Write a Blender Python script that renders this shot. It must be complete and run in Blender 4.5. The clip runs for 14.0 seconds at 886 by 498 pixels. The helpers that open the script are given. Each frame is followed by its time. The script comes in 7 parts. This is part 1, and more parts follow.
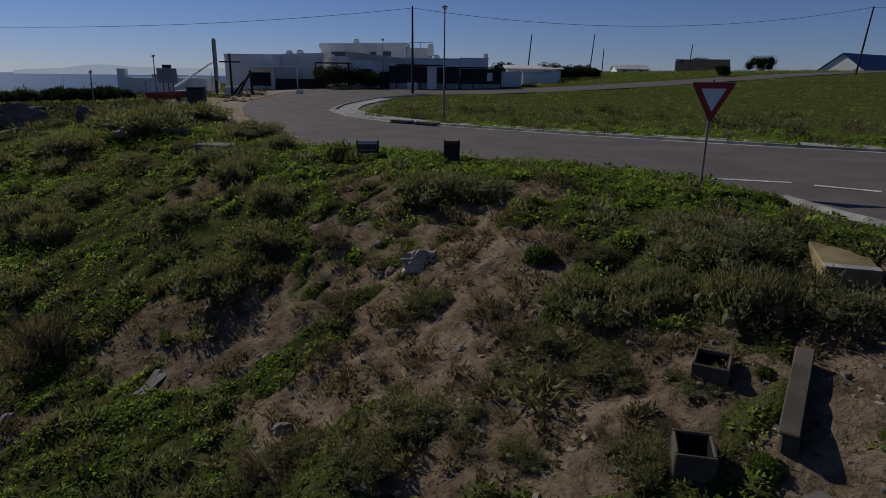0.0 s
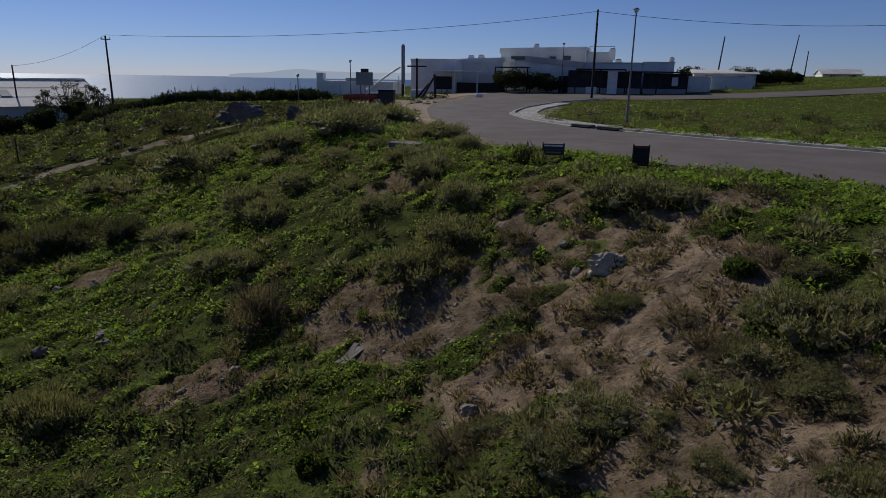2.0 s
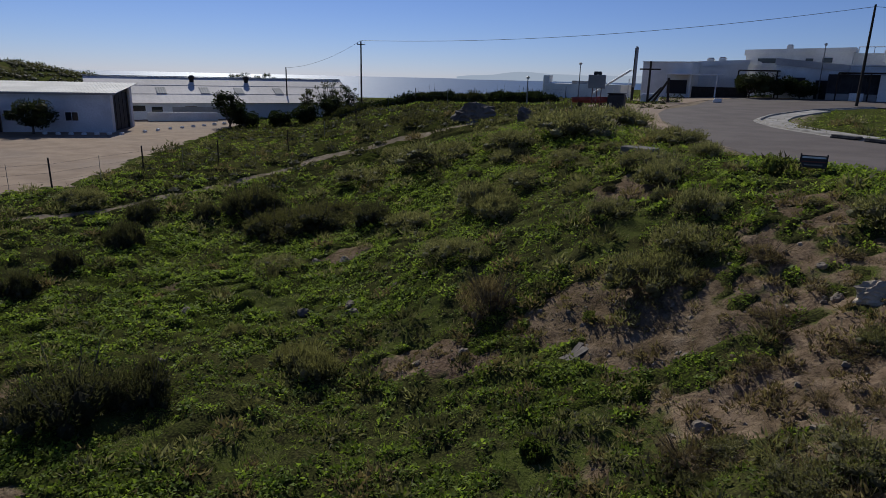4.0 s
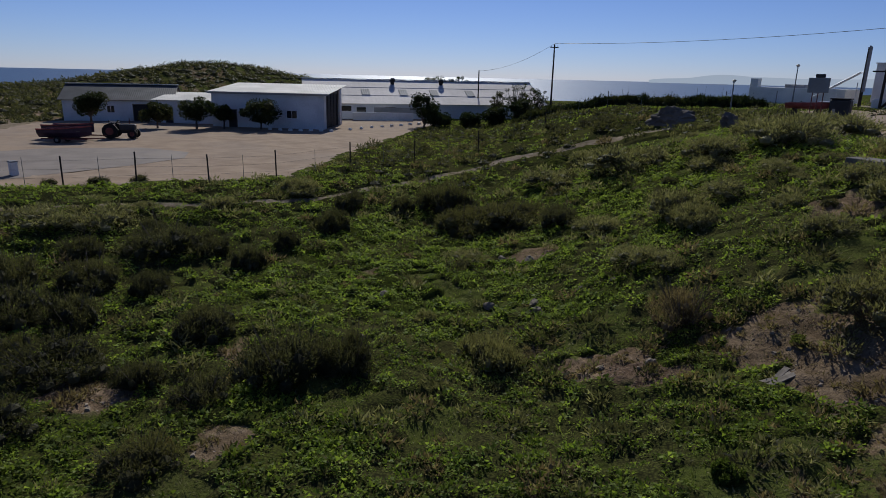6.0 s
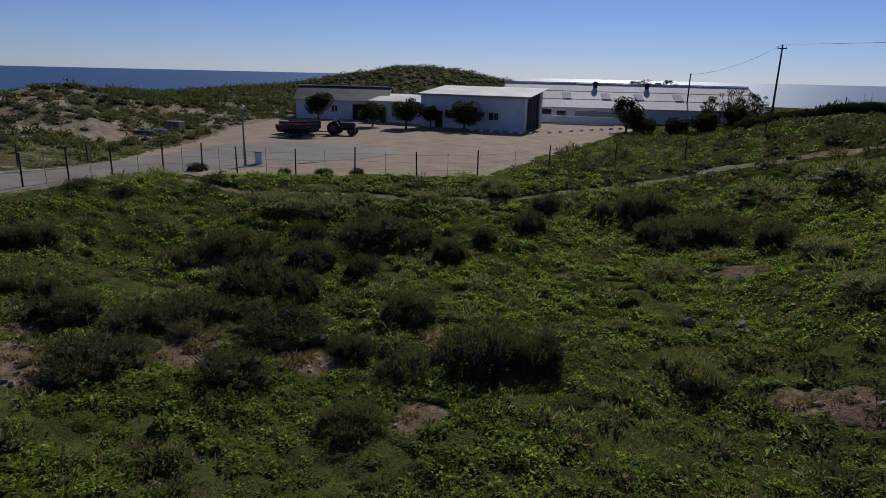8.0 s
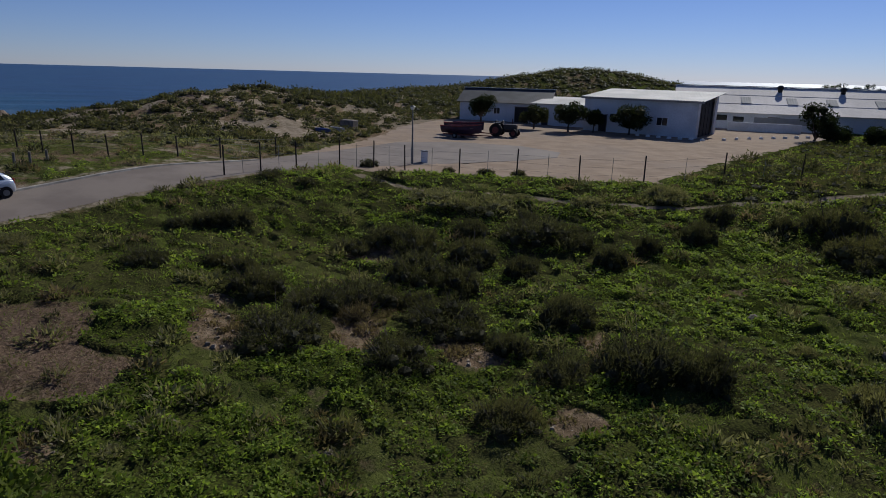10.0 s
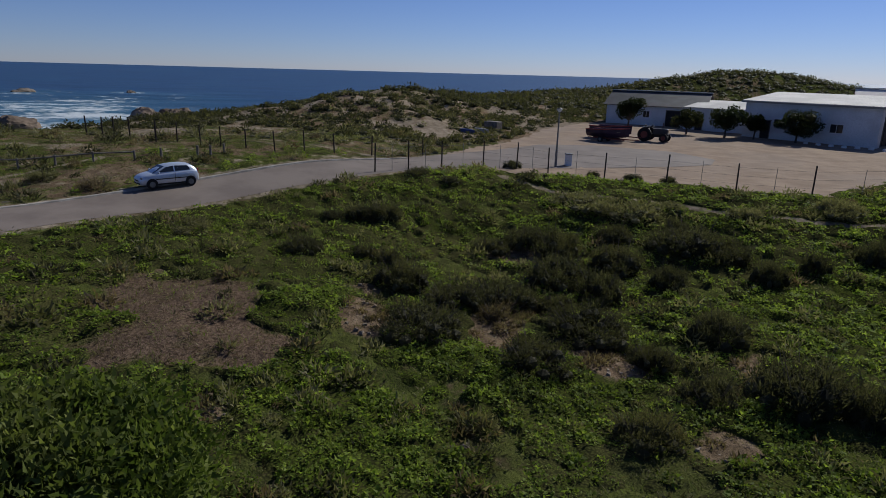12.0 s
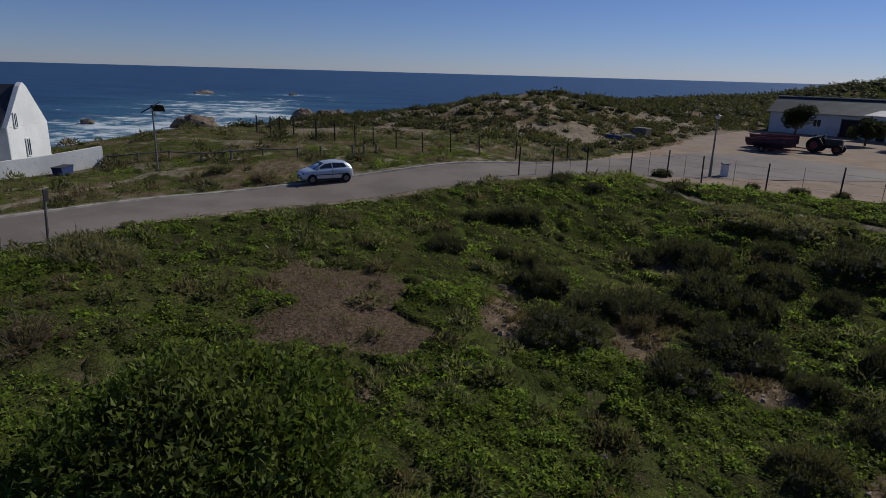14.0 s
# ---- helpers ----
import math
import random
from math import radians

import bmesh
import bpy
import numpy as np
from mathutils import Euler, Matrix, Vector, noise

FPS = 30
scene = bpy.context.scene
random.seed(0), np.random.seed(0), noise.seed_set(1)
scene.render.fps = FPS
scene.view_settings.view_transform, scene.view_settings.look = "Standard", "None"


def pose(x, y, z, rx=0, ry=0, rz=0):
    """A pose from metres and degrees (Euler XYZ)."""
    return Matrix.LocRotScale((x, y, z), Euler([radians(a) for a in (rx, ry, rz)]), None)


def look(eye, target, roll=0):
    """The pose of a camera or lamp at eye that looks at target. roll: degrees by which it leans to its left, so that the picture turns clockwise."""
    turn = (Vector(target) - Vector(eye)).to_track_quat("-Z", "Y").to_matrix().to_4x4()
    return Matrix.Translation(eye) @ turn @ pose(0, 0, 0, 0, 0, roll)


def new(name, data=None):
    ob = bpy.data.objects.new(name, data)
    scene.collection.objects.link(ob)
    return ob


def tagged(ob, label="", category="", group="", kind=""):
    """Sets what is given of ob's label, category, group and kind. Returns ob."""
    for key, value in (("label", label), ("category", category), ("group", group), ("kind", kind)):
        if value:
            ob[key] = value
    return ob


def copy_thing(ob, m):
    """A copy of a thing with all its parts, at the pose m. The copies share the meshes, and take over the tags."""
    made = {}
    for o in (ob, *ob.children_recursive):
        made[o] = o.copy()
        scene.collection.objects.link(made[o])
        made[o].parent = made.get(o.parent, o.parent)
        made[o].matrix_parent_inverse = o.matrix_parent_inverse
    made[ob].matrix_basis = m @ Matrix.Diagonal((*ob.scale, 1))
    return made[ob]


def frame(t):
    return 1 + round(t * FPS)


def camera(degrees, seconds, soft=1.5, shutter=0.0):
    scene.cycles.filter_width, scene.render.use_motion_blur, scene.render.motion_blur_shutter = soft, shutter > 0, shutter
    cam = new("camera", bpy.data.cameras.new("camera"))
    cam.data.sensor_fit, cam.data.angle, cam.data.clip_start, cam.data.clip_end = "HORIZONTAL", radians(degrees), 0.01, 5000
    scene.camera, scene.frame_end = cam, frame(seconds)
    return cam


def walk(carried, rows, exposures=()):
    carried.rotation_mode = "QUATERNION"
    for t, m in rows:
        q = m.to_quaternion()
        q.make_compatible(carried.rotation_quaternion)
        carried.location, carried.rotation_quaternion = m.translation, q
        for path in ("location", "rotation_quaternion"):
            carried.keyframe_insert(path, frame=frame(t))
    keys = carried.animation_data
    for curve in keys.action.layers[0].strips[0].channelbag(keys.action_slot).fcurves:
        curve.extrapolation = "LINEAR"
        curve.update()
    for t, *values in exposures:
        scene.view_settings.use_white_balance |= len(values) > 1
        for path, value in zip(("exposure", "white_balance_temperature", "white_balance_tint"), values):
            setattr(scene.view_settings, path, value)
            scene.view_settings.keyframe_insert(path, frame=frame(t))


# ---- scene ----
cam = camera(70.43, 14.0, soft=0.85)
ROWS = [
    (0.0, -0.002, -0.002, 8.703, 0.44, -15.44, 0.69),
    (0.5, -0.140, -0.097, 8.690, 3.65, -15.38, 0.78),
    (1.0, -0.317, -0.226, 8.683, 6.99, -15.34, 0.85),
    (1.5, -0.474, -0.412, 8.661, 11.05, -15.28, 0.90),
    (2.0, -0.635, -0.555, 8.637, 15.56, -15.25, 0.90),
    (2.5, -0.791, -0.772, 8.636, 20.65, -15.26, 0.97),
    (3.0, -0.945, -0.952, 8.632, 25.75, -15.31, 1.11),
    (5.5, -1.240, -1.780, 8.587, 47.03, -15.45, 1.37),
    (6.0, -1.250, -1.947, 8.580, 51.21, -15.48, 1.33),
    (6.5, -1.283, -2.123, 8.559, 55.69, -15.48, 1.35),
    (7.0, -1.284, -2.292, 8.543, 60.21, -15.50, 1.41),
    (7.5, -1.244, -2.421, 8.545, 64.46, -15.54, 1.39),
    (8.0, -1.205, -2.515, 8.553, 68.63, -15.59, 1.40),
    (8.5, -1.222, -2.612, 8.549, 72.24, -15.65, 1.39),
    (9.0, -1.244, -2.731, 8.517, 75.76, -15.66, 1.40),
    (11.5, -1.119, -3.316, 8.482, 92.40, -15.79, 1.55),
    (12.0, -1.090, -3.335, 8.484, 95.31, -15.83, 1.50),
    (12.5, -1.025, -3.392, 8.486, 97.89, -15.82, 1.51),
    (13.0, -0.971, -3.507, 8.460, 100.54, -15.78, 1.55),
    (13.5, -0.898, -3.584, 8.455, 103.68, -15.76, 1.57),
    (14.0, -0.835, -3.635, 8.451, 107.92, -15.78, 1.56),
]
EXPOSURES = [(0.0, -0.85, 6000, 8), (1.5, -0.65, 6000, 8), (3.0, -0.4, 6000, 8), (6.5, -0.35, 6000, 8), (9.0, -0.4, 6000, 8), (12.5, -0.34, 6000, 8), (14.0, -0.53, 6000, 8)]
walk(cam, [(t, pose(x, y, z, 90 + pitch, 0, yaw) @ pose(0, 0, 0, 0, 0, roll)) for t, x, y, z, yaw, pitch, roll in ROWS], EXPOSURES)

# world and sun
AZ, EL = 53.0, 36.0
SUN_WAY = Vector((-math.sin(radians(AZ)) * math.cos(radians(EL)), math.cos(radians(AZ)) * math.cos(radians(EL)), math.sin(radians(EL))))
world = bpy.data.worlds.new("sky")
scene.world = world
world.use_nodes = True
wt = world.node_tree
sky = wt.nodes.new("ShaderNodeTexSky")
sky.sky_type, sky.sun_disc = "NISHITA", False
sky.sun_elevation, sky.sun_rotation = radians(EL), radians(-AZ)
sky.air_density, sky.dust_density, sky.ozone_density, sky.altitude = 1.0, 0.3, 4.0, 2000
wt.nodes["Background"].inputs["Strength"].default_value = 0.066
tint = wt.nodes.new("ShaderNodeMix")
tint.data_type, tint.blend_type = "RGBA", "MULTIPLY"
tint.inputs[0].default_value, tint.inputs[7].default_value = 1.0, (0.92, 0.925, 1.24, 1.0)
wt.links.new(sky.outputs[0], tint.inputs[6])
wt.links.new(tint.outputs[2], wt.nodes["Background"].inputs["Color"])
sun_data = bpy.data.lights.new("sun", "SUN")
sun_data.energy, sun_data.angle, sun_data.color = 4.8, radians(0.5), (1.0, 0.94, 0.84)
sun = new("sun", sun_data)
sun.matrix_world = look(SUN_WAY * 100, (0, 0, 0))

# materials


def lin(*c):
    return (*c, 1.0)


class Mat:
    """A small writer of node materials."""

    def __init__(self, name, rough=0.8, metal=0.0, spec=0.3):
        self.m = bpy.data.materials.new(name)
        self.m.use_nodes = True
        self.t = self.m.node_tree
        self.b = self.t.nodes["Principled BSDF"]
        self.b.inputs["Roughness"].default_value = rough
        self.b.inputs["Metallic"].default_value = metal
        self.b.inputs["Specular IOR Level"].default_value = spec

    def node(self, kind, **ins):
        n = self.t.nodes.new(kind)
        for k, v in ins.items():
            self.put(n, k.replace("_", " "), v)
        return n

    def put(self, n, k, v):
        s = n.inputs[k]
        if isinstance(v, bpy.types.NodeSocket):
            self.t.links.new(v, s)
        else:
            s.default_value = v

    def coord(self, kind="Object"):
        if kind == "World":
            return self.node("ShaderNodeNewGeometry").outputs["Position"]
        return self.node("ShaderNodeTexCoord").outputs[kind]

    def noise(self, scale, detail=4.0, rough=0.55, at=None, kind="Object"):
        n = self.node("ShaderNodeTexNoise", Scale=scale, Detail=detail, Roughness=rough)
        self.put(n, "Vector", at or self.coord(kind))
        return n.outputs["Fac"]

    def ramp(self, fac, stops):
        n = self.node("ShaderNodeValToRGB")
        self.put(n, "Fac", fac)
        e = n.color_ramp.elements
        e[0].position, e[0].color = stops[0][0], lin(*stops[0][1])
        e[1].position, e[1].color = stops[-1][0], lin(*stops[-1][1])
        for p, c in stops[1:-1]:
            e.new(p).color = lin(*c)
        return n.outputs["Color"]

    def step(self, fac, a, b):
        n = self.node("ShaderNodeMapRange")
        n.interpolation_type = "SMOOTHSTEP"
        for k, v in (("Value", fac), ("From Min", a), ("From Max", b)):
            self.put(n, k, v)
        return n.outputs["Result"]

    def mix(self, fac, a, b, how="MIX"):
        n = self.t.nodes.new("ShaderNodeMix")
        n.data_type, n.blend_type = "RGBA", how
        for i, v in ((0, fac), (6, a), (7, b)):
            if isinstance(v, bpy.types.NodeSocket):
                self.t.links.new(v, n.inputs[i])
            else:
                n.inputs[i].default_value = v if i == 0 else lin(*v)
        return n.outputs[2]

    def math(self, op, a, b=0.0):
        n = self.t.nodes.new("ShaderNodeMath")
        n.operation = op
        for i, v in ((0, a), (1, b)):
            if isinstance(v, bpy.types.NodeSocket):
                self.t.links.new(v, n.inputs[i])
            else:
                n.inputs[i].default_value = v
        return n.outputs[0]

    def attr(self, name):
        n = self.t.nodes.new("ShaderNodeAttribute")
        n.attribute_name = name
        return n.outputs["Fac"]

    def bump(self, fac, strength=0.4, dist=0.02):
        n = self.node("ShaderNodeBump", Strength=strength, Distance=dist, Height=fac)
        self.put(self.b, "Normal", n.outputs[0])
        return self

    def color(self, c):
        self.put(self.b, "Base Color", c if isinstance(c, bpy.types.NodeSocket) else lin(*c))
        return self

    def rnd(self, island=False):
        if island:
            return self.node("ShaderNodeNewGeometry").outputs["Random Per Island"]
        return self.node("ShaderNodeObjectInfo").outputs["Random"]


def worn(name, c, rough=0.7, metal=0.0, scale=6.0, vary=0.25, bump=0.15, dark=None, spec=0.3):
    """A surface with fine grain, broad stains and slight relief."""
    m = Mat(name, rough, metal, spec)
    lo = dark or tuple(v * (1 - vary) for v in c)
    hi = tuple(min(v * (1 + vary * 0.6), 0.9) for v in c)
    fine, broad = m.noise(scale * 7, 6), m.noise(scale * 0.35, 5)
    col = m.mix(m.step(broad, 0.35, 0.68), lo, hi)
    m.color(m.mix(m.math("MULTIPLY", m.step(fine, 0.4, 0.75), 0.35), col, tuple(v * 0.6 for v in c)))
    return m.bump(fine, bump, 0.01).m


def leafy(name, stops, rough=0.55, spec=0.3, through_=0.4, drift=0.35, tone=False):
    """Leaves: each clump its own shade, paler or drier by chance; light comes through a little."""
    m = Mat(name, rough, 0.0, spec)
    c = m.ramp(m.attr("tone") if tone else m.rnd(True), stops)
    at = m.coord("World")
    broad, patch = m.noise(0.55, 3, at=at), m.noise(0.16, 4, at=at)
    c = m.mix(m.math("MULTIPLY", m.step(broad, 0.42, 0.66), 0.45), c, tuple(v * 0.6 for v in stops[0][1]))
    c = m.mix(m.math("MULTIPLY", m.step(patch, 0.5, 0.66), drift), c, (0.13, 0.115, 0.05))
    m.color(c)
    tr = m.node("ShaderNodeBsdfTranslucent")
    m.put(tr, "Color", m.mix(1.0, c, (1.5, 1.6, 0.9), "MULTIPLY"))
    mx = m.node("ShaderNodeMixShader")
    m.put(mx, "Fac", through_)
    m.t.links.new(m.b.outputs[0], mx.inputs[1])
    m.t.links.new(tr.outputs[0], mx.inputs[2])
    m.t.links.new(mx.outputs[0], m.t.nodes["Material Output"].inputs[0])
    return m.m


def ground_material():
    m = Mat("ground_soil", 0.95, 0.0, 0.0)
    at = m.coord("World")
    fine, mid, broad = m.noise(9, 8, 0.65, at), m.noise(1.6, 6, 0.6, at), m.noise(0.17, 5, 0.55, at)
    soil = m.mix(m.step(mid, 0.35, 0.65), (0.128, 0.089, 0.056), (0.262, 0.188, 0.124))
    soil = m.mix(m.math("MULTIPLY", m.step(fine, 0.55, 0.72), 0.55), soil, (0.32, 0.245, 0.172))
    soil = m.mix(m.math("MULTIPLY", m.step(fine, 0.48, 0.34), 0.6), soil, (0.07, 0.05, 0.035))
    green = m.mix(m.step(mid, 0.35, 0.62), (0.042, 0.05, 0.015), (0.085, 0.1, 0.024))
    green = m.mix(m.math("MULTIPLY", m.step(fine, 0.5, 0.7), 0.6), green, (0.08, 0.08, 0.03))
    sand = m.mix(m.step(mid, 0.3, 0.7), (0.19, 0.15, 0.108), (0.32, 0.262, 0.195))
    veg = m.math("ADD", m.attr("veg"), m.math("MULTIPLY", m.math("SUBTRACT", mid, 0.5), 1.1))
    c = m.mix(m.step(veg, 0.35, 0.62), soil, green)
    dry = m.math("ADD", m.attr("dry"), m.math("MULTIPLY", m.math("SUBTRACT", mid, 0.5), 0.9))
    c = m.mix(m.step(dry, 0.4, 0.7), c, m.mix(m.step(fine, 0.35, 0.65), (0.075, 0.05, 0.035), (0.17, 0.12, 0.085)))
    sd = m.math("ADD", m.attr("sand"), m.math("MULTIPLY", m.math("SUBTRACT", mid, 0.5), 0.7))
    c = m.mix(m.step(sd, 0.42, 0.66), c, sand)
    c = m.mix(m.math("MULTIPLY", m.step(broad, 0.4, 0.62), 0.25), c, (0.06, 0.05, 0.025))
    m.color(c)
    return m.bump(m.math("ADD", fine, m.math("MULTIPLY", mid, 2.0)), 0.9, 0.08).m


def mat_material():
    """Low mats of small leaves with strong fine relief; shade between leaves is painted as dark cell edges."""
    m = Mat("weed_mat_leaves", 0.9, 0.0, 0.0)
    at = m.coord("World")
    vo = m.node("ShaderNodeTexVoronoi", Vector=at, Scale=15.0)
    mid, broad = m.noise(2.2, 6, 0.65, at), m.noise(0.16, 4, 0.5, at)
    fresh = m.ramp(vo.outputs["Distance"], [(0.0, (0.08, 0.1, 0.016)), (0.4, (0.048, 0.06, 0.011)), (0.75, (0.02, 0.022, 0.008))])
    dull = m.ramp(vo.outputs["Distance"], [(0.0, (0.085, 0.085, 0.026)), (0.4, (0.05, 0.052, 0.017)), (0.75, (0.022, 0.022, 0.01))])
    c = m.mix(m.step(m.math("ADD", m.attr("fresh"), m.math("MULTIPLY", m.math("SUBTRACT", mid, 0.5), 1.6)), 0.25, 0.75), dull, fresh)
    c = m.mix(m.math("MULTIPLY", m.step(mid, 0.47, 0.7), 0.5), c, (0.045, 0.056, 0.013))
    c = m.mix(m.math("MULTIPLY", m.step(mid, 0.4, 0.28), 0.6), c, (0.085, 0.066, 0.036))
    m.color(m.mix(m.math("MULTIPLY", m.step(broad, 0.5, 0.66), 0.3), c, (0.1, 0.09, 0.035)))
    return m.bump(m.math("SUBTRACT", m.math("MULTIPLY", mid, 0.5), vo.outputs["Distance"]), 0.45, 0.04).m


def asphalt_material(name, a, b):
    m = Mat(name, 0.85, 0.0, 0.25)
    at = m.coord("World")
    grit, broad = m.noise(60, 4, 0.7, at), m.noise(0.35, 5, 0.6, at)
    c = m.mix(m.step(broad, 0.35, 0.65), a, b)
    c = m.mix(m.math("MULTIPLY", m.step(grit, 0.5, 0.75), 0.3), c, (0.2, 0.19, 0.18))
    m.color(c)
    return m.bump(grit, 0.25, 0.01).m


def sand_material():
    m = Mat("yard_sand", 0.95, 0.0, 0.1)
    at = m.coord("World")
    fine, mid, broad = m.noise(5, 7, 0.65, at), m.noise(0.5, 6, 0.6, at), m.noise(0.09, 4, 0.5, at)
    c = m.mix(m.step(mid, 0.3, 0.7), (0.24, 0.173, 0.12), (0.325, 0.242, 0.17))
    c = m.mix(m.math("MULTIPLY", m.step(broad, 0.4, 0.65), 0.5), c, (0.25, 0.2, 0.16))
    c = m.mix(m.math("MULTIPLY", m.step(fine, 0.52, 0.7), 0.3), c, (0.2, 0.15, 0.11))
    m.color(c)
    return m.bump(fine, 0.5, 0.04).m


def sea_material():
    m = Mat("sea_water", 0.42, 0.0, 0.22)
    at = m.coord("World")
    st = m.node("ShaderNodeMapping", Vector=at, Scale=(0.05, 0.012, 1), Rotation=(0, 0, radians(-18)))
    swell = m.noise(1.0, 6, 0.6, st.outputs[0])
    chop = m.noise(0.35, 6, 0.6, at)
    c = m.mix(m.step(swell, 0.35, 0.7), (0.006, 0.022, 0.065), (0.014, 0.052, 0.12))
    shal = m.attr("shallow")
    c = m.mix(m.math("MULTIPLY", shal, 0.6), c, (0.06, 0.17, 0.21))
    f2 = m.node("ShaderNodeMapping", Vector=at, Scale=(0.09, 0.035, 1), Rotation=(0, 0, radians(-35)))
    surf, lace = m.noise(1.0, 10, 0.7, f2.outputs[0]), m.noise(0.28, 9, 0.72, at)
    foam = m.math("ADD", m.math("ADD", m.math("MULTIPLY", surf, 0.55), m.math("MULTIPLY", lace, 0.5)), m.math("MULTIPLY", shal, 0.195))
    c = m.mix(m.math("MULTIPLY", m.step(foam, 0.66, 0.77), 0.85), c, (0.6, 0.64, 0.66))
    m.color(c)
    m.put(m.b, "Roughness", m.math("ADD", 0.38, m.math("MULTIPLY", m.step(foam, 0.66, 0.77), 0.5)))
    return m.bump(m.math("ADD", chop, swell), 0.5, 0.6).m


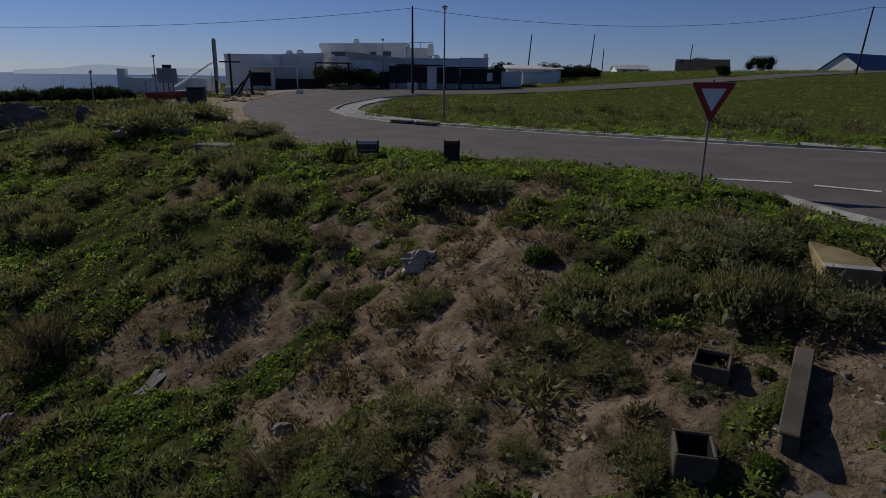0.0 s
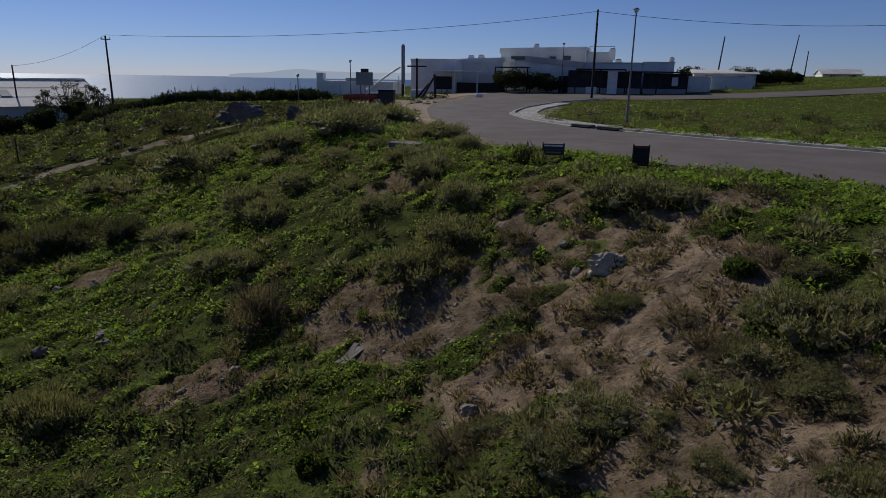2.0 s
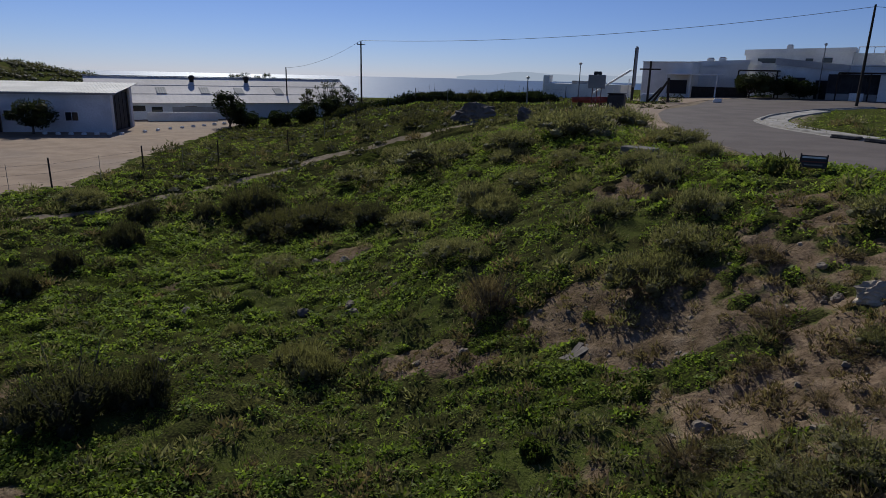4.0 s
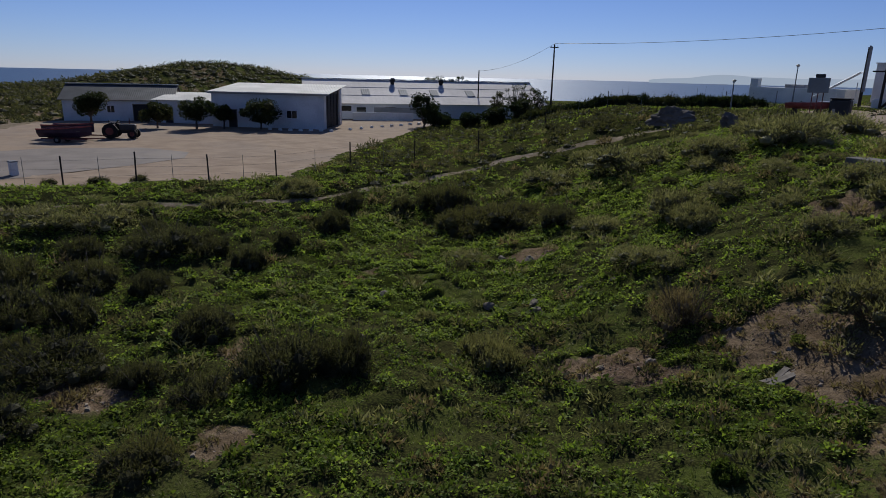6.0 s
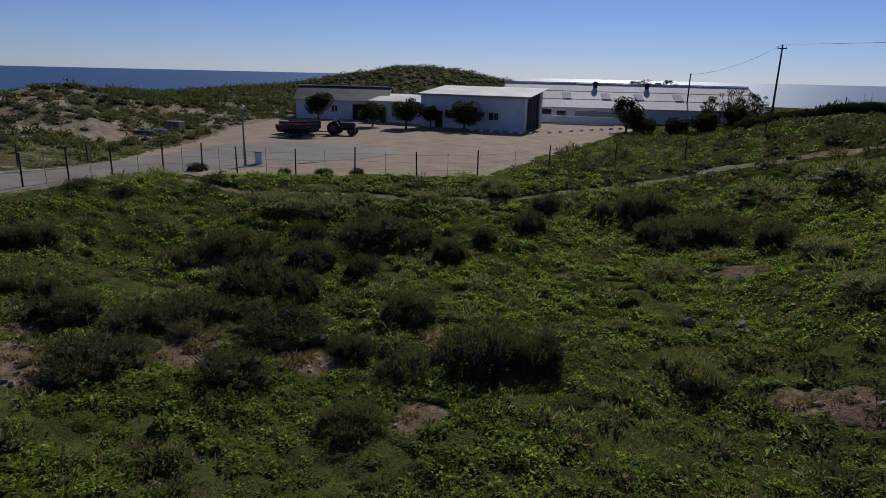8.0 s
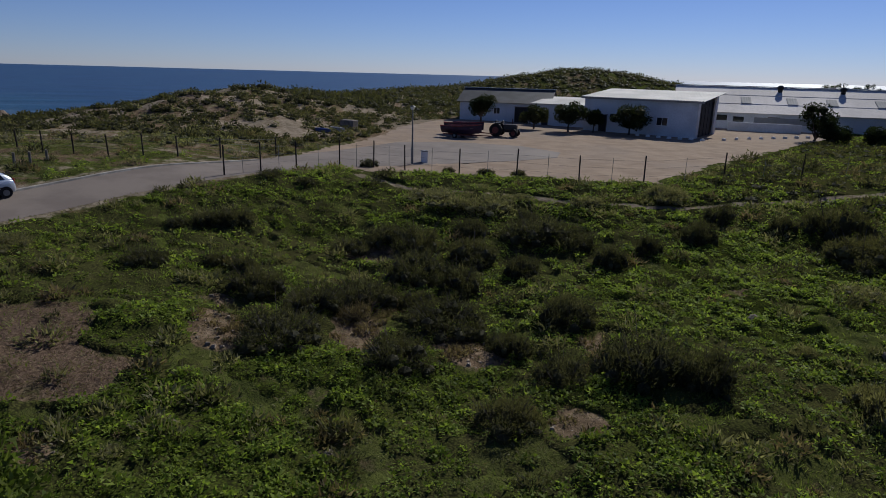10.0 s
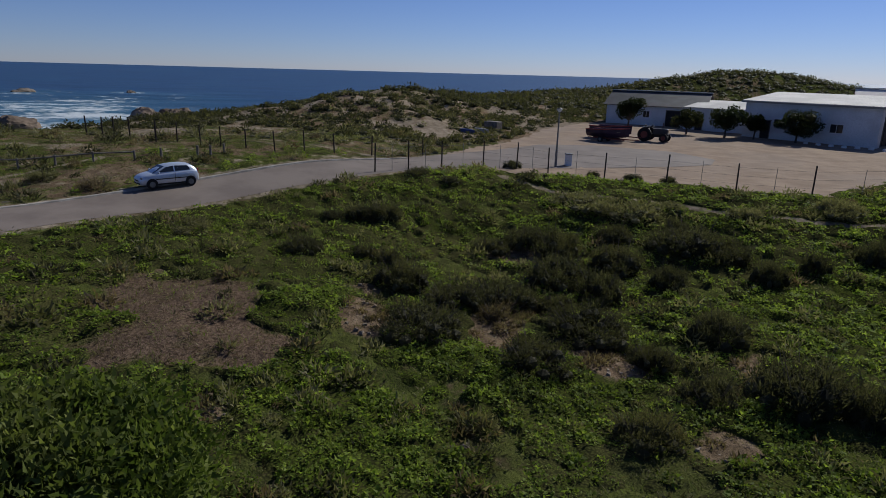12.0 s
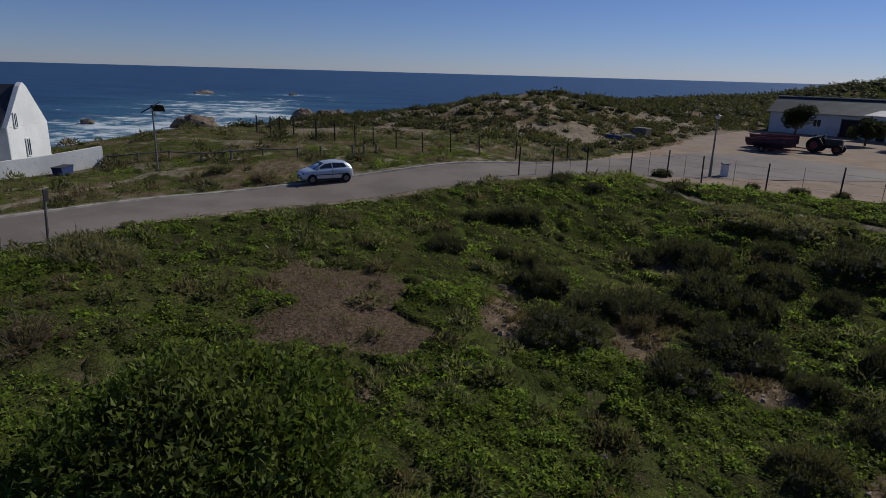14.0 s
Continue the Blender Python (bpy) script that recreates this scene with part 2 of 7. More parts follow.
MAT = {
    "ground": ground_material(),
    "asphalt": asphalt_material("asphalt_worn", (0.095, 0.074, 0.062), (0.125, 0.1, 0.085)),
    "asphalt_pale": asphalt_material("asphalt_bleached", (0.15, 0.12, 0.1), (0.2, 0.163, 0.135)),
    "sand": sand_material(),
    "sea": sea_material(),
    "kerb": worn("concrete_kerb", (0.34, 0.31, 0.27), 0.85, 0, 4, 0.35),
    "concrete": worn("weathered_concrete", (0.17, 0.15, 0.125), 0.9, 0, 3, 0.4, 0.3),
    "paint_white": worn("road_paint", (0.55, 0.54, 0.5), 0.8, 0, 8, 0.3),
    "white": worn("white_plaster", (0.72, 0.71, 0.68), 0.8, 0, 1.2, 0.12, 0.1),
    "white_shed": worn("white_shed_wall", (0.62, 0.63, 0.64), 0.7, 0, 0.8, 0.15, 0.1),
    "grey_wall": worn("grey_plaster", (0.32, 0.31, 0.3), 0.8, 0, 1.2, 0.2, 0.1),
    "roof_light": worn("pale_metal_roof", (0.5, 0.475, 0.44), 0.75, 0.0, 0.7, 0.2, 0.1),
    "roof_old": worn("weathered_fibre_cement_roof", (0.64, 0.575, 0.53), 0.78, 0, 0.5, 0.15, 0.15),
    "roof_dark": worn("dark_slate_roof", (0.05, 0.05, 0.055), 0.6, 0, 2, 0.3, 0.2),
    "roof_blue": worn("blue_metal_roof", (0.03, 0.05, 0.14), 0.45, 0, 1, 0.15, 0.1),
    "dark": worn("dark_opening", (0.018, 0.018, 0.02), 0.7, 0, 2, 0.3, 0.05),
    "glass": worn("dark_window_glass", (0.02, 0.025, 0.03), 0.08, 0, 2, 0.1, 0.0, spec=0.6),
    "veranda_shade": worn("dark_veranda_shade", (0.03, 0.032, 0.036), 0.8, 0, 3, 0.35, 0.1),
    "thatch": worn("dark_thatch", (0.018, 0.016, 0.014), 0.95, 0, 3, 0.4, 0.4),
    "timber_dark": worn("dark_creosoted_timber", (0.035, 0.027, 0.021), 0.85, 0, 8, 0.35, 0.3),
    "timber_grey": worn("grey_weathered_timber", (0.2, 0.17, 0.14), 0.9, 0, 8, 0.35, 0.4),
    "steel": worn("galvanised_steel", (0.2, 0.195, 0.185), 0.6, 0.3, 8, 0.2, 0.05),
    "steel_dark": worn("dark_painted_steel", (0.035, 0.035, 0.038), 0.5, 0.2, 8, 0.2, 0.05),
    "wire": worn("galvanised_wire", (0.12, 0.12, 0.12), 0.6, 0.4, 8, 0.2, 0.0),
    "red": worn("red_enamel", (0.3, 0.018, 0.016), 0.5, 0, 8, 0.15, 0.02),
    "rust": worn("faded_red_paint", (0.16, 0.05, 0.04), 0.75, 0, 5, 0.4, 0.2),
    "sign_white": worn("white_enamel", (0.7, 0.7, 0.7), 0.5, 0, 6, 0.08, 0.02),
    "black": worn("black_board", (0.012, 0.012, 0.013), 0.6, 0, 5, 0.3, 0.05),
    "rubber": worn("black_rubber", (0.016, 0.015, 0.014), 0.8, 0, 9, 0.3, 0.1),
    "rock": worn("pale_rock", (0.25, 0.2, 0.15), 0.9, 0, 2.2, 0.45, 0.7),
    "rock_pale": worn("pale_limestone", (0.56, 0.46, 0.34), 0.9, 0, 2.5, 0.5, 1.0),
    "rock_dark": worn("grey_granite", (0.16, 0.13, 0.105), 0.9, 0, 1.4, 0.45, 0.7),
    "rock_shore": worn("tan_granite", (0.19, 0.135, 0.092), 0.8, 0, 0.25, 0.5, 0.6),
    "boat": worn("boat_purple_red_paint", (0.035, 0.018, 0.038), 0.5, 0, 3, 0.4, 0.05),
    "boat_rim": worn("boat_red_rim", (0.25, 0.05, 0.045), 0.6, 0, 3, 0.4, 0.05),
    "silver": worn("silver_blue_car_paint", (0.55, 0.6, 0.68), 0.3, 0.35, 3, 0.05, 0.0, spec=0.5),
    "bark": worn("grey_bark", (0.1, 0.08, 0.065), 0.95, 0, 6, 0.4, 0.5),
    "leaf_tree": leafy("tree_leaves", [(0.0, (0.016, 0.022, 0.009)), (0.6, (0.028, 0.038, 0.014)), (1.0, (0.036, 0.042, 0.018))], 0.8, 0.05, 0.25),
    "leaf_grey": leafy("grey_green_shrub_leaves", [(0.0, (0.095, 0.088, 0.045)), (0.55, (0.168, 0.153, 0.08)), (1.0, (0.262, 0.236, 0.134))], 0.65, 0.12),
    "leaf_olive": leafy("dry_olive_scrub_leaves", [(0.0, (0.075, 0.066, 0.028)), (0.55, (0.125, 0.105, 0.046)), (1.0, (0.19, 0.155, 0.08))], 0.7, 0.1),
    "leaf_dune": leafy("dune_scrub_leaves", [(0.0, (0.038, 0.039, 0.018)), (0.55, (0.062, 0.06, 0.028)), (1.0, (0.1, 0.09, 0.048))], 0.7, 0.1),
    "leaf_dark": leafy("dark_shrub_leaves", [(0.0, (0.038, 0.037, 0.02)), (0.6, (0.064, 0.061, 0.032)), (1.0, (0.115, 0.104, 0.06))], 0.7, 0.12, 0.4),
    "leaf_dry": leafy("dry_brown_shrub_twigs", [(0.0, (0.09, 0.064, 0.04)), (0.6, (0.16, 0.116, 0.074)), (1.0, (0.25, 0.195, 0.13))], 0.8, 0.1),
    "leaf_green": leafy("fresh_green_leaves", [(0.0, (0.06, 0.08, 0.011)), (0.5, (0.15, 0.2, 0.03)), (1.0, (0.31, 0.345, 0.085))], 0.6, 0.1, 0.5, 0.15),
    "leaf_weed": leafy("weed_leaves", [(0.0, (0.062, 0.082, 0.014)), (0.5, (0.175, 0.23, 0.036)), (1.0, (0.265, 0.315, 0.068))], 0.6, 0.1, 0.5, 0.2, True),
    "leaf_grass": leafy("soft_grass_blades", [(0.0, (0.085, 0.108, 0.022)), (0.5, (0.155, 0.195, 0.04)), (1.0, (0.24, 0.255, 0.085))], 0.7, 0.1, 0.5, 0.3, True),
    "leaf_bush": leafy("bright_bush_leaves", [(0.0, (0.038, 0.055, 0.012)), (0.5, (0.078, 0.106, 0.022)), (1.0, (0.19, 0.215, 0.06))], 0.7, 0.06),
    "weed_mat": mat_material(),
    # Darker copy of the concrete: weathering, plus shade painted onto pits and beam
    "concrete_dark": worn("weathered_shaded_concrete", (0.1, 0.08, 0.056), 0.9, 0.0, 4.0, 0.4, 0.5),
    "concrete_yellow": worn("yellowed_concrete", (0.24, 0.18, 0.085), 0.9, 0.0, 4.0, 0.3, 0.4),
}

# builders


def part(name, bm, material, parent=None, label=""):
    """One mesh object from a bmesh, under a thing or a part."""
    me = bpy.data.meshes.new(name)
    bm.to_mesh(me)
    bm.free()
    me.materials.append(MAT[material] if isinstance(material, str) else material)
    ob = new(name, me)
    ob.parent = parent
    return tagged(ob, label)


def thing(name, label, category, at=(0, 0, 0), turn=0.0, group="", kind=""):
    ob = new(name)
    ob.matrix_basis = pose(*at, 0, 0, turn)
    return tagged(ob, label, category, group, kind)


def box(bm, cx, cy, cz, sx, sy, sz, bevel=0.0, m=None):
    """A box by centre and size, bevelled a little."""
    mat = Matrix.Translation((cx, cy, cz)) @ Matrix.Diagonal((sx, sy, sz, 1))
    made = bmesh.ops.create_cube(bm, size=1.0, matrix=(m or Matrix()) @ mat)["verts"]
    if bevel:
        edges = list({e for v in made for e in v.link_edges})
        bmesh.ops.bevel(bm, geom=edges, offset=bevel, segments=1, affect="EDGES")
    return bm


def boxed(*args, **kw):
    return box(bmesh.new(), *args, **kw)


def rod(bm, a, b, r0, r1=None, sides=8):
    """A tapered round bar from a to b."""
    a, b = Vector(a), Vector(b)
    way = b - a
    m = Matrix.Translation((a + b) / 2) @ way.to_track_quat("Z", "Y").to_matrix().to_4x4()
    bmesh.ops.create_cone(bm, cap_ends=True, segments=sides, radius1=r0, radius2=r0 if r1 is None else r1, depth=way.length, matrix=m)
    return bm


def rodded(*args, **kw):
    return rod(bmesh.new(), *args, **kw)


def prism(outline, y0, y1):
    """A solid from an outline in x and z, drawn out along y."""
    bm = bmesh.new()
    f = bm.faces.new([bm.verts.new((x, y0, z)) for x, z in outline])
    made = bmesh.ops.extrude_face_region(bm, geom=[f])["geom"]
    for v in made:
        if isinstance(v, bmesh.types.BMVert):
            v.co.y = y1
    bmesh.ops.recalc_face_normals(bm, faces=bm.faces)
    return bm


def fast_mesh(name, verts, faces, material, smooth=False):
    """A mesh object from arrays of one face size."""
    me = bpy.data.meshes.new(name)
    n, k = faces.shape
    me.vertices.add(len(verts))
    me.vertices.foreach_set("co", np.ascontiguousarray(verts, np.float32).ravel())
    me.loops.add(n * k)
    me.loops.foreach_set("vertex_index", np.ascontiguousarray(faces, np.int32).ravel())
    me.polygons.add(n)
    me.polygons.foreach_set("loop_start", np.arange(0, n * k, k, dtype=np.int32))
    me.update(calc_edges=True)
    me.shade_smooth() if smooth else me.shade_flat()
    me.materials.append(MAT[material])
    return new(name, me)


SEA = -6.0
SHORE = [(400, -160), (60, -100), (-14, -72), (-36, -61), (-52, -59), (-66, -58), (-88, -57), (-120, -44), (-160, -18), (-205, 20), (-222, 70), (-190, 130), (-125, 170), (-105, 260), (-140, 420), (-700, 2600)]
EDGE = [(60, -20), (26, -10), (9.0, 0.0), (1.5, 8.5), (-3.5, 14.0), (-11.0, 20.5), (-21.5, 28.7), (-35, 38.3), (-50, 49.5), (-66, 80), (-80, 140), (-98, 400)]


def sstep(v, a, b):
    k = np.clip((v - a) / (b - a), 0, 1)
    return k * k * (3 - 2 * k)


def polydist(x, y, pts):
    """Distance to a polyline, and the side: plus on its right."""
    best, side = np.full(np.shape(x), 1e9), np.zeros(np.shape(x))
    for (x0, y0), (x1, y1) in zip(pts, pts[1:]):
        dx, dy = x1 - x0, y1 - y0
        k = np.clip(((x - x0) * dx + (y - y0) * dy) / (dx * dx + dy * dy), 0, 1)
        ex, ey = x - x0 - k * dx, y - y0 - k * dy
        d = np.hypot(ex, ey)
        near = d < best - 1e-9
        best = np.where(near, d, best)
        side = np.where(near, np.sign(ex * dy - ey * dx), side)
    return best, side


def bump(x, y, cx, cy, rx, ry, turn=0.0):
    c, s = math.cos(turn), math.sin(turn)
    u, v = ((x - cx) * c + (y - cy) * s) / rx, ((y - cy) * c - (x - cx) * s) / ry
    return np.exp(-(u * u + v * v))


def waves(x, y, size, seed):
    """A cheap smooth field of about -1 to 1 from turned sines."""
    out = np.zeros(np.shape(x))
    rnd = random.Random(seed)
    for k in range(7):
        a, ph, f = rnd.uniform(0, 6.28), rnd.uniform(0, 6.28), rnd.uniform(0.6, 1.9) / size
        out = out + np.sin((x * math.cos(a) + y * math.sin(a)) * f * 6.28 + ph + 1.3 * np.sin((x * math.sin(a) - y * math.cos(a)) * f * 3.1 + ph))
    return out / 4.0


# where roads, the yard and paths lie
MAIN_ROAD = [(60, -14), (30, 2), (14.5, 9.5), (10.6, 12.5), (9.6, 15), (9.4, 17.4), (8.2, 20.2), (6.2, 22.7), (2.3, 24.6), (-3.5, 28.9), (-6.9, 33), (-9.4, 36.6), (-12.7, 43), (-16.9, 51.7), (-18.7, 57), (-19.4, 62.5), (-18.6, 70), (-19.5, 80), (-24, 86), (-12, 88), (12, 89), (50, 97), (130, 118), (130, 112), (50, 90), (13, 81), (-3, 76), (-8, 68), (-10, 60), (-10, 54), (-7.6, 48.8), (-3.5, 44), (6.7, 37), (13.2, 32.9), (20, 29.4), (60, 8)]
LOWER_ROAD = [(20, -32), (-8, -26.2), (-15.7, -24.4), (-20.8, -23.0), (-26.7, -20), (-34.3, -15.2), (-38.7, -11.8), (-42, -9.2), (-45.6, -5.6), (-47, -1), (-48.6, 4), (-50.3, 9), (-52.5, 13), (-56, 14.4), (-61, 12), (-64, 5.5), (-63, 0), (-58.3, -3.2), (-52, -7.4), (-47, -10.8), (-41.6, -14.9), (-31, -22.4), (-24.5, -26.6), (-19.2, -28.9), (-8, -31.5), (20, -38)]
YARD = [(-43.4, -3), (-43.9, 1), (-42.6, 5), (-41, 11), (-40, 16.5), (-44.7, 21), (-52.4, 30), (-66, 45), (-76, 58), (-100, 66), (-112, 44), (-98, 20), (-94, 8), (-80, 1), (-69, -1.5), (-63, -4), (-52, -8.5)]
PATHS = [([(-38, 32.5), (-34.8, 36.4), (-33.2, 38.4), (-30.6, 39), (-28.5, 40.3), (-27.5, 44), (-27.2, 49), (-26, 58), (-19, 66)], 0.7, 0.95), ([(-42.7, -3.4), (-39.3, -0.6), (-37.6, 3.7), (-36.6, 8.2), (-35.6, 13), (-35.5, 18), (-36.7, 24.4), (-37.6, 29.2), (-37.4, 32.8)], 0.4, 0.75), ([(-16, -31), (-22, -30.5), (-30, -31.5), (-38, -28)], 0.5, 0.62), ([(-14, 46), (-22, 56), (-27, 68)], 3.0, 0.85)]


def inside(x, y, poly):
    """Metres inside a closed outline; minus outside."""
    d, _ = polydist(x, y, poly + poly[:1])
    hit = np.zeros(np.shape(x), bool)
    for (x0, y0), (x1, y1) in zip(poly, poly[1:] + poly[:1]):
        if y0 != y1:
            hit ^= ((y0 > y) != (y1 > y)) & (x < (x1 - x0) * (y - y0) / (y1 - y0) + x0)
    return np.where(hit, d, -d)


def land(x, y):
    """The lie of the land, in metres."""
    x, y = np.asarray(x, float), np.asarray(y, float)
    d, side = polydist(x, y, EDGE)
    u = d * side
    wide = 9 + 0 * sstep(-x, 6, 30)
    crest = 8 + 0 * sstep(-x, 6, 30)
    top = 5.5 + 1.5 * sstep(y, 38, 100) * sstep(x, -46, -14) + 3.2 * sstep(x + 0.4 * y, 30, 112) * sstep(y, 30, 95)
    low = 0.1 + 1.75 * sstep(-x, 26, 42) + 2.1 * sstep(-y, 0, 24) * (1 - 0.6 * sstep(-x, 24, 44)) + 0.5 * sstep(-y, 10, 18) * sstep(-x, 30, 50) - 0.9 * sstep(-y, 27, 44) * sstep(-x, 26, 40)
    rise = np.clip((u + wide) / (wide + crest), 0, 1)
    h = low + (top - low) * (0.45 * rise + 0.55 * rise * rise * (3 - 2 * rise))
    # dunes, the scrub-covered hill behind the sheds, the shore
    dune = sstep(-x, 58, 74) * sstep(-y, -26, -4) * (1 - sstep(-y, 14, 40)) * sstep(-inside(x, y, YARD), 1.0, 24)
    h = h - 0.65 * bump(x, y, -28, -42, 6.5, 6) + 0.7 * bump(x, y, -47, -42, 8, 5, 0.4) + dune * (2.3 + 0.9 * waves(x, y, 26, 3) + 0.75 * waves(x, y, 10, 4)) * (1 - 0.55 * sstep(-x, 90, 120))
    h = h + 8.0 * bump(x, y, -168, 55, 33, 30, 1.25) + 0.3 * bump(x, y, -140, 12, 34, 26)
    # the dug foot of the bank, the shelf by the slab, the low hollow
    h = h - 0.7 * bump(x, y, -3.5, 13, 5, 4) - 0.28 * bump(x, y, -10, 14, 4.5, 4) - 0.45 * bump(x, y, -11, 30.5, 7, 6) - 0.35 * bump(x, y, -30, -3, 6, 5)
    d, side = polydist(x, y, SHORE)
    k = sstep(-d * side, -14, 16)
    h = h * (1 - k) + (SEA - 5) * k
    near = np.exp(-((x + 12) ** 2 + (y - 8) ** 2) / 60.0**2) * sstep(-np.maximum(inside(x, y, LOWER_ROAD), inside(x, y, MAIN_ROAD)), 0.4, 2.5)
    h = h + near * (0.16 * waves(x, y, 9, 1) + 0.09 * waves(x, y, 3.2, 2) + 0.045 * waves(x, y, 1.3, 6))
    return h


def spread(lo, hi, fine_lo, fine_hi, cell, grow=1.09):
    """Grid lines: even in the middle, ever wider outside."""
    line = list(np.arange(fine_lo, fine_hi, cell))
    step, v = cell, line[-1]
    while v < hi:
        step *= grow
        v += step
        line.append(v)
    step, v, left = cell, fine_lo, []
    while v > lo:
        step *= grow
        v -= step
        left.append(v)
    return np.array(left[::-1] + line)


def finer(line, lo, hi, n):
    """Grid lines cut n times finer over one stretch."""
    out = []
    for a, b in zip(line, line[1:]):
        out += [a + (b - a) * i / n for i in range(n)] if lo < a < hi else [a]
    return np.array(out + [line[-1]])


# patches of ground: centre, half width, half depth, turn
SOIL_BANK = [(-3, 20.3, 1.41, 2.2, 0.15), (-1.2, 17.1, 2.63, 1.58, 0.07), (0.5, 14.2, 2.16, 1.49, -0.04), (1.5, 15.2, 1.42, 1.18, -0.1), (-7, 16, 2.68, 1.28, 0.41), (-4.7, 14.4, 1.63, 0.77, 0.31), (-1.1, 12.7, 1.58, 1.1, 0.09), (1.2, 11, 1.83, 0.91, -0.11), (3.8, 9.8, 1.36, 0.74, -0.37), (2.2, 8.8, 1.43, 0.92, -0.24), (-2.8, 12.2, 1.15, 1.08, 0.22), (5.8, 8.2, 0.79, 1.79, -0.62), (2.7, 18.7, 1.04, 1.04, -0.14), (-9.5, 23.9, 1.41, 1.52, 0.38), (-0.1, 8.8, 0.68, 0.51, 0.01), (6.2, 14.5, 0.87, 0.73, -0.41), (7.5, 10.2, 0.36, 1.53, -0.63), (-3.4, 17, 1.18, 2.23, 0.14)]
SOIL_LOW = [(-11.2, 12.6, 1.65, 1.16, 0.61), (-19.1, 0.2, 1.34, 0.92, 1.46), (-14.7, 2.2, 0.44, 0.91, 1.28), (-18.2, 4.1, 0.45, 1.97, 1.24), (-20.8, 19.3, 1.21, 1.15, 0.75), (-30, -2.7, 1.49, 1.45, 1.58), (-19.9, -7.6, 0.85, 1.57, 1.84), (-18.8, 0.3, 1.15, 0.67, 1.41), (-20.6, -3.3, 0.86, 2.5, 1.61), (-14.4, 2.1, 0.73, 0.9, 1.23), (-23.1, -8.3, 0.65, 0.75, 1.83), (-23.6, -2.1, 0.65, 1.22, 1.55), (-13, -10.1, 0.85, 0.82, 2.09), (-20.4, -7.7, 0.96, 1.65, 1.79), (-18.7, 0.1, 0.98, 0.82, 1.38), (-5.5, 14.6, 1.64, 1.19, 0.25)]
DRY_PATCH = [(-19.3, -13.2, 2.27, 2.25, 2.07), (-16, -11.6, 2.66, 1.6, 2.08), (-10.4, 12.5, 1.02, 0.8, 0.57)]
FRESH_UPPER = [(-6.9, 12.6, 2.19, 2.26, 0.5), (5.2, 20.3, 4.77, 3.45, -0.25), (-0.8, 25.3, 2.98, 3.48, 0.03), (-6.8, 12.1, 1.95, 2.08, 0.38), (-23.1, 14, 6.37, 6.21, 0.95), (-13.9, 14.6, 2, 1.81, 0.66), (-14.8, 3, 2.24, 1.52, 1.23), (-22.9, 28, 6.72, 5.32, 0.63), (-23.6, 9.3, 3, 4.11, 1.09), (-24.8, 15.2, 2.76, 2.96, 0.93)]
FRESH_LOW = [(-32.6, -3.4, 4.38, 1.2, 1.6), (-37.4, -8.2, 4.7, 1.73, 1.73), (-15.5, -4.3, 3.74, 1.94, 1.69), (-13.5, 3.8, 1.46, 1.33, 1.09), (-17.4, 0.4, 1.02, 0.93, 1.35), (-17, -5.2, 3.22, 1.6, 1.69), (-13.8, -6.7, 3.47, 1.77, 1.83), (-33.3, -16.2, 4.77, 1.83, 1.95)]
SOFT_GRASS = [(-8.2, 10.3, 1.82, 1.51, 0.52), (-13.3, 6.9, 2.3, 1.78, 0.95), (-32.3, -7.6, 4.38, 2.57, 1.73), (-33.4, -10.2, 7.61, 5.36, 1.78), (-21.9, -16.9, 3.47, 1.75, 2.15), (-23, -12.3, 2.23, 1.9, 1.96), (-9.1, 10.3, 1.46, 1.44, 0.63), (-36.6, -11.3, 6.68, 2.48, 1.78)]


def patches(x, y, rows, wide=1.15):
    """1 inside the nearest of some soft patches with wandering edges, falling to 0 outside."""
    wx, wy = x + 0.35 * waves(x, y, 2.6, 24), y + 0.35 * waves(x, y, 2.3, 25)
    out = np.zeros(np.shape(x))
    for cx, cy, ra, rb, turn in rows:
        out = np.maximum(out, bump(wx, wy, cx, cy, ra * wide, rb * wide, turn))
    return sstep(out, 0.15, 0.6)


def beyond_lane(x, y):
    """1 on the shore side of the lane, 0 on the plot."""
    return sstep(-(y + 14 + 0.6 * (x + 30)), 0, 4) * sstep(-x, 10, 20)


def veg_field(x, y):
    """How green the ground is, 0 to 1: bare on the dug bank, lush in the hollow."""
    v = 0.86 + 0.17 * waves(x, y, 14, 21) + 0.16 * waves(x, y, 5, 22) + 0.16 * waves(x, y, 2.1, 23)
    v = v - 0.75 * patches(x, y, SOIL_BANK) * (0.8 + 0.45 * waves(x, y, 1.4, 26)) - 0.3 * bump(x, y, 2, 11, 6, 5) - 0.75 * patches(x, y, SOIL_LOW, 0.95)
    v = v - 0.3 * beyond_lane(x, y) - 0.25 * sstep(-x, 54, 68) * sstep(-y, -22, -4)
    return v


def dry_field(x, y):
    return 0.12 * beyond_lane(x, y) + 0.8 * patches(x, y, DRY_PATCH, 1.1) + 0.3 * bump(x, y, -12, -17, 9, 4.5, 0.3) + 0.2 * waves(x, y, 8, 31) + 0.2 * waves(x, y, 2.4, 32)


